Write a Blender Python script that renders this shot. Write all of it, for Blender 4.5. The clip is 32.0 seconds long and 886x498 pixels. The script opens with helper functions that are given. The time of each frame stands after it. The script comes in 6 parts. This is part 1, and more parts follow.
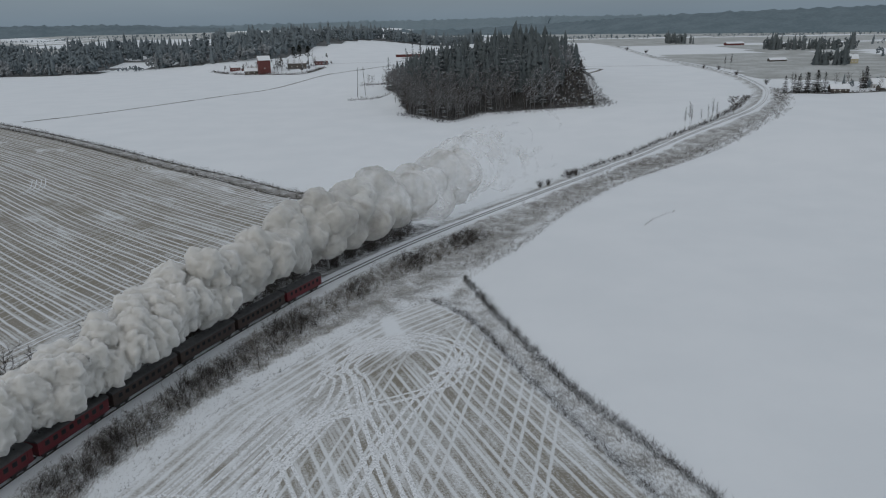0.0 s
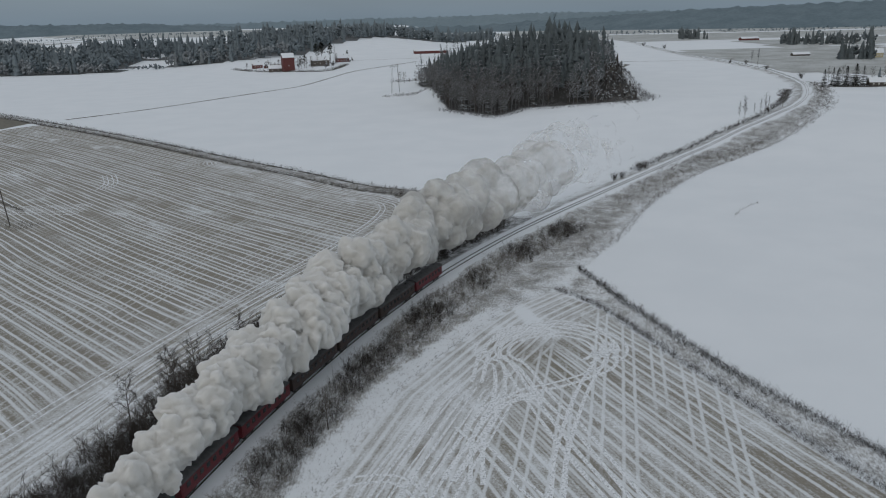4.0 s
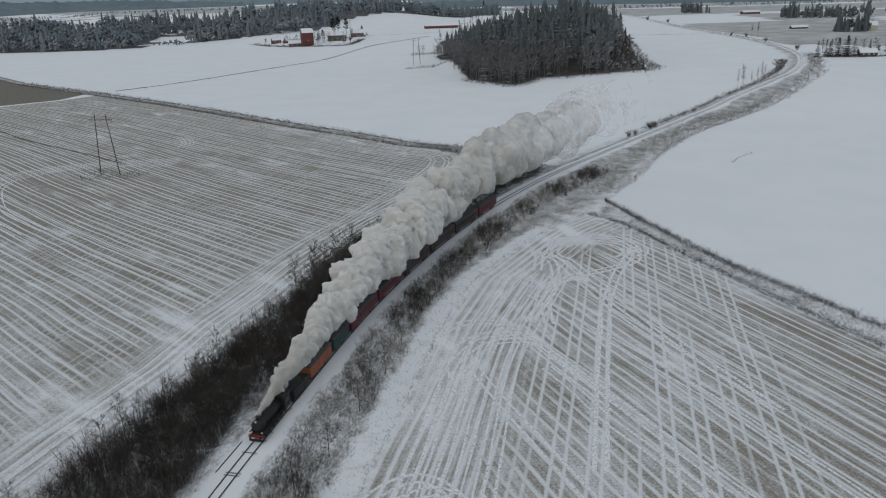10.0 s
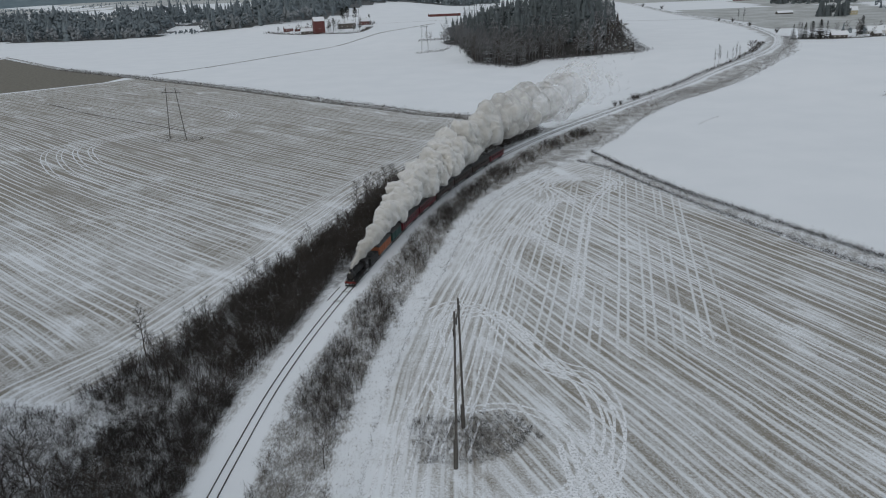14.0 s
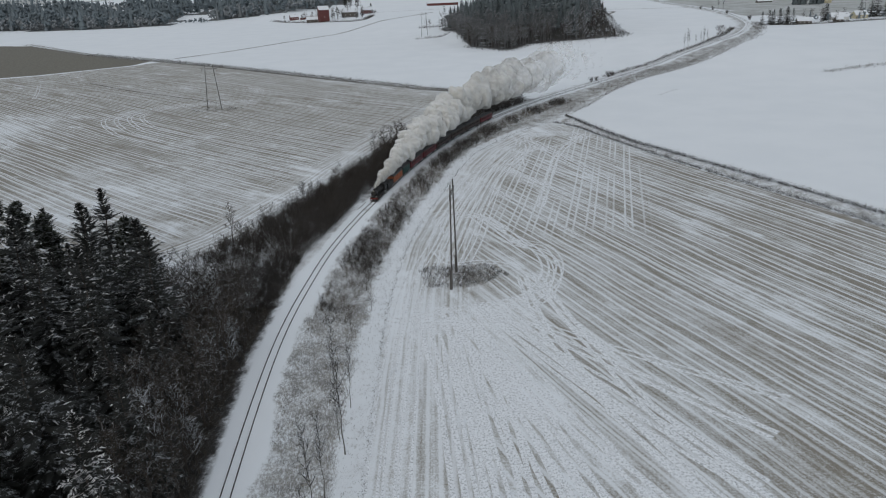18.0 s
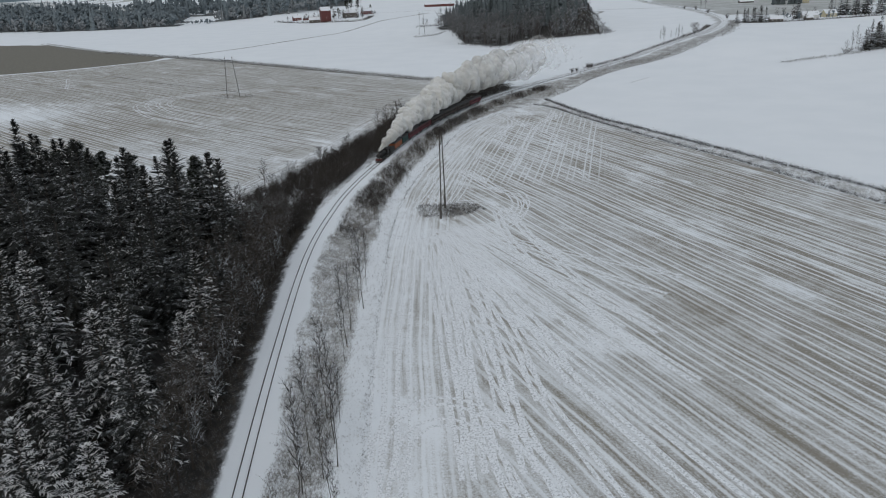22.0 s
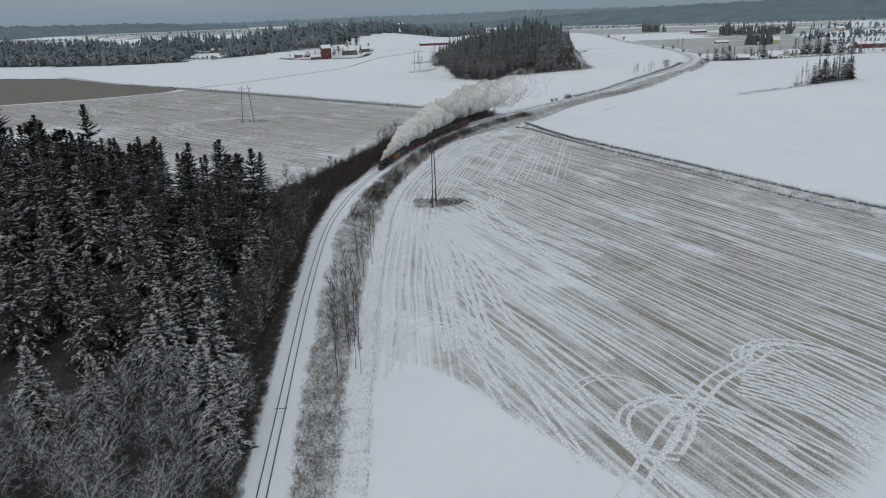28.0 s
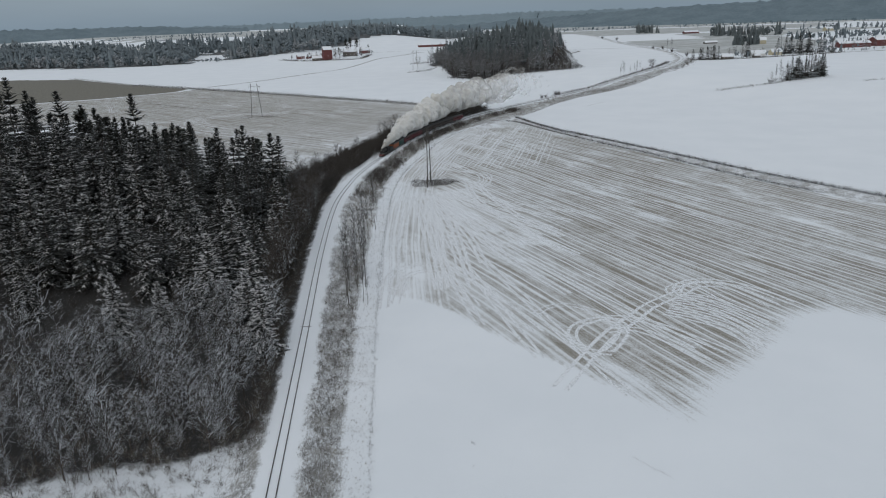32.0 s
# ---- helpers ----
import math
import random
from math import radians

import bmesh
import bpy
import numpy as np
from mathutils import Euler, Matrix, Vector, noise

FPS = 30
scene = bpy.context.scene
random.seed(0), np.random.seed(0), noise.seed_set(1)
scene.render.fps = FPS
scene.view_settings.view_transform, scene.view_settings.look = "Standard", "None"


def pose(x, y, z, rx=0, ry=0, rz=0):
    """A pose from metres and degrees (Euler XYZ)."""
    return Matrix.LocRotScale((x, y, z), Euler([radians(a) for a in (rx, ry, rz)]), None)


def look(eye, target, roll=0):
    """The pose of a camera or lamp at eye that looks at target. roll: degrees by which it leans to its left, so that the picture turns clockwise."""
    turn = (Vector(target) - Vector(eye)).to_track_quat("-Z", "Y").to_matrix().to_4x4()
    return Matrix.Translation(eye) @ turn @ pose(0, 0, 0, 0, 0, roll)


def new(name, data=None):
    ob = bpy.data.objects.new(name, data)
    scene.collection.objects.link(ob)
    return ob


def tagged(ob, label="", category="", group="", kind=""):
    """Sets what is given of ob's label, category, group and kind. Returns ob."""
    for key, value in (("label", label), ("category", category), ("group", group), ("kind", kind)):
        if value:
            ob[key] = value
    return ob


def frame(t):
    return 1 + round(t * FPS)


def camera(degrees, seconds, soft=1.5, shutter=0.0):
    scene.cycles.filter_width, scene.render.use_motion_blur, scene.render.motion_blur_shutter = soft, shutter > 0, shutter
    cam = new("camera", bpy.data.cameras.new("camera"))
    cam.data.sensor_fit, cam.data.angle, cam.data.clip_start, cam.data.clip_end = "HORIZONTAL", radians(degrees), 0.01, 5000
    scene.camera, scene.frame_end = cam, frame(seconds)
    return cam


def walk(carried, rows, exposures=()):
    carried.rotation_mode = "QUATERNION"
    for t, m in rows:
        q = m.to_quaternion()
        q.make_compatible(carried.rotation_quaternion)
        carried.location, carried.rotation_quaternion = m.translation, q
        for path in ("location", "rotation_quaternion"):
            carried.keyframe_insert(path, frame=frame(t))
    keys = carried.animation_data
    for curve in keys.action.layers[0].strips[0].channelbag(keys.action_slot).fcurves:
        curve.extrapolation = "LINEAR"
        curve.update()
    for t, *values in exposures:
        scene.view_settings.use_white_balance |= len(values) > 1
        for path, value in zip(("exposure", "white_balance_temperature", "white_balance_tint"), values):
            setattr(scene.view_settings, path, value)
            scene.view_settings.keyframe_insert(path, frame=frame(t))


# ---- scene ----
cam = camera(62.5, 32.0, soft=1.1)
PATH = [
    (0, (-1.874, 3.766, 71.121), (-1.844, 5.674, 70.523), -1.2),
    (1, (-9.687, 2.986, 71.145), (-9.653, 4.894, 70.545), -1.3),
    (2, (-18.602, 2.472, 71.056), (-18.566, 4.379, 70.455), -1.2),
    (3, (-27.995, 2.244, 70.907), (-27.962, 4.151, 70.304), -1.2),
    (3.5, (-31.822, 1.741, 70.869), (-31.792, 3.648, 70.267), -1.4),
    (5.5, (-42.2, -3.132, 70.978), (-42.173, -1.235, 70.344), -1.6),
    (6, (-43.851, -5.647, 71.059), (-43.825, -3.753, 70.416), -1.6),
    (7, (-46.228, -13.617, 71.332), (-46.203, -11.724, 70.686), -1.8),
    (8, (-48.61, -24.788, 71.922), (-48.584, -22.898, 71.27), -1.7),
    (9, (-51.248, -37.988, 72.664), (-51.224, -36.099, 72.007), -1.7),
    (10, (-55.196, -52.293, 72.924), (-55.171, -50.407, 72.26), -1.8),
    (11, (-58.684, -67.247, 73.233), (-58.658, -65.363, 72.562), -1.8),
    (12, (-61.247, -83.647, 73.605), (-61.223, -81.765, 72.928), -2.0),
    (13, (-62.985, -101.209, 74.044), (-62.964, -99.33, 73.361), -2.1),
    (14, (-64.432, -118.308, 74.328), (-64.41, -116.431, 73.638), -2.2),
    (14.5, (-65.156, -126.823, 74.39), (-65.134, -124.947, 73.696), -2.3),
    (16.5, (-65.741, -160.666, 75.196), (-65.72, -158.795, 74.49), -2.4),
    (17, (-65.847, -169.913, 75.232), (-65.824, -168.043, 74.524), -2.4),
    (18, (-66.509, -188.375, 75.484), (-66.484, -186.507, 74.771), -2.3),
    (19, (-66.938, -205.352, 75.431), (-66.912, -203.483, 74.72), -2.3),
    (20, (-66.601, -219.325, 75.025), (-66.572, -217.456, 74.315), -2.3),
    (21, (-66.276, -232.293, 74.628), (-66.246, -230.424, 73.919), -2.3),
    (22, (-65.771, -244.886, 74.596), (-65.742, -243.015, 73.889), -2.4),
    (23, (-66.155, -257.03, 74.672), (-66.123, -255.155, 73.977), -2.4),
    (24, (-66.61, -268.319, 74.701), (-66.573, -266.437, 74.025), -2.3),
    (24.5, (-66.759, -273.159, 74.612), (-66.721, -271.277, 73.936), -2.3),
    (26.5, (-66.522, -290.633, 74.199), (-66.475, -288.729, 73.587), -2.1),
    (27, (-66.374, -294.883, 74.161), (-66.328, -292.979, 73.548), -2.0),
    (28, (-66.329, -303.55, 74.0), (-66.279, -301.647, 73.388), -2.0),
    (29, (-65.933, -313.205, 74.115), (-65.885, -311.301, 73.505), -2.1),
    (30, (-65.714, -323.154, 74.294), (-65.665, -321.25, 73.685), -2.1),
    (31, (-65.144, -334.089, 74.173), (-65.097, -332.185, 73.565), -2.3),
    (32, (-65.305, -344.876, 73.948), (-65.254, -342.971, 73.341), -2.2),
]
walk(cam, [(t, look(eye, target, roll)) for t, eye, target, roll in PATH],
     exposures=[(0, -0.2), (6, -0.15), (14, -0.04), (20, 0.06), (27, 0.12), (32, 0.12)])

# ---- world and light: overcast winter day ----
world = bpy.data.worlds.new("overcast_sky")
scene.world = world
world.use_nodes = True
wn, wl = world.node_tree.nodes, world.node_tree.links
wn.clear()
w_out, w_bg = wn.new("ShaderNodeOutputWorld"), wn.new("ShaderNodeBackground")
w_sky = wn.new("ShaderNodeTexSky")
w_sky.sky_type, w_sky.sun_disc = "NISHITA", False
w_sky.sun_elevation, w_sky.sun_rotation = radians(24), radians(200)
w_sky.air_density, w_sky.dust_density, w_sky.ozone_density = 1.4, 2.0, 1.0
w_co, w_sep = wn.new("ShaderNodeTexCoord"), wn.new("ShaderNodeSeparateXYZ")
w_ramp = wn.new("ShaderNodeValToRGB")          # cloud deck: brighter overhead than at the horizon
w_ramp.color_ramp.elements[0].position, w_ramp.color_ramp.elements[0].color = 0.0, (1.9, 2.55, 3.2, 1)
w_ramp.color_ramp.elements[1].position, w_ramp.color_ramp.elements[1].color = 0.55, (5.25, 5.55, 5.95, 1)
w_mix = wn.new("ShaderNodeMix")
w_mix.data_type = "RGBA"
w_mix.inputs[0].default_value = 0.9
w_noise = wn.new("ShaderNodeTexNoise")
w_noise.inputs["Scale"].default_value, w_noise.inputs["Detail"].default_value = 3.0, 4.0
w_map = wn.new("ShaderNodeMapping")
w_map.inputs["Scale"].default_value = (1, 1, 6)
w_mul = wn.new("ShaderNodeMix")
w_mul.data_type, w_mul.blend_type = "RGBA", "MULTIPLY"
w_mul.inputs[0].default_value = 1.0
w_nr = wn.new("ShaderNodeMapRange")
w_nr.inputs["To Min"].default_value, w_nr.inputs["To Max"].default_value = 0.84, 1.16
wl.new(w_co.outputs["Generated"], w_sep.inputs[0])
wl.new(w_sep.outputs["Z"], w_ramp.inputs[0])
wl.new(w_co.outputs["Generated"], w_map.inputs[0])
wl.new(w_map.outputs[0], w_noise.inputs["Vector"])
wl.new(w_noise.outputs["Fac"], w_nr.inputs["Value"])
wl.new(w_sky.outputs[0], w_mix.inputs[6])
wl.new(w_ramp.outputs[0], w_mul.inputs[6])
wl.new(w_nr.outputs[0], w_mul.inputs[7])
wl.new(w_mul.outputs[2], w_mix.inputs[7])
wl.new(w_mix.outputs[2], w_bg.inputs["Color"])
w_bg.inputs["Strength"].default_value = 0.1
wl.new(w_bg.outputs[0], w_out.inputs[0])
sun_data = bpy.data.lights.new("sun", "SUN")
sun_data.energy, sun_data.angle, sun_data.color = 0.5, radians(40), (1.0, 0.97, 0.93)
sun = new("sun", sun_data)
sun.matrix_world = look((0, 0, 400), (120, 330, 220))


# ---- materials ----
class Mat:
    """A node material with short calls for its nodes."""

    def __init__(self, name, rough=0.8, metal=0.0):
        self.m = bpy.data.materials.new(name)
        self.m.use_nodes = True
        self.n, self.l = self.m.node_tree.nodes, self.m.node_tree.links
        self.b = self.n["Principled BSDF"]
        self.b.inputs["Roughness"].default_value, self.b.inputs["Metallic"].default_value = rough, metal

    def put(self, sock, v):
        if isinstance(v, bpy.types.NodeSocket):
            self.l.new(v, sock)
        elif isinstance(v, (int, float)) and sock.type in ("VECTOR", "RGBA"):
            sock.default_value = (v, v, v) if sock.type == "VECTOR" else (v, v, v, 1)
        elif sock.type == "RGBA" and len(v) == 3:
            sock.default_value = (*v, 1)
        else:
            sock.default_value = v

    def attr(self, name):
        a = self.n.new("ShaderNodeAttribute")
        a.attribute_name = name
        return a.outputs["Fac"]

    def pos(self):
        return self.n.new("ShaderNodeNewGeometry").outputs["Position"]

    def up(self):
        s = self.n.new("ShaderNodeSeparateXYZ")
        self.l.new(self.n.new("ShaderNodeNewGeometry").outputs["True Normal"], s.inputs[0])
        return s.outputs["Z"]

    def math(self, op, a, b=0.0, c=0.0):
        m = self.n.new("ShaderNodeMath")
        m.operation = op
        for s, v in zip(m.inputs, (a, b, c)):
            self.put(s, v)
        return m.outputs[0]

    def noise(self, vec, scale, detail=2.0, rough=0.55, color=False):
        t = self.n.new("ShaderNodeTexNoise")
        self.put(t.inputs["Vector"], vec)
        t.inputs["Scale"].default_value, t.inputs["Detail"].default_value = scale, detail
        t.inputs["Roughness"].default_value = rough
        return t.outputs["Color" if color else "Fac"]

    def scaled(self, vec, xyz):
        m = self.n.new("ShaderNodeMapping")
        self.put(m.inputs["Vector"], vec)
        m.inputs["Scale"].default_value = xyz
        return m.outputs[0]

    def vec(self, x, y, z=0.0):
        c = self.n.new("ShaderNodeCombineXYZ")
        for s, v in zip(c.inputs, (x, y, z)):
            self.put(s, v)
        return c.outputs[0]

    def ramp(self, v, lo, hi, a=0.0, b=1.0, smooth=True):
        r = self.n.new("ShaderNodeMapRange")
        r.interpolation_type = "SMOOTHSTEP" if smooth else "LINEAR"
        for s, x in zip(r.inputs, (v, lo, hi, a, b)):
            self.put(s, x)
        return r.outputs[0]

    def mix(self, f, a, b):
        x = self.n.new("ShaderNodeMix")
        x.data_type = "RGBA"
        for s, v in ((x.inputs[0], f), (x.inputs[6], a), (x.inputs[7], b)):
            self.put(s, v)
        return x.outputs[2]

    def rand(self):
        return self.n.new("ShaderNodeObjectInfo").outputs["Random"]

    def bump(self, h, strength, dist=0.1):
        b = self.n.new("ShaderNodeBump")
        b.inputs["Strength"].default_value, b.inputs["Distance"].default_value = strength, dist
        self.put(b.inputs["Height"], h)
        self.l.new(b.outputs[0], self.b.inputs["Normal"])

    def color(self, c):
        self.put(self.b.inputs["Base Color"], c)
        return self.m




def make_ground():
    g = Mat("snowy_ground", 0.85)
    p = g.pos()
    fine = g.noise(p, 2.2, 4, 0.65)
    mid = g.noise(p, 0.28, 4, 0.6)
    big = g.noise(p, 0.035, 3, 0.55)
    jit = g.math("MULTIPLY", g.math("SUBTRACT", mid, 0.5), 7.0)
    jit2 = g.math("ADD", jit, g.math("MULTIPLY", g.math("SUBTRACT", fine, 0.5), 2.5))
    snow = g.mix(g.ramp(big, 0.3, 0.7), (0.775, 0.81, 0.84), (0.81, 0.842, 0.87))
    # stubble showing through thin snow, with wheel lines pressed white along the rows
    row, head = g.attr("row"), g.attr("head")
    sep = g.n.new("ShaderNodeSeparateXYZ")
    g.l.new(g.scaled(p, (0.018, 0.018, 0.018)), sep.inputs[0])
    wob = g.math("MULTIPLY", g.math("SUBTRACT", g.noise(p, 0.03, 2), 0.5), 1.6)
    wob = g.math("ADD", wob, g.math("MULTIPLY", g.math("SUBTRACT", g.noise(p, 0.009, 1), 0.5), 4.0))
    ragged = g.math("MULTIPLY", g.math("SUBTRACT", g.noise(p, 1.4, 4, 0.7), 0.5), 0.6)
    grain = g.noise(p, 4.6, 4, 0.75)

    def wheel_pairs(c, period, gap, wide, keep):
        """Two white lines every period; a pair may be faint or fade out along its way."""
        n = g.math("FLOOR", g.math("MULTIPLY_ADD", c, 1.0 / period, 0.5))
        on = g.noise(g.vec(g.math("MULTIPLY", n, 3.7), g.math("MULTIPLY", sep.outputs["X"], 0.9), g.math("MULTIPLY", sep.outputs["Y"], 0.9)), 1.0, 2, 0.5)
        far = g.math("ABSOLUTE", g.math("SUBTRACT", g.math("PINGPONG", c, period / 2), gap / 2))
        m = g.ramp(g.math("ADD", far, ragged), wide * 0.35, wide, 1.0, 0.0)
        return g.math("MULTIPLY", m, g.ramp(on, keep - 0.12, keep + 0.1))

    def stripes(c0, period):
        """Share of snow and the lines, from a coordinate across the rows."""
        c = g.math("ADD", c0, wob)
        band = g.noise(g.vec(g.math("MULTIPLY", c, 0.33), sep.outputs["X"], sep.outputs["Y"]), 1.0, 3, 0.6)
        thin = g.noise(g.vec(g.math("MULTIPLY", c, 1.5), sep.outputs["X"], sep.outputs["Y"]), 1.0, 2, 0.6)
        v = g.math("ADD", g.math("MULTIPLY", g.math("SUBTRACT", band, 0.5), 1.1), g.math("MULTIPLY", g.math("SUBTRACT", thin, 0.5), 1.2))
        one = wheel_pairs(c, period, 2.2, 0.52, 0.36)
        two = wheel_pairs(g.math("MULTIPLY_ADD", c, 1.0, period * 0.41), period * 1.31, 1.9, 0.4, 0.5)
        return v, g.math("MAXIMUM", one, g.math("MULTIPLY", two, 0.7))

    near_edge = g.ramp(g.math("ADD", head, g.math("MULTIPLY", jit, 2.0)), 12.0, 26.0, 1.0, 0.0)
    (hv, hl), (rv, rl) = stripes(head, 4.4), stripes(row, 5.4)
    away = g.math("SUBTRACT", 1.0, near_edge)
    vary = g.math("ADD", g.math("MULTIPLY", hv, near_edge), g.math("MULTIPLY", rv, away))
    line = g.math("MAXIMUM", g.math("MULTIPLY", hl, near_edge), g.math("MULTIPLY", rl, away))
    # second set of wheel lines that crosses the rows in the corner of the field
    cross = wheel_pairs(g.math("ADD", g.attr("row2"), g.math("MULTIPLY", wob, 0.3)), 5.9, 2.2, 0.46, 0.42)
    line = g.math("MAXIMUM", line, g.math("MULTIPLY", cross, g.math("MINIMUM", g.attr("crossed"), 1.0)))
    thin_snow = g.math("ADD", 0.72, vary)
    thin_snow = g.math("ADD", thin_snow, g.math("MULTIPLY", g.math("SUBTRACT", grain, 0.5), 1.5))
    thin_snow = g.math("ADD", thin_snow, g.math("MULTIPLY", g.math("SUBTRACT", fine, 0.5), 1.8))
    thin_snow = g.math("ADD", thin_snow, g.math("MULTIPLY", g.math("SUBTRACT", mid, 0.5), 0.7))
    thin_snow = g.math("ADD", thin_snow, g.math("MULTIPLY", g.math("SUBTRACT", big, 0.5), 0.9))
    drift = g.noise(g.vec(g.math("MULTIPLY", row, 0.11), g.math("MULTIPLY", sep.outputs["X"], 1.9), g.math("MULTIPLY", sep.outputs["Y"], 1.9)), 1.0, 4, 0.6)
    thin_snow = g.math("SUBTRACT", thin_snow, g.ramp(drift, 0.50, 0.80, 0.0, 0.8))
    thin_snow = g.math("SUBTRACT", thin_snow, g.math("MULTIPLY", g.attr("snowy"), 1.05))
    bare = g.ramp(thin_snow, 0.0, 1.0, 0.0, 1.0, False)
    bare = g.math("MULTIPLY", bare, g.math("SUBTRACT", 1.0, g.math("MULTIPLY", line, 0.75)))
    inside = g.ramp(g.math("ADD", g.attr("stub"), g.math("MULTIPLY", jit2, 0.5)), -0.6, 0.9)
    bare = g.math("MULTIPLY", bare, inside)
    straw = g.mix(g.ramp(g.noise(p, 0.05, 3), 0.35, 0.65), (0.205, 0.178, 0.134), (0.188, 0.162, 0.11))
    straw = g.mix(g.ramp(g.noise(p, 4.0, 3), 0.4, 0.75), straw, (0.27, 0.26, 0.24))
    col = g.mix(g.math("MULTIPLY", bare, 0.95), snow, straw)
    # winter crop
    crop_in = g.ramp(g.math("ADD", g.attr("crop"), jit2), -1.0, 1.5)
    crop = g.mix(g.ramp(g.noise(p, 0.4, 4), 0.3, 0.75), (0.118, 0.108, 0.082), (0.20, 0.188, 0.155))
    col = g.mix(crop_in, col, crop)
    # rough grass and litter with snow between
    tuft = g.math("ADD", g.math("MULTIPLY", g.noise(g.scaled(p, (1.0, 0.4, 1.0)), 2.6, 5, 0.75), 0.45), g.math("MULTIPLY", g.noise(p, 0.17, 4), 0.26))
    tuft = g.math("ADD", tuft, g.math("MULTIPLY", g.noise(p, 7.0, 3, 0.7), 0.33))
    verge_in = g.ramp(g.math("ADD", g.attr("verge"), jit2), -0.8, 1.2)
    grass = g.mix(g.ramp(mid, 0.35, 0.65), (0.105, 0.096, 0.082), (0.19, 0.176, 0.15))
    grass_on = g.math("MULTIPLY", g.ramp(g.math("SUBTRACT", tuft, g.ramp(g.attr("verge"), 0.0, 12.0, 0.09, -0.06, False)), 0.43, 0.58), verge_in)
    col = g.mix(g.math("MULTIPLY", grass_on, 0.85), col, grass)
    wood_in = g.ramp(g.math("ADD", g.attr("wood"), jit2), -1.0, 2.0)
    # wood litter and its snow specks, colour darkened for the dark gaps between trees
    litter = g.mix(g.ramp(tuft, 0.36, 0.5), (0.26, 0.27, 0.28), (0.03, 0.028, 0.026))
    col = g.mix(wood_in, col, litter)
    # clean snow over the track bed
    bed_in = g.ramp(g.math("ADD", g.attr("bed"), g.math("MULTIPLY", jit2, 0.45)), -0.5, 0.5)
    col = g.mix(bed_in, col, snow)
    rough = g.math("MAXIMUM", verge_in, wood_in)
    lump = g.math("ADD", g.math("MULTIPLY", fine, 0.25), g.math("MULTIPLY", g.math("MULTIPLY", tuft, rough), 0.7))
    lump = g.math("ADD", lump, g.math("MULTIPLY", bare, 0.2))
    g.bump(lump, 0.45, 0.4)
    return g.color(col)


def plain(name, a, b=None, scale=3.0, rough=0.7, metal=0.0, bump=0.0):
    """A surface of two near colours in patches, with fine relief."""
    m = Mat(name, rough, metal)
    p = m.pos()
    n = m.math("ADD", m.math("MULTIPLY", m.noise(p, scale, 4, 0.6), 0.65), m.math("MULTIPLY", m.noise(p, scale * 7, 2), 0.35))
    c = m.mix(m.ramp(n, 0.35, 0.65), a, b or tuple(v * 0.75 for v in a))
    if bump:
        m.bump(n, bump, 0.05)
    return m.color(c)


def frosted(name, dark, light, amount, scale, snow_at=0.35, rough=0.85):
    """Bark or needles with snow lying on what faces up."""
    m = Mat(name, rough)
    p = m.pos()
    r = m.math("ADD", m.math("MULTIPLY", m.rand(), 0.6), m.math("MULTIPLY", m.noise(p, 1.3, 2), 0.4))
    base = m.mix(r, dark, light)
    lie = m.math("ADD", m.up(), m.math("MULTIPLY", m.math("SUBTRACT", m.noise(p, scale, 3, 0.65), 0.5), 1.6))
    s = m.math("MULTIPLY", m.ramp(lie, snow_at, snow_at + 0.22), amount)
    return m.color(m.mix(s, base, (0.74, 0.78, 0.82)))


M_GROUND = make_ground()
M_NEEDLE = frosted("spruce_needles_with_snow", (0.013, 0.0145, 0.013), (0.024, 0.025, 0.021), 0.45, 1.3, 0.95)
M_NEEDLE_DARK = frosted("spruce_needles", (0.015, 0.0165, 0.015), (0.028, 0.029, 0.025), 0.45, 0.9, 0.95)
M_BOUGH_SNOW = plain("snow_on_boughs", (0.82, 0.82, 0.82), (0.55, 0.55, 0.55), 1.6, 0.85)
# needles of the farther woods: haze put into a paler, bluer base colour
M_NEEDLE_FAR = frosted("hazed_conifer_needles", (0.084, 0.104, 0.110), (0.130, 0.150, 0.153), 0.4, 1.2, 0.7)
M_PINE = frosted("pine_needles", (0.016, 0.021, 0.012), (0.034, 0.037, 0.02), 0.4, 1.4, 0.95)
M_BARK = plain("dark_bark", (0.055, 0.045, 0.038), (0.10, 0.085, 0.07), 2.5, 0.9, 0, 0.3)
M_TWIG = frosted("bare_twigs_with_frost", (0.036, 0.030, 0.025), (0.066, 0.053, 0.042), 0.35, 1.2, 0.7)
M_TWIG_WHITE = frosted("frosty_twigs", (0.036, 0.033, 0.031), (0.075, 0.07, 0.066), 0.72, 0.9, 0.4)
# twigs of the farther wood, greyed and lightened in colour for haze
M_TWIG_FAR = frosted("hazed_wood_twigs", (0.10, 0.102, 0.106), (0.155, 0.153, 0.152), 0.4, 1.0, 0.5)
M_TWIG_PALE = frosted("hoar_frosted_twigs", (0.13, 0.13, 0.135), (0.21, 0.21, 0.215), 0.7, 0.6, 0.3)
M_BIRCH = plain("birch_bark", (0.15, 0.14, 0.125), (0.08, 0.074, 0.064), 1.8, 0.85)
M_SHRUB = frosted("dark_brown_scrub", (0.034, 0.030, 0.027), (0.060, 0.050, 0.042), 0.25, 1.0, 0.8)
M_SCRUB_GREY = frosted("snowy_grey_scrub", (0.085, 0.074, 0.062), (0.16, 0.135, 0.105), 0.65, 0.9, 0.45)
M_BUSH_MID = frosted("brown_bush_twigs", (0.058, 0.050, 0.042), (0.11, 0.092, 0.072), 0.4, 0.9, 0.7)
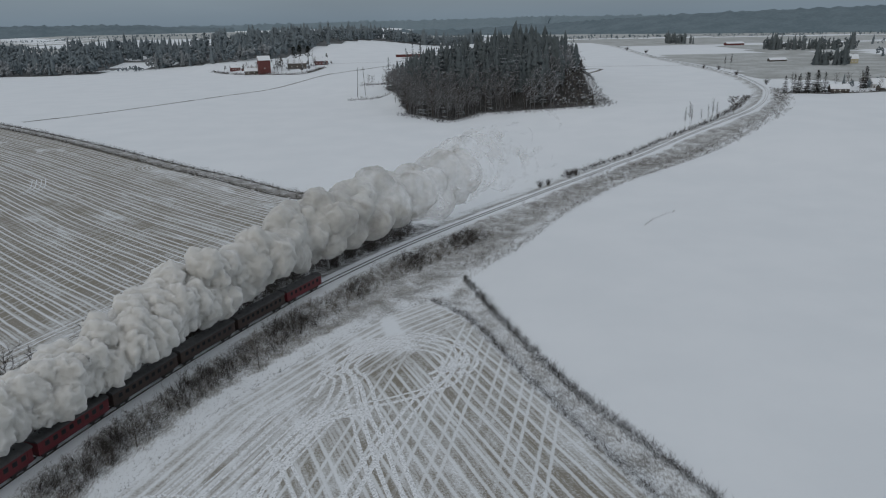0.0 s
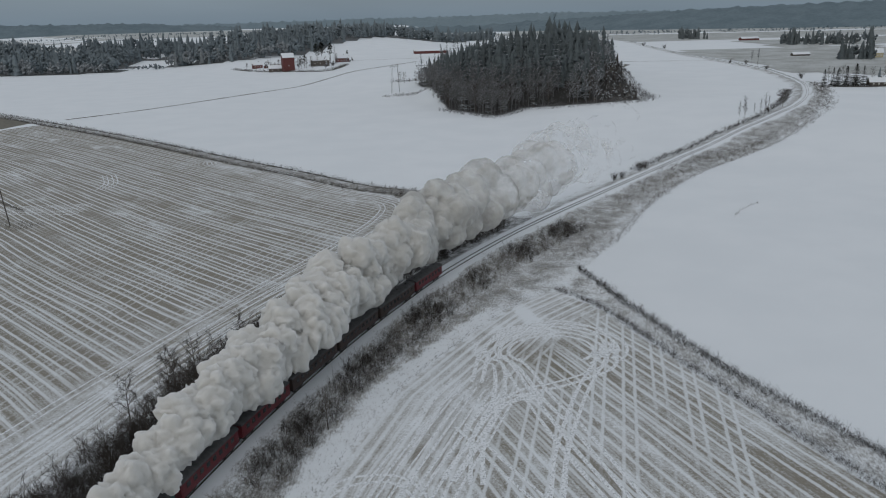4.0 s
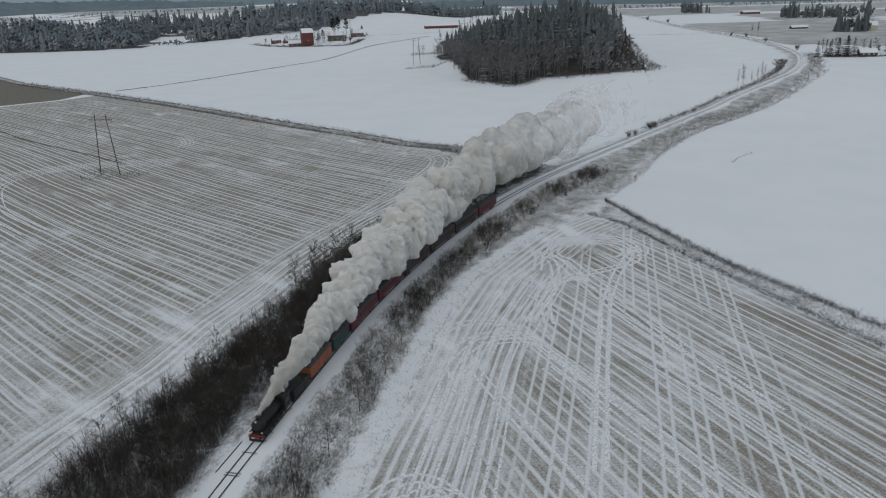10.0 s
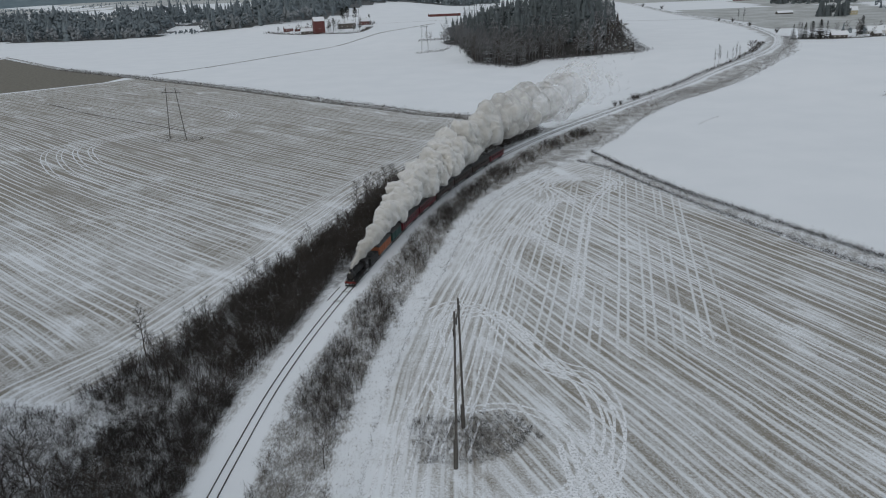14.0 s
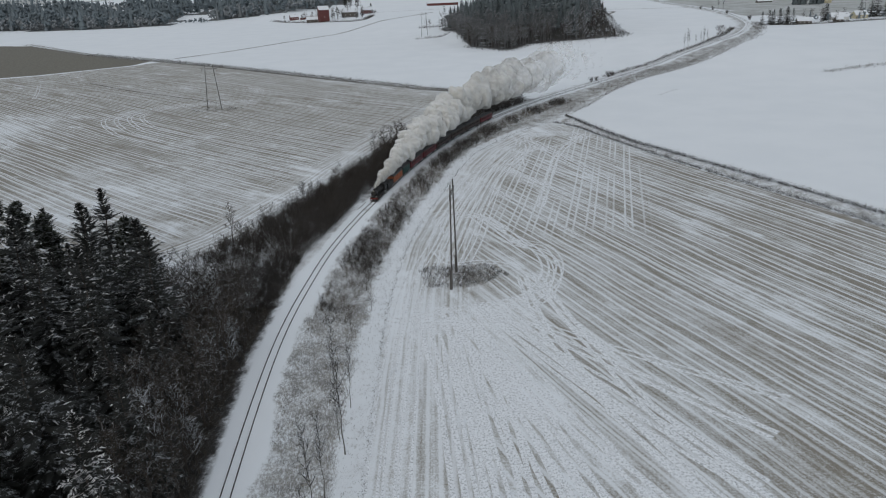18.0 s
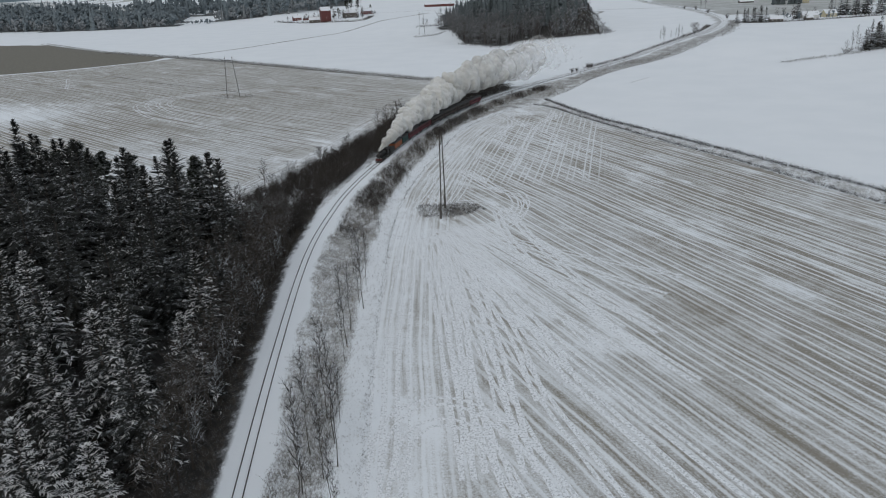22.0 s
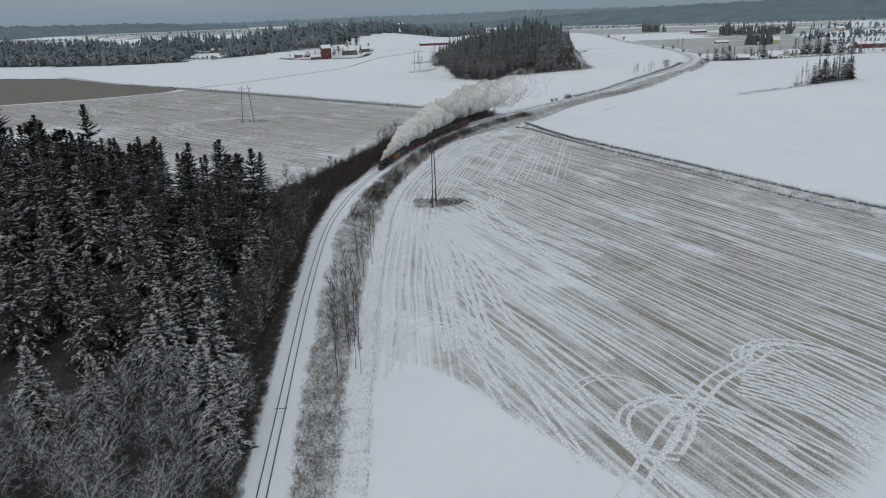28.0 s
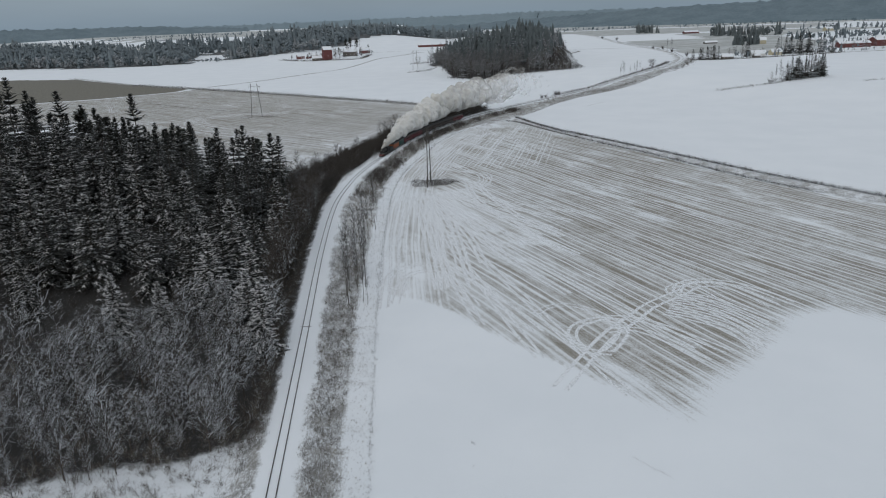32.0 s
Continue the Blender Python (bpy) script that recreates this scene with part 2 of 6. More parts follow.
M_GRASS = frosted("dry_grass", (0.17, 0.14, 0.085), (0.27, 0.225, 0.13), 0.35, 0.8, 0.7)
M_RAIL = plain("rail_steel", (0.075, 0.065, 0.06), (0.045, 0.04, 0.038), 5.0, 0.45, 0.7)
M_SLEEPER = plain("dark_sleeper", (0.09, 0.08, 0.07), (0.17, 0.16, 0.15), 3.0, 0.9)
M_SNOW = plain("snow", (0.80, 0.83, 0.86), (0.74, 0.77, 0.80), 0.7, 0.85, 0, 0.3)
M_MARK = plain("broken_snow_in_wheel_marks", (0.82, 0.845, 0.87), (0.79, 0.815, 0.84), 0.7, 0.85)
mk = M_MARK.node_tree
mk_noise, mk_step = mk.nodes.new("ShaderNodeTexNoise"), mk.nodes.new("ShaderNodeMapRange")
mk_noise.inputs["Scale"].default_value, mk_noise.inputs["Detail"].default_value, mk_noise.inputs["Roughness"].default_value = 2.2, 5.0, 0.72
mk_step.inputs["From Min"].default_value, mk_step.inputs["From Max"].default_value = 0.27, 0.52
mk.links.new(mk.nodes.new("ShaderNodeNewGeometry").outputs["Position"], mk_noise.inputs["Vector"])
mk.links.new(mk_noise.outputs["Fac"], mk_step.inputs["Value"])
mk.links.new(mk_step.outputs[0], mk.nodes["Principled BSDF"].inputs["Alpha"])
M_POLE = plain("weathered_pole", (0.07, 0.065, 0.06), (0.12, 0.11, 0.10), 2.0, 0.85, 0, 0.3)
M_LOCO = plain("sooty_black_paint", (0.010, 0.010, 0.011), (0.02, 0.019, 0.018), 1.5, 0.62)
M_IRON = plain("oily_iron", (0.035, 0.033, 0.032), (0.06, 0.055, 0.05), 4.0, 0.5, 0.6)
M_LAMP = plain("lamp_glass", (0.6, 0.58, 0.5), (0.7, 0.68, 0.6), 4.0, 0.2)
M_REDTRIM = plain("dull_red_paint", (0.22, 0.028, 0.022), (0.15, 0.02, 0.018), 2.0, 0.55)
M_ORANGE = plain("orange_brown_boards", (0.36, 0.125, 0.058), (0.28, 0.09, 0.042), 1.2, 0.75)
M_TEAL = plain("dark_green_boards", (0.035, 0.085, 0.075), (0.025, 0.06, 0.055), 1.2, 0.7)
M_MAROON = plain("dark_red_coach_paint", (0.15, 0.018, 0.025), (0.11, 0.014, 0.02), 1.0, 0.5)
M_BROWN = plain("dark_brown_coach_paint", (0.04, 0.026, 0.022), (0.06, 0.04, 0.032), 1.0, 0.55)
M_ROOF = plain("grey_carriage_roof", (0.06, 0.06, 0.06), (0.10, 0.10, 0.102), 1.0, 0.8)
M_GLASS = plain("dark_window_glass", (0.02, 0.024, 0.028), (0.03, 0.035, 0.04), 1.0, 0.12)
M_FALU = plain("red_painted_boards", (0.145, 0.048, 0.045), (0.11, 0.038, 0.036), 0.6, 0.85)
M_CREAM = plain("cream_boards", (0.52, 0.47, 0.33), (0.46, 0.41, 0.28), 0.6, 0.85)
M_GREYWALL = plain("weathered_grey_boards", (0.13, 0.115, 0.10), (0.09, 0.08, 0.072), 0.6, 0.9)
M_WHITE = plain("white_trim", (0.62, 0.62, 0.60), (0.55, 0.55, 0.54), 1.0, 0.7)
M_SILO = plain("grey_green_silo", (0.33, 0.38, 0.36), (0.28, 0.32, 0.31), 0.4, 0.6)
M_FARFIELD = plain("thin_snow_and_haze_on_stubble", (0.33, 0.34, 0.325), (0.52, 0.54, 0.54), 0.03, 0.9)
M_FLOOR = plain("forest_floor", (0.07, 0.075, 0.075), (0.16, 0.17, 0.175), 0.15, 0.9)
M_PATH = plain("grassy_ditch_line", (0.065, 0.057, 0.047), (0.16, 0.15, 0.135), 0.4, 0.9)
# backdrop hills: aerial haze painted as blue-grey, paler on the farther ones
M_HILL = plain("hazed_wooded_hill", (0.105, 0.152, 0.178), (0.15, 0.202, 0.228), 0.012, 0.95)
M_HILL2 = plain("hazed_far_hill", (0.165, 0.225, 0.255), (0.20, 0.26, 0.29), 0.01, 0.95)


def make_smoke():
    m = Mat("steam_and_smoke", 1.0)
    p = m.pos()
    age = m.attr("age")
    soot = m.ramp(age, 0.0, 0.12, 0.0, 1.0)
    c = m.mix(soot, (0.36, 0.345, 0.31), (0.585, 0.575, 0.545))
    c = m.mix(m.ramp(m.noise(p, 0.2, 4), 0.35, 0.7), m.mix(0.12, c, (0.4, 0.39, 0.37)), c)
    m.put(m.b.inputs["Base Color"], c)
    m.b.inputs["Specular IOR Level"].default_value = 0.0
    m.b.inputs["Subsurface Weight"].default_value = 1.0
    m.b.inputs["Subsurface Radius"].default_value = (1.0, 1.0, 1.0)
    m.b.inputs["Subsurface Scale"].default_value = 3.5
    m.bump(m.noise(p, 0.7, 4, 0.6), 0.35, 0.8)
    thin = m.math("ADD", m.ramp(age, 0.36, 0.95, 0.0, 1.05, False), m.math("MULTIPLY", m.ramp(age, 0.25, 0.6), m.math("ADD", m.math("MULTIPLY", m.math("SUBTRACT", m.noise(p, 0.07, 2), 0.5), 0.8), m.math("MULTIPLY", m.math("SUBTRACT", m.noise(p, 0.22, 3, 0.5), 0.5), 0.7))))
    m.put(m.b.inputs["Alpha"], m.math("SUBTRACT", 1.0, m.ramp(thin, 0.0, 0.9, 0.0, 1.0, False)))
    return m.m


M_SMOKE = make_smoke()

# ---- plan: lines on the ground, in metres ----
TRACK = [(-84, -420), (-87, -330), (-91.9, -244), (-95.5, -182), (-99.6, -112), (-101.4, -50), (-98.6, -8), (-94.2, 22), (-86.2, 57),
         (-71.8, 108), (-57.2, 147), (-44.2, 175), (-32.2, 198), (-14, 227), (4, 252), (27, 281), (47, 306), (77, 343), (102, 374),
         (139, 412), (172, 441), (202, 475), (236, 527), (262, 577), (284, 628), (304, 695), (326, 795), (337, 897), (343, 1003), (358, 1206), (413, 1657)]
FIELD_EDGE = [(-75, -420), (-75.3, -260), (-76.5, -225), (-78.3, -168), (-79, -115), (-79, -84), (-78.4, -44), (-76.3, -8), (-73.5, 14),
              (-68.5, 40), (-61.5, 68), (-53, 103), (-43, 131), (-29, 154), (-15, 174), (-3, 185)]
DITCH_L = [(-3, 185), (7, 170), (14, 147.5), (22, 124), (31, 99), (46.4, 60), (58, 33), (78, -24), (96, -62), (150, -165), (260, -375)]
DITCH_R = [(8, 202), (15, 173), (26, 136), (38, 107), (53.3, 71), (66, 42), (88, -12), (106, -50), (160, -152), (270, -362)]
RIGHT_EDGE = [(6.5, 200), (22, 223), (50, 274), (83, 321), (122, 361), (155, 388), (189, 425), (240, 505), (282, 579), (300, 640)]
SNOW_EDGE = [(-72, -420), (-79.3, -152), (-74, -155), (-64, -162), (-58, -169), (-52, -179), (-44, -191), (-39, -198), (-34, -204), (-30, -211), (-24, -217),
             (-16, -225), (-9, -214), (1, -206), (6, -202), (12, -194), (20, -185), (28, -178), (38, -177), (60, -195), (90, -222), (160, -262), (260, -420)]
HEDGE = [(-620, 880), (-446, 679), (-330, 575), (-255, 506), (-190, 442), (-140, 391), (-100, 353), (-66, 318), (-50, 308), (-36, 294), (-27, 272)]
STRIP_L = [(-31, 258), (-48, 219), (-60, 198), (-70, 179), (-79, 162), (-87, 138), (-92, 120), (-98, 104), (-104, 82), (-113, 58), (-120, 37), (-127, 22), (-138, 6)]
WOOD_N = [(-160, 10), (-190, 18), (-330, 40)]
FIELD_L = [(-330, 572), (-255, 504), (-190, 440), (-140, 389), (-100, 351), (-66, 316), (-50, 306), (-37, 292), (-30, 277)] + STRIP_L + WOOD_N + [
    (-620, 90), (-700, 400), (-493, 464), (-419, 490), (-352, 542)]
CROP = [(-352, 548), (-419, 497), (-493, 471), (-900, 330), (-1200, 700), (-727, 900), (-600, 850), (-447, 678), (-345, 584)]
FOREST = [(-96.5, -216), (-99.5, -165), (-102.5, -120), (-106, -50), (-103, -8), (-106, 20), (-127, 22), (-138, 6)] + WOOD_N + [(-460, -60), (-460, -244), (-300, -249), (-143, -238), (-125, -232), (-111, -231), (-100, -225)]
ISLAND = [(-22, 589), (3, 553), (15, 537), (37, 558), (66, 552), (99, 546), (126, 545), (133, 590), (137, 640), (145, 735), (170, 850), (60, 890), (-50, 770)]
WOODED = [(-20, 592), (3, 557), (15, 542), (37, 562), (66, 557), (88, 553), (105, 600), (118, 640), (135, 700), (150, 760), (165, 845), (60, 880), (-45, 765)]
STREAK = [(74, 253), (82, 263), (91, 271)]
TRAM = [(-346, 430), (-286, 368), (-242, 330), (-200, 292)]
CLUMP = [(200, 301), (256, 303), (313, 334)]


def smooth_line(pts, step):
    """Catmull-Rom through pts, resampled at even steps."""
    p = np.array([pts[0]] + list(pts) + [pts[-1]], float)
    p[0], p[-1] = 2 * p[1] - p[2], 2 * p[-2] - p[-3]
    out = []
    for i in range(1, len(p) - 2):
        for t in np.linspace(0, 1, 24, endpoint=False):
            a, b, c, d = p[i - 1], p[i], p[i + 1], p[i + 2]
            out.append(0.5 * (2 * b + (c - a) * t + (2 * a - 5 * b + 4 * c - d) * t * t + (3 * b - a - 3 * c + d) * t ** 3))
    out = np.array(out + [p[-2]])
    s = np.r_[0, np.cumsum(np.linalg.norm(np.diff(out, axis=0), axis=1))]
    q = np.arange(0, s[-1], step)
    return np.stack([np.interp(q, s, out[:, 0]), np.interp(q, s, out[:, 1])], 1)


LINE = smooth_line(TRACK, 2.0)


def off_line(x, y, line):
    """Distance from points to a polyline, and the side (positive to its left)."""
    best, side = np.full(x.shape, 1e9), np.zeros(x.shape)
    line = np.asarray(line, float)
    for a, b in zip(line[:-1], line[1:]):
        d = b - a
        t = np.clip(((x - a[0]) * d[0] + (y - a[1]) * d[1]) / (d @ d), 0, 1)
        ex, ey = x - a[0] - t * d[0], y - a[1] - t * d[1]
        r = np.hypot(ex, ey)
        near = r < best
        best = np.where(near, r, best)
        side = np.where(near, np.sign(d[0] * ey - d[1] * ex), side)
    return best, side


def in_poly(x, y, poly):
    """Signed distance to a polygon, positive inside."""
    d, _ = off_line(x, y, list(poly) + [poly[0]])
    inside = np.zeros(x.shape, bool)
    for (x1, y1), (x2, y2) in zip(poly, list(poly[1:]) + [poly[0]]):
        if y1 != y2:
            inside ^= ((y1 > y) != (y2 > y)) & (x < (x2 - x1) * (y - y1) / (y2 - y1) + x1)
    return np.where(inside, d, -d)


def step(v, a, b):
    t = np.clip((v - a) / (b - a), 0, 1)
    return t * t * (3 - 2 * t)


def land(x, y):
    """Height of the bare land."""
    x, y = np.asarray(x, float), np.asarray(y, float)
    z = 9.0 * step(0.85 * x + 0.53 * y, 280, 410)
    z = z + 19.0 * np.exp(-(((x - 60) / 92) ** 2 + ((y - 690) / 112) ** 2) ** 4)
    z = z + 15.0 * step(-x, 108, 160) * step(y, -205, -110) * (1 - step(y, -75, -15)) * (1 - step(-x, 330, 460))
    z = z + 9.0 * step(-x, 150, 225) * step(y, -190, -100) * (1 - step(y, -60, 5)) * (1 - step(-x, 330, 460))
    z = z + 26.0 * step(y - 0.25 * x, 1330, 1800) * step(-x, -60, 200)
    return z


def bank(d):
    return 1.0 - step(d, 4.4, 8.5)


def ground_z(x, y):
    """Height of the ground with the railway bank and ditches."""
    x, y = np.atleast_1d(np.asarray(x, float)), np.atleast_1d(np.asarray(y, float))
    d, _ = off_line(x, y, LINE[::4])
    dd, _ = off_line(x, y, [(2, 195)] + [((a + c) / 2, (b + e) / 2) for (a, b), (c, e) in zip(DITCH_L[1:], DITCH_R[1:])])
    h, _ = off_line(x, y, HEDGE)
    return land(x, y) + bank(d) - 0.9 * (1 - step(dd, 0.6, 3.4)) - 0.6 * (1 - step(h, 0.6, 3.0))


def top_at(x, y):
    return float(ground_z(x, y)[0])


# ---- mesh helpers ----
def mesh_of(name, verts, faces, material, smooth=False):
    me = bpy.data.meshes.new(name)
    me.from_pydata([tuple(v) for v in verts], [], faces)
    me.materials.append(material)
    if smooth:
        me.polygons.foreach_set("use_smooth", [True] * len(me.polygons))
    me.update()
    return me


def tri_mesh(name, verts, tris, material, smooth=False):
    """A mesh of triangles or quads from arrays."""
    me = bpy.data.meshes.new(name)
    verts, tris = np.asarray(verts, np.float32), np.asarray(tris, np.int32)
    k = tris.shape[1]
    me.vertices.add(len(verts))
    me.vertices.foreach_set("co", verts.ravel())
    me.loops.add(tris.size)
    me.loops.foreach_set("vertex_index", tris.ravel())
    me.polygons.add(len(tris))
    me.polygons.foreach_set("loop_start", np.arange(len(tris), dtype=np.int32) * k)
    if smooth:
        me.polygons.foreach_set("use_smooth", np.ones(len(tris), bool))
    me.materials.append(material)
    me.update(calc_edges=True)
    return me


def under(name, me, parent, m=None, label=""):
    """Links a mesh as a part."""
    ob = new(name, me)
    ob.parent = parent
    if m is not None:
        ob.matrix_basis = m
    if label:
        tagged(ob, label)
    return ob


def part(name, bm, material, parent, label="", smooth=False):
    me = bpy.data.meshes.new(name)
    bm.to_mesh(me)
    bm.free()
    me.materials.append(material)
    if smooth:
        me.polygons.foreach_set("use_smooth", [True] * len(me.polygons))
    return under(name, me, parent, None, label)


def box(bm, x0, x1, y0, y1, z0, z1, bevel=0.0):
    v = bmesh.ops.create_cube(bm, size=1)["verts"]
    bmesh.ops.scale(bm, vec=(x1 - x0, y1 - y0, z1 - z0), verts=v)
    bmesh.ops.translate(bm, vec=((x0 + x1) / 2, (y0 + y1) / 2, (z0 + z1) / 2), verts=v)
    if bevel:
        e = list({e for q in v for e in q.link_edges})
        bmesh.ops.bevel(bm, geom=e, offset=bevel, segments=2, affect="EDGES", profile=0.6)
    return bm


def rod(bm, a, b, r0, r1=None, sides=10, caps=True):
    a, b = Vector(a), Vector(b)
    m = Matrix.Translation((a + b) / 2) @ (b - a).to_track_quat("Z", "Y").to_matrix().to_4x4()
    bmesh.ops.create_cone(bm, cap_ends=caps, segments=sides, radius1=r0, radius2=r0 if r1 is None else r1, depth=(b - a).length, matrix=m)
    return bm


def fresh():
    return bmesh.new()


def empty(name, m, label, category, group="", kind=""):
    ob = new(name)
    ob.matrix_basis = m
    return tagged(ob, label, category, group, kind)


# ---- ground: one sheet to the horizon ----
def axis(lo, hi, fine, mid_lo, mid_hi, mid, far):
    c = list(np.arange(lo, hi + 1e-6, fine))
    c = list(np.arange(mid_lo, lo, mid)) + c + list(np.arange(hi + mid, mid_hi, mid))
    g, v = mid * 1.6, c[0]
    left = []
    while v > -far:
        v -= g
        g *= 1.14
        left.append(v)
    g, v, right = mid * 1.6, c[-1], []
    while v < far:
        v += g
        g *= 1.14
        right.append(v)
    return np.array(left[::-1] + c + right)


def build_ground():
    ax, ay = axis(-262, 122, 1.75, -620, 420, 6.0, 7500), axis(-275, 330, 1.75, -420, 760, 5.0, 7500)
    gx, gy = np.meshgrid(ax, ay, indexing="xy")
    nx, ny = len(ax), len(ay)
    x, y = gx.ravel(), gy.ravel()
    d, side = off_line(x, y, LINE[::3])
    z = ground_z(x, y)
    verge_r = in_poly(x, y, FIELD_EDGE + RIGHT_EDGE + TRACK[24:4:-1] + [(-91.5, -244), (-87, -330), (-84, -420)])
    verge_l = in_poly(x, y, STRIP_L[::-1] + [(-22, 268), (0, 262), (4, 252), (-14, 227), (-33, 198), (-46, 175), (-60, 147), (-73.5, 108), (-86.5, 57), (-93.5, 22), (-103, -8)])
    ditch = in_poly(x, y, DITCH_L + DITCH_R[::-1])
    head_r, _ = off_line(x, y, FIELD_EDGE)
    hd, _ = off_line(x, y, HEDGE)
    wid = 5.8 + 3.0 * step(x, -70, -36)
    far_l = np.where(side > 0, 12 - d, -5) * np.where((y > 255) | (y < -200), 1, 0) - 5 * np.where((y > 255) | (y < -200), 0, 1)
    cl, _ = off_line(x, y, CLUMP)
    cp, _ = off_line(x, y, [(312, 271), (338, 278)])
    pb = 1.3 * (8.0 - np.hypot((x + 59) / 1.4, y + 11))
    clearing = in_poly(x, y, [(-99, -207), (-110, -214), (-125, -223), (-143, -230), (-300, -245), (-300, -420), (-95, -420)])
    verge = np.maximum.reduce([np.where((head_r < 5.4) & (y < 170), np.minimum(verge_r, 0.1), np.minimum(verge_r + 1.0, 8.0)), np.minimum(in_poly(x, y, FOREST), 5.0), np.minimum(verge_l, 5.0), np.minimum(ditch * 2.2, 6.0), 3.0 * (wid - hd), far_l, pb * 0.9, 4.5 - cl, 2.5 - cp, np.minimum(in_poly(x, y, ISLAND), 1.0), clearing * 0 - 4 + 4.3 * (clearing > 0)])
    bulge = 3.4 + 1.6 * step(np.sin(y * 0.11 + x * 0.02), 0.2, 1.0) * (side < 0)
    z_noise = 0.18 * step(verge, 0, 2) * np.sin(x * 1.3 + 2 * np.sin(y * 0.7)) * np.sin(y * 1.1 + x * 0.3)
    z = z + z_noise * (d > 8.5)
    field_r, field_l = in_poly(x, y, FIELD_EDGE + DITCH_L[1:] + [(260, -420)]), in_poly(x, y, FIELD_L)
    snow_r = in_poly(x, y, SNOW_EDGE)
    head_l, _ = off_line(x, y, HEDGE[5:9] + [(-37, 292), (-30, 277)] + STRIP_L)
    right = np.where(y > 20, x > LINE_X(y), x > -95)
    bend = 0.0011 * np.clip(-20 - y, 0, 200) * np.clip(20 - x, 0, 70) / 2
    row = np.where(right, 0.927 * x + 0.375 * y - bend * 0.25, 0.70 * x + 0.715 * y + 2 * np.sin((x - y) * 0.012))
    head = np.where(right, head_r, head_l)
    snowy_r = 0.3 * (1 - step(head_r, 2, 20)) + 0.13 * step(-y, -15, 35) * (1 - step(head_r, 9, 24)) + -0.12 * np.exp(-(((x - 6) / 19) ** 2 + ((y + 172) / 15) ** 2)) + 0.03 * step(-y, 50, 140) - 0.14 * step(head_r, 40, 90) * step(y, -40, 30) - 0.35 * np.exp(-(((x + 9.5) / 13) ** 2 + ((y - 146) / 11) ** 2)) + 0.12 * np.exp(-(((x + 60) / 12) ** 2 + ((y + 55) / 32) ** 2)) + 0.3 * np.exp(-(((x + 52) / 14) ** 2 + ((y + 34) / 16) ** 2)) + np.where(x < -28, 2.0 * step(snow_r, -1.5, 2.5), 2.0 * np.clip((snow_r + 6) / 15, 0, 1) ** 1.5) + 0.1 * step(-y, 15, 90) * (1 - step(head_r, 20, 85)) - 0.08 * step(head_r, 45, 90)
    snowy_l = -0.38 + 0.34 * np.exp(-(((x + 160) / 60) ** 2 + ((y - 95) / 60) ** 2)) + 0.2 * (1 - step(head_l, 6, 45)) + 0.3 * (1 - step(head_l, 4, 26)) * (1 - step(y, 110, 190)) + 1.2 * np.exp(-(((x + 345) / 60) ** 2 + ((y - 225) / 45) ** 2)) + 0.35 * np.exp(-(((x + 215) / 60) ** 2 + ((y - 70) / 50) ** 2))
    across = 0.97 * x - 0.25 * y
    crossed = step(y, 8, 30) * step(head_r, 10, 20) * (1 - step(across, -9, -3)) * right + 0.5 * (1 - step(head_l, 60, 190)) * (~right)
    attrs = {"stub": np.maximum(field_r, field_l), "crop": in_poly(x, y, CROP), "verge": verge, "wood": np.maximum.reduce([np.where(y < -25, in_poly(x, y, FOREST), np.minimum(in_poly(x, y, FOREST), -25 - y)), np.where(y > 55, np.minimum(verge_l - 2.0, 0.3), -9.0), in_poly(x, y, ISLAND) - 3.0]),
             "bed": bulge - d, "row": row, "head": head, "row2": np.where(right, across, 0.955 * x - 0.29 * y), "snowy": np.where(right, snowy_r, snowy_l), "crossed": crossed}
    i = (np.arange(ny - 1)[:, None] * nx + np.arange(nx - 1)[None]).ravel()
    me = tri_mesh("ground", np.stack([x, y, z], 1), np.stack([i, i + 1, i + nx + 1, i + nx], 1), M_GROUND, True)
    for name, v in attrs.items():
        v = v if name in ("row", "head", "row2") else np.clip(v, -12, 12)
        me.attributes.new(name, "FLOAT", "POINT").data.foreach_set("value", v.astype(np.float32))
    return tagged(new("ground", me), "snow-covered farmland with stubble rows and grassy verges", "ground", kind="structure")


def LINE_X(y):
    return np.interp(y, LINE[:, 1], LINE[:, 0])


build_ground()


def ribbon(name, pts, width, lift, material, label, category="path", every=4.0):
    """A strip that lies on the ground."""
    ln = smooth_line(pts, every)
    t = np.gradient(ln, axis=0)
    t /= np.linalg.norm(t, axis=1)[:, None]
    nrm = np.stack([-t[:, 1], t[:, 0]], 1)
    w = width * (0.45 + 1.1 * np.random.RandomState(len(ln)).rand(len(ln)))[:, None] / 2
    a, b = ln + nrm * w, ln - nrm * w
    v = []
    for p, q in zip(a, b):
        v += [(*p, float(land(*p)) + lift), (*q, float(land(*q)) + lift)]
    f = [(2 * k, 2 * k + 1, 2 * k + 3, 2 * k + 2) for k in range(len(ln) - 1)]
    return tagged(new(name, mesh_of(name, v, f, material)), label, category, kind="structure")


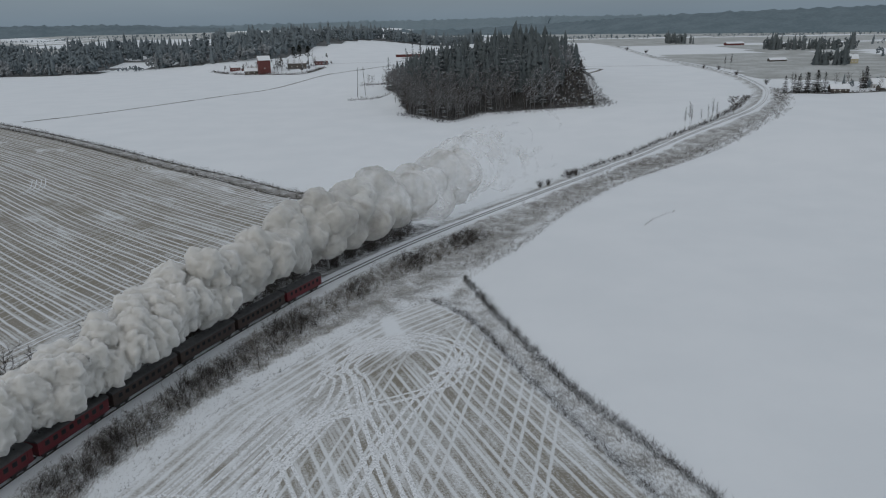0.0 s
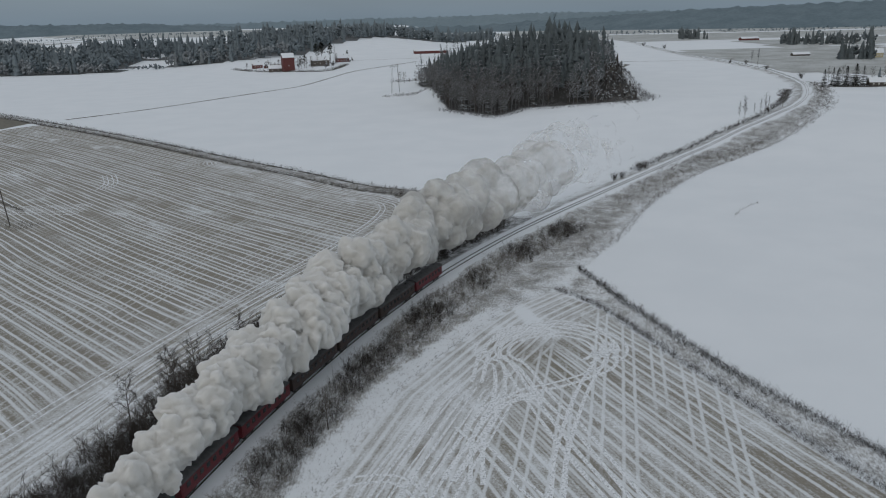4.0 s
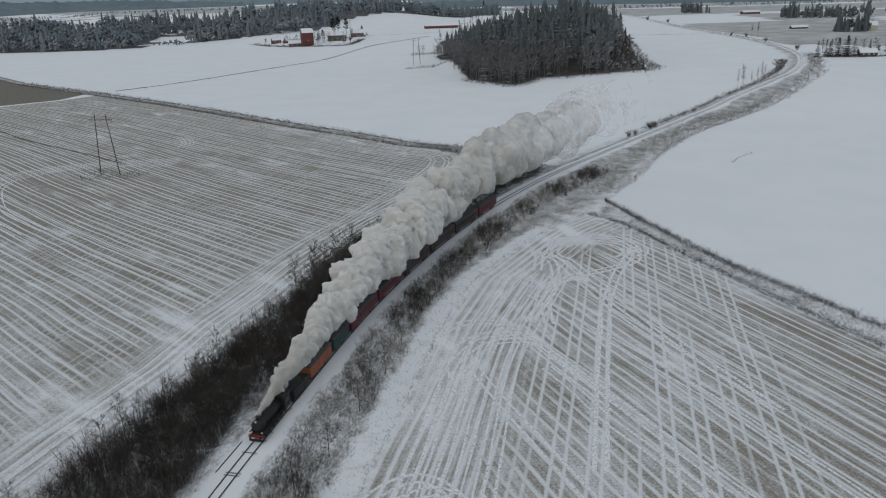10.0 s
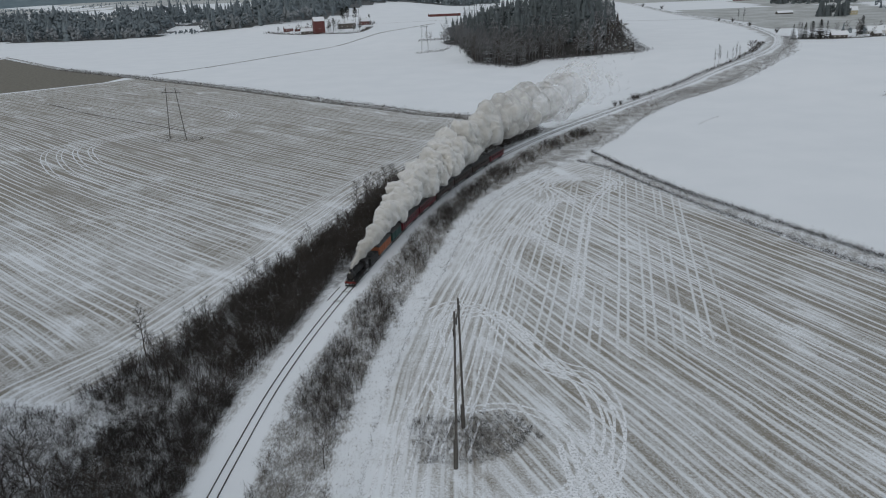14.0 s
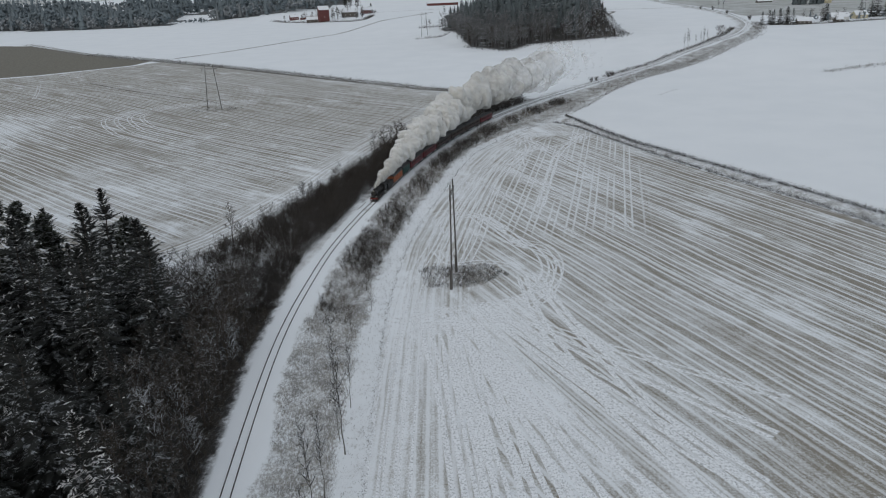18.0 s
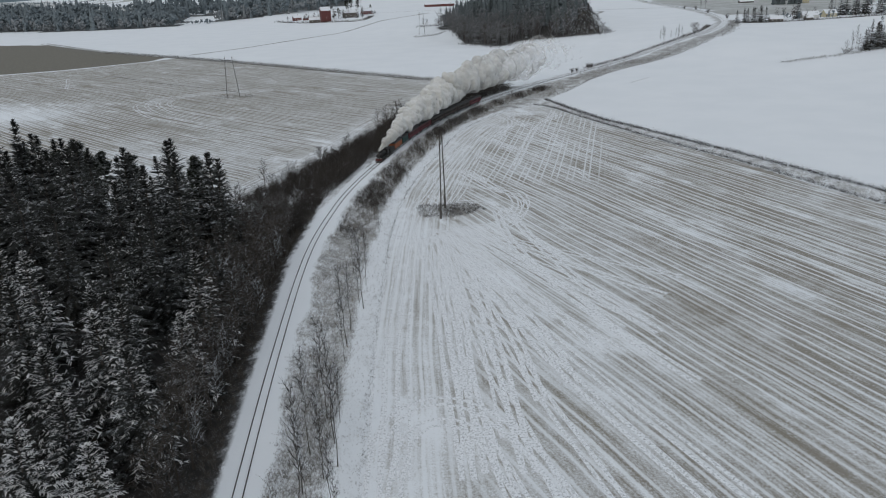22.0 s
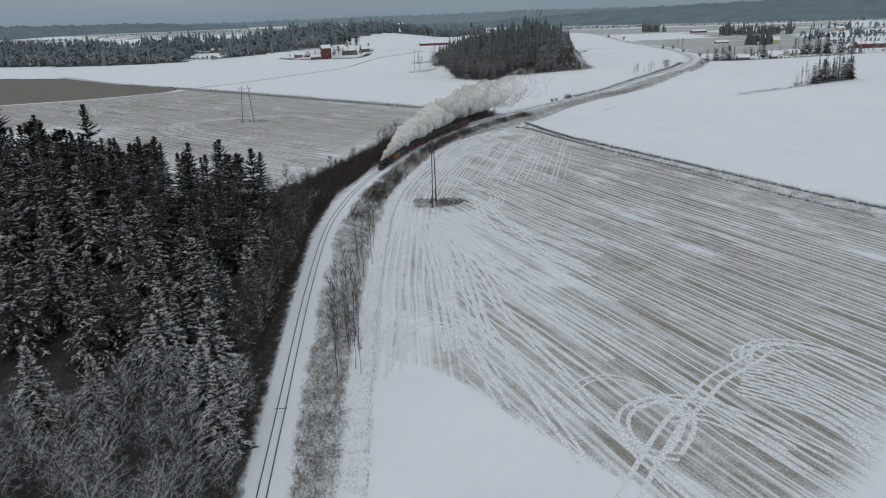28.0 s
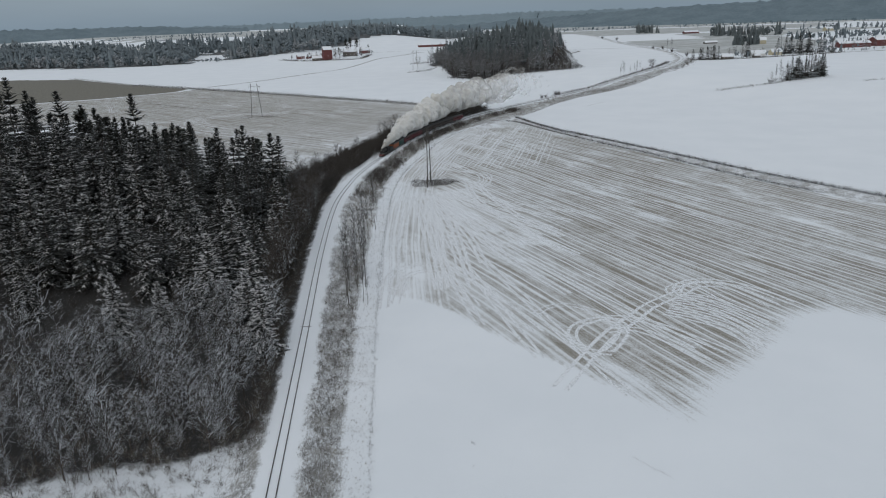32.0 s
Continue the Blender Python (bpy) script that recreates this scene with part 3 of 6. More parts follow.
def patch(name, poly, lift, material, label, cell=25.0):
    """A far field: a sheet of cells that lies on the ground within a polygon."""
    p = np.array(poly, float)
    ax, ay = np.arange(p[:, 0].min(), p[:, 0].max() + cell, cell), np.arange(p[:, 1].min(), p[:, 1].max() + cell, cell)
    gx, gy = np.meshgrid(ax, ay)
    keep = (in_poly(gx[:-1, :-1].ravel() + cell / 2, gy[:-1, :-1].ravel() + cell / 2, poly) > 0)
    nx = len(ax)
    i = (np.arange(len(ay) - 1)[:, None] * nx + np.arange(nx - 1)[None]).ravel()[keep]
    z = land(gx, gy) + lift
    me = tri_mesh(name, np.stack([gx.ravel(), gy.ravel(), z.ravel()], 1), np.stack([i, i + 1, i + nx + 1, i + nx], 1), material)
    return tagged(new(name, me), label, "field", kind="structure")


# ---- hills on the skyline ----
def ridge(name, pts, depth, material, label, rough, seed):
    """A long wooded ridge: crest points of x, y, height, with a slope to both sides and a ragged tree line."""
    rng = np.random.RandomState(seed)
    p = np.array(pts, float)
    s = np.r_[0, np.cumsum(np.linalg.norm(np.diff(p[:, :2], axis=0), axis=1))]
    q = np.arange(0, s[-1], 14.0)
    c = np.stack([np.interp(q, s, p[:, k]) for k in range(3)], 1)
    wave = np.convolve(rng.rand(len(q) + 40), np.ones(41) / 41, "valid") - 0.5
    c[:, 2] = c[:, 2] * (1 + 0.35 * wave) + rough * rng.rand(len(q)) ** 2
    t = np.gradient(c[:, :2], axis=0)
    t /= np.linalg.norm(t, axis=1)[:, None]
    nrm = np.stack([-t[:, 1], t[:, 0]], 1)
    rows = [(-depth, -0.02), (-depth * 0.6, 0.45), (-depth * 0.25, 0.82), (0, 1.0), (depth, 0.0)]
    v = np.concatenate([np.column_stack([c[:, :2] + nrm * o, c[:, 2] * h - (3 if h <= 0 else 0)]) for o, h in rows])
    n = len(c)
    i = (np.arange(len(rows) - 1)[:, None] * n + np.arange(n - 1)[None]).ravel()
    return tagged(new(name, tri_mesh(name, v, np.stack([i, i + 1, i + n + 1, i + n], 1), material)), label, "hills", kind="structure")


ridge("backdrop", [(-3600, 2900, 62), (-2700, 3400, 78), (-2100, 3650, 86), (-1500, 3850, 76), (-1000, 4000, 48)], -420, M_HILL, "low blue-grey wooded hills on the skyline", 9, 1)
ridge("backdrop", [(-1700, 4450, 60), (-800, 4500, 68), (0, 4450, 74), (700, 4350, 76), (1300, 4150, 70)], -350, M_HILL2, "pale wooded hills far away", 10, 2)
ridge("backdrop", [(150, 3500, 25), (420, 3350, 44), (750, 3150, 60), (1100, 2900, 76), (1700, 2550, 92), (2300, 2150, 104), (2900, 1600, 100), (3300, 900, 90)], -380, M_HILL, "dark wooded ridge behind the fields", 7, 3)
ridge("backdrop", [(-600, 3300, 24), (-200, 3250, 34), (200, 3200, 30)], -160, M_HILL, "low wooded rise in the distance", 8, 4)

# far fields, lanes and field lines
# dark sheets that hide the white gaps between the far trees
for poly in ([(-1300, 1250), (-900, 1205), (-660, 1178), (-545, 1195), (-520, 1215), (-560, 1420), (-900, 1500), (-1300, 1600)],
             [(-470, 1275), (-350, 1290), (-250, 1370), (-235, 1500), (-120, 1780), (60, 1920), (60, 2050), (-300, 1950), (-480, 1480)],
             [(-620, 1400), (-480, 1380), (-470, 1480), (-600, 1560), (-760, 1560)]):
    patch("forest_floor", poly, 0.3, M_FLOOR, "dark mottled ground sheet under the far forest")
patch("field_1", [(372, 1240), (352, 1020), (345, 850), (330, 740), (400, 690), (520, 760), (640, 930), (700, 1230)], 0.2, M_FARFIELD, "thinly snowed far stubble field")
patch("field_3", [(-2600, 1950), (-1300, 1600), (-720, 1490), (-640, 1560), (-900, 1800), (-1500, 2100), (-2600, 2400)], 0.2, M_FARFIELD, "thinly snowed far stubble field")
# the next two sheets grey the white plain to stand for haze
patch("field_4", [(-3600, 2250), (-1400, 2050), (-400, 2150), (100, 2250), (200, 3150), (-900, 3700), (-2400, 3500), (-3600, 3000)], 0.2, M_FARFIELD, "thinly snowed far fields below the hills, greyed for haze", 80.0)
patch("field_5", [(200, 2350), (1300, 2150), (2300, 1500), (2700, 1400), (2300, 2100), (1100, 2800), (300, 3300)], 0.2, M_FARFIELD, "thinly snowed far fields below the ridge, greyed for haze", 80.0)
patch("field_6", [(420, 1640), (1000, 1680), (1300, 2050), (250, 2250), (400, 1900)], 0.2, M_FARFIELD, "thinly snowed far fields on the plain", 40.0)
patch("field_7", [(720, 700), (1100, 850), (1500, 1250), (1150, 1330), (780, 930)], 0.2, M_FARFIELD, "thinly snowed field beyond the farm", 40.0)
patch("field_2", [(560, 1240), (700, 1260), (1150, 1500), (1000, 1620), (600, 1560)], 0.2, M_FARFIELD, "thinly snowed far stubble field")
ribbon("field_path", [(-326, 598), (-280, 661), (-214, 787), (-144, 915), (-95, 1022), (-49, 1127)], 3.4, 0.06, M_PATH, "dark grassy line across a snowfield")
for off in (-4.7, 4.3):
    ribbon("hedge_bank", [(x + 0.72 * off, y + 0.70 * off) for x, y in HEDGE[:9]], 1.5, 0.05, M_PATH, "dark grassy bank of a field ditch", "bank", 1.5)
ribbon("field_path", [(-172, 1190), (-60, 1215), (40, 1240)], 2.5, 0.06, M_PATH, "dark line beside a snowfield")
ribbon("field_path", [(-329, 1150), (-280, 1080), (-232, 1036), (-190, 1000), (-160, 990), (-151, 1090)], 5, 0.06, M_PATH, "dark bank round the farm yard")
ribbon("field_path", [(145, 735), (158, 770), (178, 850), (213, 928), (196, 935), (165, 860)], 5, 0.06, M_PATH, "grassy lane along the wood edge")
ribbon("field_path", [(300, 600), (330, 592), (420, 612), (520, 640), (640, 640)], 5, 0.06, M_PATH, "dark hedge bank behind the gardens")
ribbon("field_path", [(-352, 545), (-419, 493), (-493, 467), (-800, 370)], 5, 0.05, M_SNOW, "snow-covered farm lane between fields")
ribbon("field_path", [(150, 1005), (250, 985), (338, 960)], 2.5, 0.06, M_PATH, "faint line across a snowfield")

# ---- railway ----
FINE = smooth_line(TRACK, 1.0)
ARC = np.r_[0, np.cumsum(np.linalg.norm(np.diff(FINE, axis=0), axis=1))]


def on_track(s):
    """Place, heading (towards the north end) and height of the bed at an arc length."""
    x, y = np.interp(s, ARC, FINE[:, 0]), np.interp(s, ARC, FINE[:, 1])
    x2, y2 = np.interp(s + 1, ARC, FINE[:, 0]), np.interp(s + 1, ARC, FINE[:, 1])
    return x, y, math.atan2(y2 - y, x2 - x), float(land(x, y)) + 1.0


def arc_of(x, y):
    return float(ARC[np.argmin((FINE[:, 0] - x) ** 2 + (FINE[:, 1] - y) ** 2)])


railway = empty("railway_track", pose(0, 0, 0), "single railway track with dark rails in snow", "railway", kind="structure")
PROFILE = [(-0.07, 0.0), (-0.07, 0.03), (-0.02, 0.05), (-0.045, 0.13), (-0.045, 0.17), (0.045, 0.17), (0.045, 0.13), (0.02, 0.05), (0.07, 0.03), (0.07, 0.0)]
for off in (-0.797, 0.797):
    rv, rf = [], []
    stations = np.arange(20, ARC[-1] - 5, 2.0)
    for s in stations:
        x, y, a, z = on_track(s)
        for u, h in PROFILE:
            w = off + u * 1.2
            rv.append((x - math.sin(a) * w, y + math.cos(a) * w, z + 0.02 + h))
    k = len(PROFILE)
    for i in range(len(stations) - 1):
        rf += [(i * k + j, i * k + (j + 1) % k, (i + 1) * k + (j + 1) % k, (i + 1) * k + j) for j in range(k)]
    under("rail", mesh_of("rail", rv, rf, M_RAIL), railway)
sl_bm = fresh()
box(sl_bm, -0.13, 0.13, -1.35, 1.35, -0.1, 0.05, 0.02)
sl_me = bpy.data.meshes.new("sleeper")
sl_bm.to_mesh(sl_me)
sl_bm.free()
sl_me.materials.append(M_SLEEPER)
rng = random.Random(3)
for s0, n, show in ((arc_of(-86.5, 57) - 14, 40, 0.2), (arc_of(-95.3, -182) - 8, 26, 0.12)):
    for i in range(n):
        x, y, a, z = on_track(s0 + i * 0.62)
        under("sleeper", sl_me, railway, pose(x, y, z + (-0.02 if rng.random() < show else -0.07), 0, 0, math.degrees(a)))


# ---- trees ----
def tube(v, f, pts, radii, sides=3):
    """Adds a thin tapered tube through points to the lists."""
    base = len(v)
    for i, p in enumerate(pts):
        q = pts[min(i + 1, len(pts) - 1)] - pts[max(i - 1, 0)]
        q = q / (np.linalg.norm(q) + 1e-9)
        u = np.cross(q, (0.31, 0.95, 0.1) if abs(q[2]) > 0.9 else (0, 0, 1.0))
        u /= np.linalg.norm(u)
        w = np.cross(q, u)
        for k in range(sides):
            t = 2 * math.pi * k / sides
            v.append(p + radii[i] * (math.cos(t) * u + math.sin(t) * w))
    for i in range(len(pts) - 1):
        for k in range(sides):
            a, b = base + i * sides + k, base + i * sides + (k + 1) % sides
            f.append((a, b, b + sides, a + sides))


def trunk_mesh(name, h, r, material, lean, seed, sides=6):
    rg = np.random.RandomState(seed)
    n = 8
    pts = [np.array([lean * h * (i / n) ** 2 + 0.02 * h * (rg.rand() - 0.5), 0.02 * h * (rg.rand() - 0.5), h * i / n - 0.3]) for i in range(n + 1)]
    pts[0][:2] = 0
    v, f = [], []
    tube(v, f, pts, [r * (1 - 0.9 * i / n) * (1.35 if i == 0 else 1) for i in range(n + 1)], sides)
    return mesh_of(name, v, f, material, True), pts


def spruce(seed, h, levels, per, twigs, material, spread=0.17, bare=0.06, power=0.85, snow=0.0):
    """Trunk and crown of a spruce: whorls of drooping boughs, each a thin ridged spine with many pointed sprays, and snow lying on the outer ones."""
    rg = np.random.RandomState(seed)
    trunk, _ = trunk_mesh("trunk", h * 0.97, h * 0.013, M_BARK, 0.0, seed)
    v, f, sf = [], [], []
    for i in range(levels):
        u = 1 - (1 - (i + rg.rand() * 0.8) / levels) ** 1.65
        z0 = h * (bare + (0.98 - bare) * u)
        reach = h * spread * ((1 - u) ** power) * (0.7 + 0.5 * rg.rand()) + 0.25
        n = max(5, int(per * (1 - 0.45 * u)))
        a0 = rg.rand() * 6.283
        rise = 0.10 + 1.0 * u ** 3
        for b in range(n):
            a = a0 + 6.283 * (b + 0.7 * rg.rand()) / n
            L = reach * (0.55 + 0.65 * rg.rand())
            droop = 0.12 + 0.34 * (1 - u) * rg.rand() + 0.12 * (1 - u)
            ca, sa = math.cos(a), math.sin(a)

            def at(t, side, dz=0.0):
                x, z = L * t, z0 + L * (rise * t - droop * t * t + 0.14 * max(0.0, t - 0.7)) + dz
                return (x * ca - side * sa, x * sa + side * ca, z)

            o = len(v)
            for t in (0.0, 0.5, 0.95):
                w = L * (0.03 + 0.11 * math.sin(math.pi * min(1, t * 0.9 + 0.1)))
                v += [at(t, -w, -w * 0.5), at(t, 0), at(t, w, -w * 0.5)]
            for k in (0, 3):
                f += [(o + k, o + k + 3, o + k + 4, o + k + 1), (o + k + 1, o + k + 4, o + k + 5, o + k + 2)]
            white = rg.rand() < 0.4 + 0.6 * snow
            sprays = 4 + int(twigs * min(1.5, L / 4.0))
            for k in range(sprays):
                t = 0.12 + 0.88 * (k + rg.rand()) / sprays
                q = 1 if k % 2 else -1
                l2, w2 = min(0.85, L * (0.14 + 0.2 * rg.rand()) * (1.25 - 0.6 * t) + 0.15), 0.06 + 0.09 * rg.rand()
                dz = -l2 * (0.05 + 0.5 * rg.rand())
                laden = white and rg.rand() < snow * (0.1 + 0.95 * t) * (0.6 + 0.5 * u)
                lift = 0.05 + 0.1 * rg.rand() if laden else 0.0
                w2 *= 1.35 if laden else 1.0
                o = len(v)
                v += [at(t - w2 / L, 0, lift), at(t + w2 / L, q * w2 * 0.4, lift), at(t + 0.5 * l2 / L, q * l2, dz * (0.5 if laden else 1.0) + lift)]
                (sf if laden else f).append((o, o + 1, o + 2) if q < 0 else (o + 1, o, o + 2))
            if white and rg.rand() < snow:
                o, t0 = len(v), 0.35 + 0.4 * rg.rand()
                w = 0.08 + 0.14 * rg.rand()
                v += [at(t0, -w * rg.rand(), 0.06), at(t0 + 0.1, w * 1.2, 0.05), at(min(1.0, t0 + 0.24), -w * 0.3, 0.08), at(t0 + 0.09, -w * 1.3, 0.04)]
                sf += [(o, o + 1, o + 2, o + 3)]
    o = len(v)
    v += [(0.16, 0, h * 0.93), (-0.1, 0.13, h * 0.93), (-0.1, -0.13, h * 0.93), (0, 0, h * 1.01)]
    f += [(o, o + 1, o + 3), (o + 1, o + 2, o + 3), (o + 2, o, o + 3)]
    crown = mesh_of("crown", v, f + sf, material)
    crown.materials.append(M_BOUGH_SNOW)
    crown.polygons.foreach_set("material_index", [0] * len(f) + [1] * len(sf))
    return trunk, crown


def pine(seed, h, clumps, material):
    """A pine: bare lower trunk and an uneven crown of needle clumps on limbs."""
    rg = np.random.RandomState(seed)
    trunk, pts = trunk_mesh("trunk", h * 0.95, h * 0.014, M_BARK, 0.02, seed)
    v, f = [], []
    for i in range(clumps):
        u = rg.rand() ** 0.8
        z = h * (0.45 + 0.53 * u)
        r = h * 0.15 * (1 - u) ** 0.5 * (0.35 + 0.75 * rg.rand()) + 0.2
        a = rg.rand() * 6.283
        c = np.array([r * math.cos(a), r * math.sin(a), z + 0.12 * r])
        tube(v, f, [np.array([0, 0, z - 0.3]), c], [0.06, 0.03])
        for k in range(11):
            d = rg.normal(size=3)
            d[2] = abs(d[2]) * 0.5 - 0.2
            d /= np.linalg.norm(d)
            l = h * 0.05 * (0.6 + 0.7 * rg.rand())
            sd = np.cross(d, (0, 0, 1.0)) * l * 0.42
            o = len(v)
            v += [c - sd * 0.4, c + sd * 0.4, c + d * l * 0.7 + sd, c + d * l * 1.2, c + d * l * 0.7 - sd]
            f += [(o, o + 1, o + 2, o + 3, o + 4)]
    return trunk, mesh_of("crown", v, f, material)


def bare_tree(seed, h, limbs, sub, twigs, material, bark, wide=0.28, start=0.25, up=0.8, thick=0.012, tw=0.022):
    """A leafless tree: trunk, limbs, branches and twigs."""
    rg = np.random.RandomState(seed)
    trunk, pts = trunk_mesh("trunk", h * 0.92, h * thick, bark, 0.03 * (rg.rand() - 0.5), seed, 5)
    v, f = [], []
    P = np.array(pts)
    for i in range(limbs):
        u = start + (0.97 - start) * (i + rg.rand()) / limbs
        p0 = np.array([np.interp(u * len(P) - u, range(len(P)), P[:, k]) for k in range(3)])
        a = i * 2.4 + rg.rand()
        L = h * wide * (1.05 - 0.65 * u) * (0.7 + 0.6 * rg.rand())
        d = np.array([math.cos(a), math.sin(a), up * (0.6 + 0.8 * rg.rand())])
        d /= np.linalg.norm(d)
        bend = np.array([0, 0, 0.25 * L])
        line = [p0, p0 + d * L * 0.5, p0 + d * L + bend * 0.6]
        tube(v, f, line, [h * 0.0048, h * 0.0036, tw])
        for j in range(sub):
            t = 0.25 + 0.75 * rg.rand()
            q0 = line[0] * (1 - t) + line[2] * t + bend * 0.3 * t
            d2 = d + rg.normal(size=3) * 0.55 + (0, 0, 0.15)
            d2 /= np.linalg.norm(d2)
            l2 = L * (0.3 + 0.35 * rg.rand())
            q1 = q0 + d2 * l2
            tube(v, f, [q0, q1], [tw * 1.3, tw * 0.8])
            for k in range(twigs):
                t2 = 0.15 + 0.85 * rg.rand()
                r0 = q0 + d2 * l2 * t2
                d3 = d2 * 0.6 + rg.normal(size=3) * 0.6 + (0, 0, 0.1)
                d3 /= np.linalg.norm(d3)
                r1 = r0 + d3 * h * 0.045 * (0.5 + rg.rand())
                s3 = np.cross(d3, rg.normal(size=3))
                s3 *= tw * 0.9 / (np.linalg.norm(s3) + 1e-6)
                o = len(v)
                v += [r0 + s3, r0 - s3, r1 - s3 * 0.5, r1 + s3 * 0.5]
                f.append((o, o + 1, o + 2, o + 3))
    return trunk, mesh_of("crown", v, f, material)


def plant(kind, name, x, y, size, label, category="tree", group="", lean=0.0):
    """Sets one tree, with trunk and crown as parts, on the ground."""
    trunk, crown = kind
    rz = rng.uniform(0, 360)
    ob = empty(name, Matrix.LocRotScale((x, y, top_at(x, y)), Euler((radians(rng.uniform(-2, 2) + lean), radians(rng.uniform(-2, 2)), radians(rz))), (size * rng.uniform(0.92, 1.08), size * rng.uniform(0.92, 1.08), size)), label, category, group)
    under("trunk", trunk, ob)
    under("crown", crown, ob)
    return ob


SPRUCE = [spruce(11 + i, 20, 28, 12, 20, M_NEEDLE, 0.27 + 0.03 * (i % 3), 0.04, 0.8, (0.64, 0.42, 0.56, 0.46, 0.36)[i]) for i in range(5)]
SPRUCE_DARK = [spruce(17 + i, 20, 27, 11, 17, M_NEEDLE_DARK, 0.235 + 0.03 * (i % 3), 0.06, 0.8, 0.05 + 0.08 * (i % 3)) for i in range(4)]
SPRUCE_LADEN = [spruce(61 + i, 20, 27, 12, 19, M_NEEDLE, 0.31, 0.03, 0.8, 0.85) for i in range(2)]
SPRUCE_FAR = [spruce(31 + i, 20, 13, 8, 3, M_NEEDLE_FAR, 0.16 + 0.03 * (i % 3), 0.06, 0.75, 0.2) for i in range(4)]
PINE = [pine(51 + i, 20, 85, M_PINE) for i in range(4)]
BARE = [bare_tree(61 + i, 14, 15, 6, 6, M_TWIG, M_BARK) for i in range(4)]
FROSTY = [bare_tree(71 + i, 12, 22, 7, 7, M_TWIG_WHITE, M_BARK, 0.27, 0.2, 0.9, 0.011, 0.017) for i in range(4)]
BIRCH = [bare_tree(81 + i, 20, 16, 4, 5, M_TWIG_WHITE, M_BIRCH, 0.12, 0.4, 1.6, 0.005, 0.02) for i in range(3)]
THIN = [bare_tree(101 + i, 13, 9, 4, 4, M_TWIG_WHITE, M_BARK, 0.28, 0.3, 0.9, 0.011, 0.035) for i in range(4)]
ROUND = [bare_tree(91, 11, 22, 8, 9, M_TWIG, M_BARK, 0.42, 0.2, 0.55, 0.02, 0.04)]


def scatter(poly, n, gap, seed):
    """Random places within a polygon, no two nearer than gap."""
    rg = random.Random(seed)
    p = np.array(poly, float)
    out, tries = [], 0
    while len(out) < n and tries < n * 40:
        tries += 1
        x, y = rg.uniform(p[:, 0].min(), p[:, 0].max()), rg.uniform(p[:, 1].min(), p[:, 1].max())
        if in_poly(np.array([x]), np.array([y]), poly)[0] > 0 and all((x - a) ** 2 + (y - b) ** 2 > gap * gap for a, b in out):
            out.append((x, y))
    return out


def many(poly, n, seed):
    """Many random places within a polygon, as arrays."""
    rg = np.random.RandomState(seed)
    p = np.array(poly, float)
    x, y = rg.uniform(p[:, 0].min(), p[:, 0].max(), n), rg.uniform(p[:, 1].min(), p[:, 1].max(), n)
    k = in_poly(x, y, poly) > 0
    return x[k], y[k]


def arrays(me):
    v = np.empty(len(me.vertices) * 3, np.float32)
    me.vertices.foreach_get("co", v)
    me.calc_loop_triangles()
    t = np.empty(len(me.loop_triangles) * 3, np.int32)
    me.loop_triangles.foreach_get("vertices", t)
    return v.reshape(-1, 3), t.reshape(-1, 3)


def tree_mass(name, kinds, places, smin, smax, material, label, seed, bury=0.0):
    """A stand of trees that nobody could count, in one mesh."""
    rg = np.random.RandomState(seed)
    protos = []
    for trunk, crown in kinds:
        (v1, t1), (v2, t2) = arrays(trunk), arrays(crown)
        protos.append((np.concatenate([v1, v2]), np.concatenate([t1, t2 + len(v1)])))
    p = np.array(places)
    z = ground_z(p[:, 0], p[:, 1])
    V, T, n = [], [], 0
    for (x, y), h in zip(places, z):
        v, t = protos[rg.randint(len(protos))]
        s, a = rg.uniform(smin, smax), rg.rand() * 6.283
        c, d = math.cos(a), math.sin(a)
        V.append(np.stack([(v[:, 0] * c - v[:, 1] * d) * s + x, (v[:, 0] * d + v[:, 1] * c) * s + y, v[:, 2] * s + h - bury], 1))
        T.append(t + n)
        n += len(v)
    return tagged(new(name, tri_mesh(name, np.concatenate(V), np.concatenate(T), material)), label, "trees", kind="stuff")


# the near forest beside the line
SPRUCE_ZONE = [(-112, -150), (-110, -110), (-118, -70), (-128, -40), (-140, -12), (-165, 2), (-260, 12), (-300, -60), (-290, -165), (-200, -185), (-150, -172)]
NEAR_WOOD = [(-112, -150), (-110, -110), (-117, -70), (-124, -40), (-136, -14), (-165, 0), (-215, 8), (-225, -60), (-215, -172), (-200, -180), (-150, -170)]
FAR_WOOD = [(-216, 6), (-270, 12), (-300, -60), (-290, -165), (-218, -175)]
for x, y in scatter(NEAR_WOOD, 155, 7.3, 5):
    north = y > -58 + 25 * rng.random() and x > -190
    if north and rng.random() < 0.5:
        plant(rng.choice(PINE), "pine_tree", x, y, rng.uniform(1.0, 1.45), "tall dark pine with bare trunk and open crown", "tree", "forest beside the railway")
    else:
        kind = rng.choice(SPRUCE_DARK if y > -95 - 25 * rng.random() else SPRUCE)
        plant(kind, "spruce_tree", x, y, rng.choice((0.8, 0.95, 1.05, 1.15, 1.25, 1.35)) * rng.uniform(0.92, 1.08) * (1.12 if y > -110 else 0.95) * (1.18 if x < -165 and y > -90 else 1.0), "tall dark spruce with snow on its boughs", "tree", "forest beside the railway")
for x, y in scatter([(-150, -58), (-215, -58), (-215, -18), (-155, -24)], 17, 6.0, 57):
    plant(rng.choice(SPRUCE_DARK + PINE[:2]), "conifer_tree", x, y, rng.uniform(1.15, 1.45), "tall dark conifer at the back of the forest", "tree", "forest beside the railway")
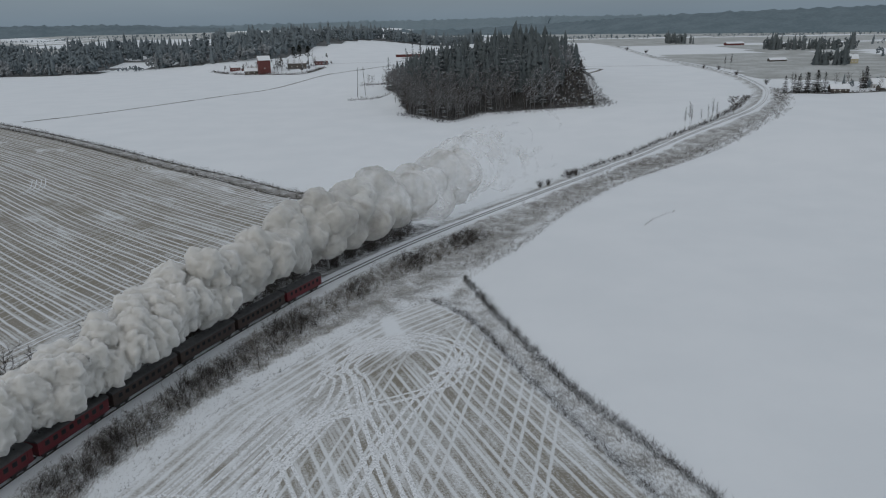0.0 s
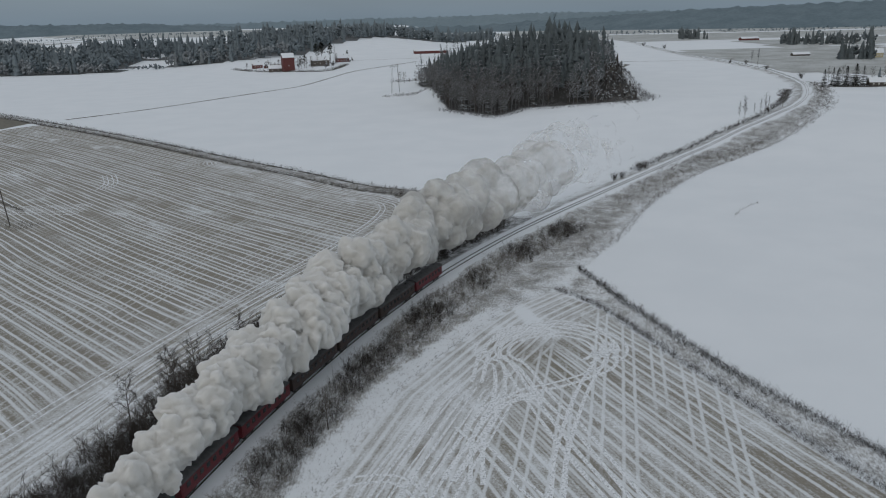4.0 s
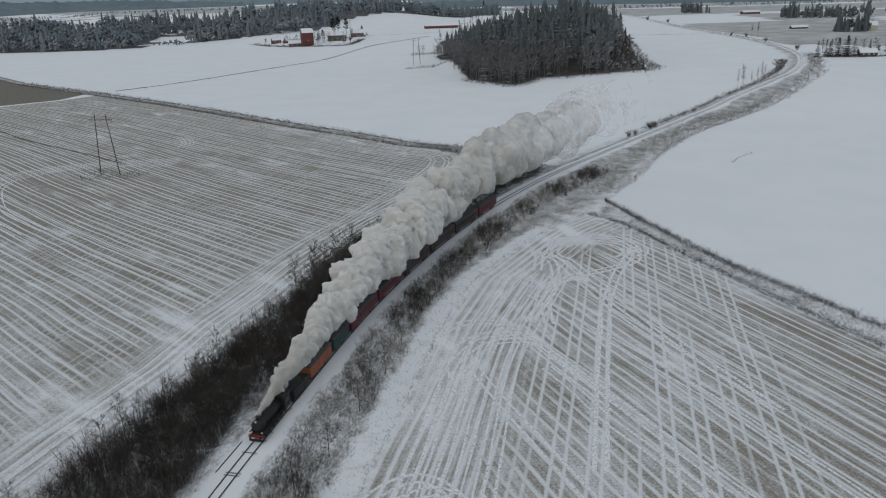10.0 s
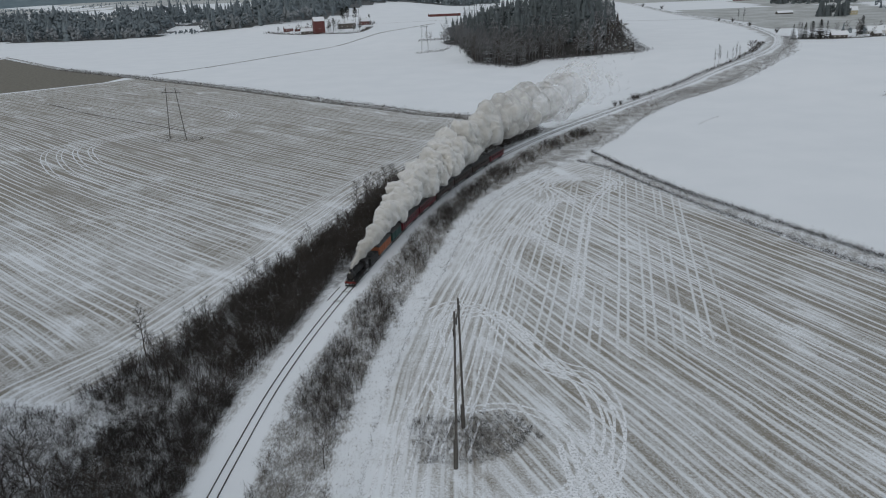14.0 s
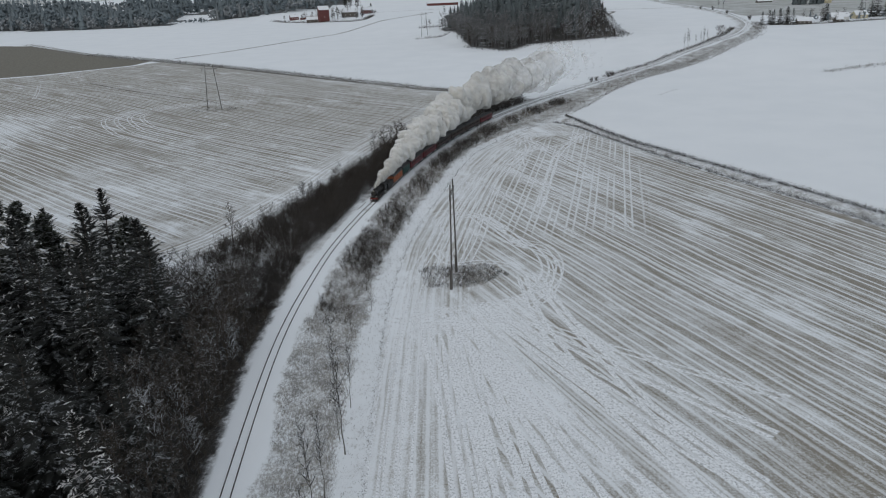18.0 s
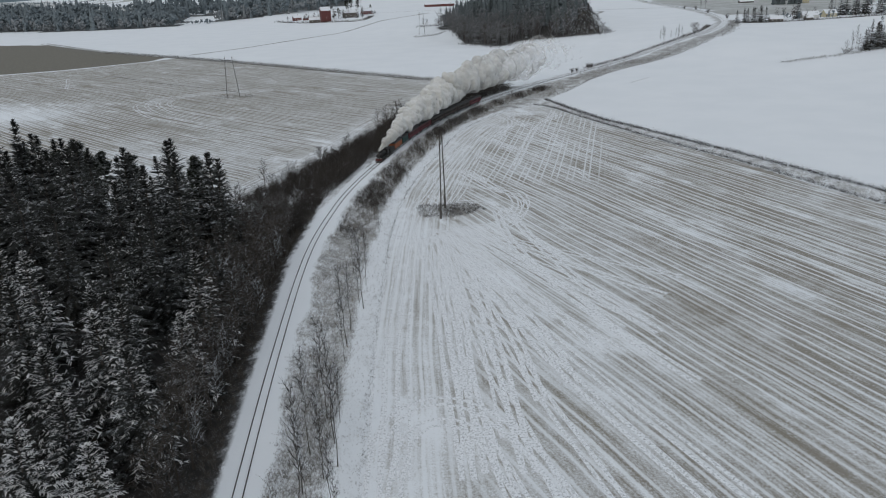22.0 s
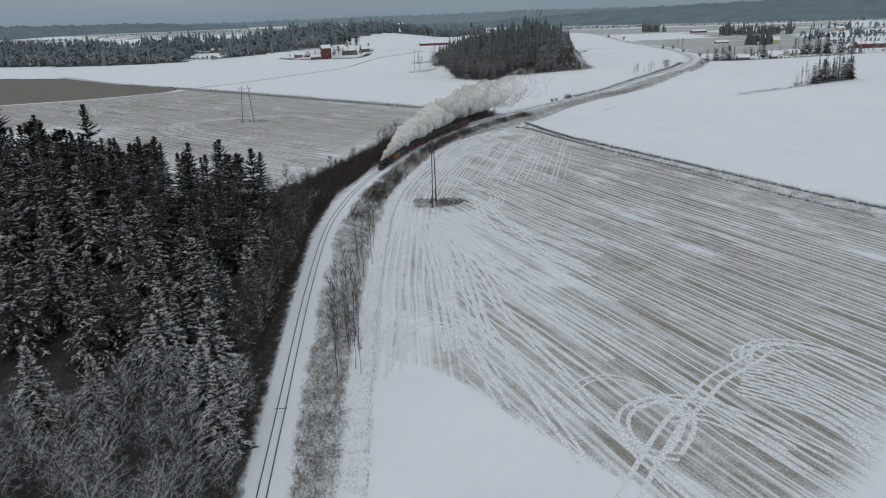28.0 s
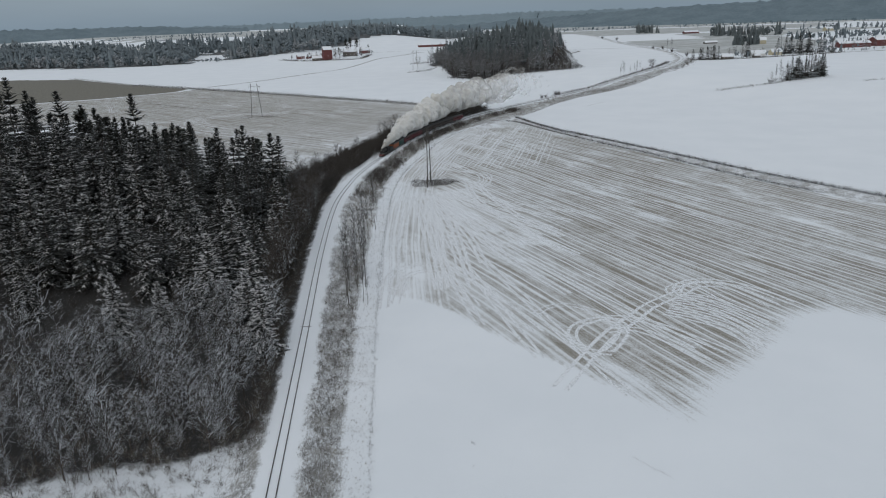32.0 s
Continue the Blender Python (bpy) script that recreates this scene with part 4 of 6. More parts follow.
tree_mass("forest_trees", SPRUCE_FAR, scatter(FAR_WOOD, 95, 5.2, 55), 1.0, 1.6, M_NEEDLE_DARK, "dark spruces deeper in the forest", 55)
for x, y, s in ((-200, -42, 1.6), (-208, -30, 1.5), (-214, -52, 1.6), (-190, -36, 1.4), (-222, -40, 1.6), (-182, -48, 1.35), (-228, -28, 1.55), (-172, -30, 1.35), (-236, -46, 1.6)):
    plant(rng.choice(SPRUCE_DARK), "spruce_tree", x, y, s, "very tall dark spruce at the back of the forest", "tree", "forest beside the railway")
EDGE_SPRUCES = ((-102.6, -189, 0.92), (-108, -180, 0.92), (-110, -168, 1.1), (-130, -177, 0.72), (-122, -163, 1.1), (-140, -179, 0.85))
for x, y, s in EDGE_SPRUCES:
    plant(SPRUCE_LADEN[s > 1], "spruce_tree", x, y, s, "snow-laden spruce at the forest edge beside the track", "tree", "forest beside the railway")
FRONT_ZONE = [(-98.5, -224), (-99, -204), (-103, -165), (-150, -176), (-200, -190), (-300, -180), (-300, -248), (-145, -241), (-127, -234), (-112, -233), (-102, -226)]
spots = [q for q in scatter(FRONT_ZONE, 400, 2.5, 6) if all((q[0] - x) ** 2 + (q[1] + 4 - y) ** 2 > 30 for x, y, s in EDGE_SPRUCES)]
near = [q for q in spots if q[0] > -150][:185]
for x, y in near:
    plant(rng.choice(FROSTY), "bare_tree", x, y, rng.uniform(0.85, 1.4), "leafless tree with frosted grey twigs", "tree", "young trees before the spruces")
tree_mass("young_trees", THIN, [q for q in spots if q not in near], 0.85, 1.35, M_TWIG_WHITE, "stand of young leafless trees with frosted twigs", 6)
SIDE_ZONE = [(-106, -160), (-107, -100), (-108, -50), (-108, -28), (-118, -26), (-134, -30), (-124, -65), (-114, -105), (-112, -150)]
spots = scatter(SIDE_ZONE, 150, 2.5, 7)
for x, y in spots[:85]:
    plant(rng.choice(BARE + FROSTY[:1]), "bare_tree", x, y, rng.uniform(0.75, 1.3), "slender leafless tree with brown-grey twigs", "tree", "bare trees beside the railway")
tree_mass("bare_stand", THIN, spots[85:], 0.75, 1.25, M_TWIG, "stand of slender leafless trees beside the railway", 7)
tree_mass("bare_stand", THIN, scatter(SPRUCE_ZONE, 55, 6.0, 71), 0.6, 1.0, M_TWIG_WHITE, "leafless trees between the spruces", 71)

# trees in the strip left of the line, and on the right bank
STRIP = STRIP_L[::-1] + [(-24, 258), (-6, 248), (-20, 228), (-38, 203), (-52, 178), (-66, 150), (-80, 108), (-93, 57), (-100, 22), (-106, 0)]
for x, y in scatter(STRIP, 62, 5.0, 8):
    plant(rng.choice(BARE), "bare_tree", x, y, rng.uniform(0.3, 0.72), "small leafless tree in a lineside thicket", "tree", "lineside trees")
for x, y, s in ((-79, 118, 1.15), (-83, 122, 1.1), (-80.5, 126, 1.2), (-86, 127, 1.0), (-76, 124, 0.95), (-85, 112, 0.9), (-90, 117, 1.0), (-78, 131, 1.0), (-101, 72, 0.75), (-110, 50, 0.8), (-118, 24, 0.8),
                (-69, 166, 0.7), (-23, 266, 0.75), (-112, 62, 0.6), (-123, 16, 0.7), (-128, 24, 0.9), (-130, -37, 1.1), (-144, -22, 1.0), (-119, 12, 0.8)):
    plant(rng.choice(BARE), "bare_tree", x, y, s, "leafless tree with a wide twiggy crown by the field", "tree", "lineside trees")
for x, y in scatter([(-88.5, -163), (-81, -160), (-80.5, -126), (-88, -124)], 15, 2.2, 9) + scatter([(-89, -124), (-83, -124), (-82, -60), (-89, -60)], 7, 3.0, 10):
    plant(rng.choice(BIRCH), "birch_tree", x, y, rng.uniform(0.6, 1.2), "slim leafless birch with thin upright branches", "tree", "birches on the field-side bank")
for x, y in ((-77, 30), (-78.5, 44), (-80, 8), (-84, -18), (-82, -30), (-70, 66), (-63, 92), (-55, 118), (-40, 148), (-83, 0), (-86, -40), (-74, 52), (-66, 80)):
    plant(rng.choice(BARE), "bare_tree", x, y, rng.uniform(0.35, 0.6), "small leafless tree on the field-side bank", "tree", "small bank trees")

# trees along the far curve
for x, y, s in ((196, 478, 1.05),):
    plant(ROUND[0], "round_tree", x, y, s, "round-crowned leafless tree beside the railway curve", "tree")
for x, y, s in ((151, 431, 0.9), (153, 434, 0.8), (149, 433, 0.75), (161, 440, 0.55), (167, 445, 0.6), (170, 447, 0.75), (174, 450, 0.6), (168, 441, 0.5), (355, 880, 0.9), (349, 866, 1.0), (344, 870, 0.9), (352, 890, 0.8)):
    plant(rng.choice(BIRCH), "birch_tree", x, y, s, "slim leafless birch by the railway curve", "tree", "birches by the curve")


# ---- shrubs and grass: stuff ----
def shrub_proto(seed, stems, twigs, wide, thin=0.013):
    """One leafless bush of height 1 as triangles."""
    rg = np.random.RandomState(seed)
    v = []
    for i in range(stems):
        a, t = rg.rand() * 6.283, (0.15 + 0.75 * rg.rand()) * wide
        b = np.array([0.12 * rg.normal(), 0.12 * rg.normal(), -0.03])
        e = b + np.array([math.cos(a) * t, math.sin(a) * t, 0.55 + 0.45 * rg.rand()])
        s = np.array([-math.sin(a), math.cos(a), 0]) * thin
        v += [b - s, b + s, e]
        for k in range(twigs):
            u = 0.3 + 0.7 * rg.rand()
            p = b + (e - b) * u
            d = (e - b) * 0.35 + rg.normal(size=3) * 0.17
            q = np.cross(d, rg.normal(size=3))
            q *= 0.85 * thin / (np.linalg.norm(q) + 1e-6)
            v += [p - q, p + q, p + d]
    return np.array(v)


def bushes(name, xy, hmin, hmax, protos, material, label, seed, category="shrub", wide=1.0):
    x, y = xy
    if not len(x):
        return None
    rg = np.random.RandomState(seed)
    z = ground_z(x, y)
    pick = rg.randint(len(protos), size=len(x))
    h = hmin + (hmax - hmin) * rg.rand(len(x)) ** 1.6
    a = rg.rand(len(x)) * 6.283
    out = []
    for k, p in enumerate(protos):
        m = pick == k
        c, s = np.cos(a[m])[:, None], np.sin(a[m])[:, None]
        hh = h[m][:, None]
        X = (p[:, 0] * c - p[:, 1] * s) * hh * wide + x[m][:, None]
        Y = (p[:, 0] * s + p[:, 1] * c) * hh * wide + y[m][:, None]
        Z = p[:, 2] * hh + z[m][:, None]
        out.append(np.stack([X, Y, Z], -1).reshape(-1, 3))
    v = np.concatenate(out)
    return tagged(new(name, tri_mesh(name, v, np.arange(len(v)).reshape(-1, 3), material)), label, category, kind="stuff")


THICK = [shrub_proto(i, 12, 7, 0.75, 0.0095) for i in range(5)]
LOW = [shrub_proto(20 + i, 9, 4, 0.9) for i in range(4)]
TUFT = [shrub_proto(40 + i, 7, 0, 0.9, 0.022) for i in range(3)]


def beside(line, offs, spacing, seed, wob=1.0):
    ln = smooth_line(line, spacing)
    rg = np.random.RandomState(seed)
    t = np.gradient(ln, axis=0)
    t /= np.linalg.norm(t, axis=1)[:, None]
    n = np.stack([-t[:, 1], t[:, 0]], 1)
    p = np.concatenate([ln + n * o + rg.normal(size=ln.shape) * wob for o in offs])
    return p[:, 0], p[:, 1]


def clear_of_track(xy, lo):
    x, y = xy
    d, _ = off_line(x, y, LINE[::3])
    k = d > lo
    return x[k], y[k]


def thinned(xy):
    x, y = xy
    k = np.random.RandomState(44).rand(len(x)) < (0.45 + 0.55 * step(y + 6 * np.sin(x * 0.4), 14, 36)) * (1 - 0.6 * step(y, 165, 205))
    return x[k], y[k]


bushes("lineside_thicket", thinned(clear_of_track(many(STRIP, 23000, 1), 4.3)), 1.6, 5.4, THICK, M_SHRUB, "dense dark-brown leafless thicket along the railway", 1)
bushes("forest_undergrowth", many(NEAR_WOOD, 2600, 34), 1.0, 4.2, THICK, M_TWIG, "dark undergrowth with some frost between the spruces", 34)
bushes("forest_undergrowth", clear_of_track(many(SIDE_ZONE + [(-112, -200), (-104, -200)], 1500, 2), 5.0), 0.8, 3.0, THICK, M_SHRUB, "dark leafless undergrowth at the forest edge", 2)
LOW_ZONE = [(-107, -28), (-104, 0), (-108, 30), (-119, 34), (-127, 20), (-138, 4), (-165, 8), (-165, -30)]
bushes("snowy_thicket", clear_of_track(many(LOW_ZONE, 2600, 29), 5.0), 0.7, 2.6, LOW, M_SHRUB, "low dark scrub with snow between", 29)
bushes("snowy_thicket", clear_of_track(many([(-106, -30), (-104, 5), (-124, -2), (-126, -30)], 900, 30), 5.0), 1.0, 3.4, THICK, M_SHRUB, "low dark thicket with snow between", 30)
bushes("forest_undergrowth", clear_of_track(many(FRONT_ZONE + [(-98, -226), (-99, -200)], 2200, 3), 3.5), 1.0, 3.4, THICK, M_SCRUB_GREY, "frosted grey undergrowth below young trees", 3)
bushes("trackside_brush", beside([(-95, -228), (-98, -190), (-101, -150), (-104, -100), (-105.5, -50), (-103, -10)], (1.6, 2.4, 3.2, 4.2, 5.2), 0.9, 35, 0.5), 0.6, 2.0, THICK, M_BUSH_MID, "brown brush along the edge of the track bed", 35)
NEAR_BANK = [(-95.5, -112), (-91.5, -182), (-87.5, -244), (-82, -244), (-84, -168), (-85, -112)]
bushes("bank_grass", many(NEAR_BANK, 7000, 36), 0.3, 0.8, TUFT, M_SCRUB_GREY, "dry brown grass on the railway bank", 36, "grass")
bushes("bank_scrub", many(NEAR_BANK, 800, 37), 0.6, 1.9, LOW, M_BUSH_MID, "thin brown scrub on the railway bank", 37)
BANK_R = FIELD_EDGE[1:] + [(6, 196), (20, 220), (48, 272), (80, 318), (120, 358), (150, 384), (130, 398), (104, 371), (50, 303), (8, 251), (-10, 226), (-29, 196), (-42, 173), (-56, 145), (-69, 106), (-82, 56), (-89, 20), (-94, -8), (-96.5, -50), (-95, -112), (-91, -182), (-87, -244)]
bx, by = many(BANK_R, 30000, 4)
keep = (np.sin(bx * 0.13 + 1.7 * np.sin(by * 0.05)) + np.sin(by * 0.09) + 0.9 * np.random.RandomState(5).rand(len(bx)) > 0.15) & (off_line(bx, by, FIELD_EDGE)[0] > 5.0)
bushes("bank_scrub", clear_of_track((bx[keep], by[keep]), 5.2), 0.6, 2.2, LOW, M_SCRUB_GREY, "low snowy grey-brown scrub on the railway bank", 4)
side_run = [(-96.5, -36), (-93.5, -8), (-88.5, 22), (-81.5, 57), (-68.5, 108), (-55.5, 145), (-41.5, 172), (-28.5, 194), (-9, 222), (10, 248)]
hx, hy = beside(side_run, (-1, -2.5, -4, -5.5, -7.5, -9.5), 0.8, 19, 0.9)
hk = np.sin(hy * 0.13 + hx * 0.21) + np.sin(hy * 0.051 + 1.0) + 2.0 * np.random.RandomState(8).rand(len(hx)) > 1.35 - 0.35 * step(hy, 20, 90) + 0.5 * step(-hy, -20, 30)
hk &= off_line(hx, hy, FIELD_EDGE)[0] > 5.0
bushes("bank_bushes", clear_of_track((hx[hk], hy[hk]), 5.4), 0.9, 3.2, THICK, M_SHRUB, "brown leafless bushes on the railway bank", 5)
bushes("bank_bushes", clear_of_track((hx[~hk & (np.arange(len(hx)) % 2 == 0)], hy[~hk & (np.arange(len(hx)) % 2 == 0)]), 5.4), 0.7, 2.4, THICK, M_SCRUB_GREY, "grey leafless bushes with snow on the railway bank", 51)
gx, gy = many(BANK_R, 150000, 6)
gk = (off_line(gx, gy, FIELD_EDGE)[0] > 5.2) | (np.random.RandomState(9).rand(len(gx)) < 0.12)
gx, gy = gx[gk], gy[gk]
bushes("dry_grass", clear_of_track((gx, gy), 4.6), 0.35, 0.9, TUFT, M_GRASS, "dry straw-coloured grass tufts through the snow", 6, "grass", 0.7)
bushes("edge_weeds", beside(FIELD_EDGE[1:], (0.3,), 0.5, 31, 0.25), 0.25, 0.7, LOW, M_SHRUB, "thin dark line of dead weeds along the field edge", 31)
bushes("edge_tufts", beside(FIELD_EDGE[1:], (1.2, 2.0, 2.8, 3.6, 4.4), 1.1, 33, 0.7), 0.2, 0.6, TUFT, M_SHRUB, "dark dead tufts in the snow beside the field", 33, "grass")
bushes("edge_weeds", beside([(6, 212)] + RIGHT_EDGE[1:7], (-0.3, 0.9), 0.6, 32, 0.5), 0.3, 1.1, LOW, M_BUSH_MID, "dead weeds along the edge of a snowfield", 32)
DITCH = DITCH_L + DITCH_R[::-1]


def patchy(pts, scale, cut):
    """Only the points that lie in uneven patches."""
    keep = np.array([noise.noise(Vector((x * scale, y * scale, 3.7))) + 0.5 * noise.noise(Vector((x * scale * 3, y * scale * 3, 9.1))) > cut for x, y in zip(*pts)])
    return pts[0][keep], pts[1][keep]


bushes("ditch_grass", patchy(many(DITCH[:9] + DITCH[-9:], 9000, 7), 0.11, 0.02), 0.3, 1.0, TUFT, M_GRASS, "dry grass along a snowy ditch", 7, "grass", 0.7)
bushes("ditch_bank_scrub", patchy(beside(DITCH_L[:9], (0.3, 1.0), 0.3, 27, 0.45), 0.35, -0.6), 0.35, 1.4, LOW, M_SHRUB, "dark scrub on the bank of a ditch", 27)
bushes("ditch_bank_scrub", patchy(beside(DITCH_R[:9], (-0.3, -1.1), 0.22, 28, 0.45), 0.35, -0.7), 0.35, 1.6, LOW, M_SHRUB, "dark scrub on the bank of a ditch", 28)
bushes("ditch_scrub", patchy(many(DITCH[:9] + DITCH[-9:], 4500, 8), 0.16, 0.08), 0.4, 1.4, LOW, M_SCRUB_GREY, "low scrub along a snowy ditch", 8)
bushes("hedge_scrub", beside(HEDGE[1:], (-4.8, 4.4), 0.6, 9, 0.8), 0.6, 2.0, LOW, M_SHRUB, "two dark lines of scrub along a field ditch", 9)
bushes("hedge_grass", beside(HEDGE[1:], (-4, 0, 4), 0.9, 10, 1.2), 0.3, 0.8, TUFT, M_GRASS, "dry grass along a field ditch", 10, "grass", 0.8)
bushes("corner_scrub", many([(-60, 314), (-30, 296), (-20, 268), (-33, 262), (-42, 290), (-62, 306)], 420, 11), 0.6, 2.0, LOW, M_SHRUB, "brown scrub at the field corner", 11)
bushes("corner_thicket", many([(-40, 266), (-16, 274), (-8, 258), (-30, 252)], 260, 12), 1.5, 4.2, THICK, M_SHRUB, "dense dark thicket at the field corner", 12)
far_line = [(60, 337), (88, 370), (126, 412), (160, 441), (188, 476), (222, 530), (250, 585)]
bushes("curve_thicket", beside(far_line, (-1.5, 1.0), 1.0, 13, 1.0), 0.8, 2.4, THICK, M_SHRUB, "dark leafless thicket along the railway curve", 13)
bushes("curve_scrub", beside([(70, 322), (115, 366), (160, 402), (205, 452), (246, 520), (285, 600), (300, 640)], (-4, 0, 4), 1.0, 14, 2.0), 0.6, 2.0, LOW, M_SCRUB_GREY, "snowy scrub along the railway curve", 14)
bushes("clump_scrub", beside(CLUMP, (-2, 1), 0.8, 15, 1.2), 0.5, 1.8, LOW, M_SHRUB, "scrub on a bank in a snowfield", 15)
bushes("snowfield_scrub", beside([(312, 271), (325, 277), (345, 279)], (-1, 1), 0.8, 16, 1.0), 0.4, 1.2, LOW, M_SHRUB, "small scrub patch in a snowfield", 16)
bushes("pole_scrub", many([(-71, -5), (-69, -18), (-58, -19), (-47, -12), (-52, -3)], 850, 17), 0.4, 1.2, LOW, M_SHRUB, "brown weeds round the pole feet", 17)
bushes("clearing_scrub", many([(-98, -206), (-112, -220), (-145, -234), (-200, -242), (-190, -264), (-99, -262)], 1500, 19), 0.5, 2.4, THICK, M_BUSH_MID, "brown scrub at the foot of the young trees", 19)
for x, y in scatter([(-104, -214), (-118, -224), (-145, -236), (-190, -244), (-188, -252), (-140, -246), (-104, -228)], 34, 3.2, 20):
    plant(rng.choice(FROSTY), "bare_tree", x, y, rng.uniform(0.35, 0.8), "young leafless tree with frosted twigs in a clearing", "tree", "young trees before the spruces")
bushes("clearing_scrub", many([(-97, -215), (-140, -235), (-200, -245), (-190, -290), (-95, -290)], 1300, 18), 0.4, 1.5, LOW, M_BUSH_MID, "sparse scrub in a snowy clearing", 18)
for x, y, s in ((62, 333, 4.6), (66, 337, 3.5), (46, 315, 3.4), (50, 318, 3.0), (307, 678, 5.5), (322, 782, 5.5), (336, 868, 5.0), (330, 900, 5.0), (376, 1300, 7.0), (376, 1426, 7.5)):
    bushes("round_bush", (np.array([x, x + 0.4, x - 0.5, x + 0.2, x, x - 0.3]), np.array([y, y + 0.4, y - 0.3, y - 0.6, y + 0.7, y])), s * 0.8, s, THICK, M_SHRUB, "dark rounded bush beside the railway", int(x), "shrub", 0.8)

# ---- woods in the middle and far distance ----
spots = scatter(WOODED, 560, 4.8, 21)
rim = [q for q in spots if in_poly(np.array([q[0]]), np.array([q[1]]), WOODED)[0] < 11 and q[1] < 640]
for k, (x, y) in enumerate(rim[:75]):
    if rng.random() < 0.75:
        plant(rng.choice(BARE + FROSTY[:1]), "bare_tree", x, y, rng.uniform(1.1, 1.7), "leafless tree at the edge of a spruce wood", "tree", "trees of the wood")
    else:
        plant(rng.choice(SPRUCE_FAR), "spruce_tree", x, y, rng.uniform(0.7, 1.25), "dark spruce at the edge of a dense wood", "tree", "trees of the wood")
inner = [q for q in spots if q not in rim[:75]]
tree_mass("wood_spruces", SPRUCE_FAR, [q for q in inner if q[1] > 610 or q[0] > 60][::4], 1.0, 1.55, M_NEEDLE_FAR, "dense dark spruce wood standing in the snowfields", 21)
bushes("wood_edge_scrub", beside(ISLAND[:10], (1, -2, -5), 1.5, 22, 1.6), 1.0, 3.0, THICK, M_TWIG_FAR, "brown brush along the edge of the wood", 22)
bushes("wood_tongue_scrub", beside([(-75, 700), (-55, 695), (-30, 688)], (-3, 0, 3), 1.0, 23, 2.0), 0.8, 2.6, LOW, M_SHRUB, "scrub on a bank beside the wood", 23)
bushes("wood_tongue_scrub", beside([(-72, 800), (-50, 792), (-20, 780), (0, 770)], (-3, 0, 3), 1.0, 24, 2.0), 0.8, 3.0, LOW, M_SHRUB, "scrub on a bank beside the wood", 24)
for x, y in scatter([(-66, 790), (-20, 775), (-12, 740), (-45, 760)], 12, 4, 25):
    plant(rng.choice(BARE), "bare_tree", x, y, rng.uniform(0.6, 1.0), "leafless tree beside a spruce wood", "tree", "trees of the wood")


OCTA = np.array([(1, 0, 0), (-1, 0, 0), (0, 1, 0), (0, -1, 0), (0, 0, 1), (0, 0, -1)], float)


def far_wood(name, poly, n, hmin, hmax, material, label, seed, leafless=0.2, tiers=5, crest=None):
    """A far wood: many small ragged conifers and bare crowns in one mesh."""
    x, y = many(poly, n, seed)
    rg = np.random.RandomState(seed)
    v, f = [], []
    z = land(x, y)
    for px, py, pz in zip(x, y, z):
        h = (hmin + (hmax - hmin) * rg.rand() ** 1.3) * (0.85 + 0.3 * math.sin(px * 0.021 + 1.7 * math.sin(py * 0.013)) ** 2)
        if crest:
            h *= 0.72 + 0.42 * math.exp(-((px - crest[0]) / crest[1]) ** 2)
        if rg.rand() < leafless:
            h *= 0.8
            r = h * rg.uniform(0.2, 0.3)
            for k in range(11):
                a, e, q = rg.rand() * 6.283, rg.uniform(-1, 1), rg.rand() ** 0.4
                c = np.array([px + r * q * math.cos(a) * math.sqrt(1 - e * e), py + r * q * math.sin(a) * math.sqrt(1 - e * e), pz + h * (0.55 + 0.36 * e * q)])
                s = r * rg.uniform(0.28, 0.5) * np.array([1, 1, 1.15])
                o = len(v)
                v += [c + s * u + rg.normal(size=3) * s * 0.2 for u in OCTA]
                f += [(o + i0, o + i1, o + i2) for i0, i1, i2 in ((0, 2, 4), (2, 1, 4), (1, 3, 4), (3, 0, 4), (2, 0, 5), (1, 2, 5), (3, 1, 5), (0, 3, 5))]
            continue
        w = h * rg.uniform(0.13, 0.24)
        for tier in range(tiers):
            lo = (tier + 0.3 * rg.rand()) / tiers * 0.86 + 0.03
            hi = min(1.0, lo + 1.9 / tiers)
            o, n7 = len(v), 8
            a0, wide = rg.rand() * 6.283, w * (1.02 - 0.97 * lo) ** 0.8
            for k in range(n7):
                a = a0 + 6.283 * k / n7 + rg.rand() * 0.4
                r = wide * (rg.uniform(0.85, 1.3) if k % 2 else rg.uniform(0.4, 0.7))
                v.append((px + r * math.cos(a), py + r * math.sin(a), pz + h * (lo + rg.uniform(-0.05, 0.03))))
            v.append((px + 0.06 * w * rg.normal(), py + 0.06 * w * rg.normal(), pz + h * hi))
            f += [(o + k, o + (k + 1) % n7, o + n7) for k in range(n7)]
    return tagged(new(name, mesh_of(name, v, f, material, True)), label, "forest", kind="stuff")


# pale blue of distant haze is mixed into these base colours, besides frost
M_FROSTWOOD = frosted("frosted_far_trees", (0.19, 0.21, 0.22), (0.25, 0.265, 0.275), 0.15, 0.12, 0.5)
M_FARWOOD = frosted("hazed_mixed_wood", (0.132, 0.164, 0.182), (0.182, 0.216, 0.233), 0.08, 0.1, 0.7)
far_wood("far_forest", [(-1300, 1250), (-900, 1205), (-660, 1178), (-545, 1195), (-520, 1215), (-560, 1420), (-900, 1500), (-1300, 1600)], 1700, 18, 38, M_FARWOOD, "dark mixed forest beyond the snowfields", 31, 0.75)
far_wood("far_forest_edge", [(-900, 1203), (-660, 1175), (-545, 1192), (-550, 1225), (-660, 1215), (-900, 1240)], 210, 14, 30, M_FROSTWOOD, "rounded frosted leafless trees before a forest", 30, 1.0)
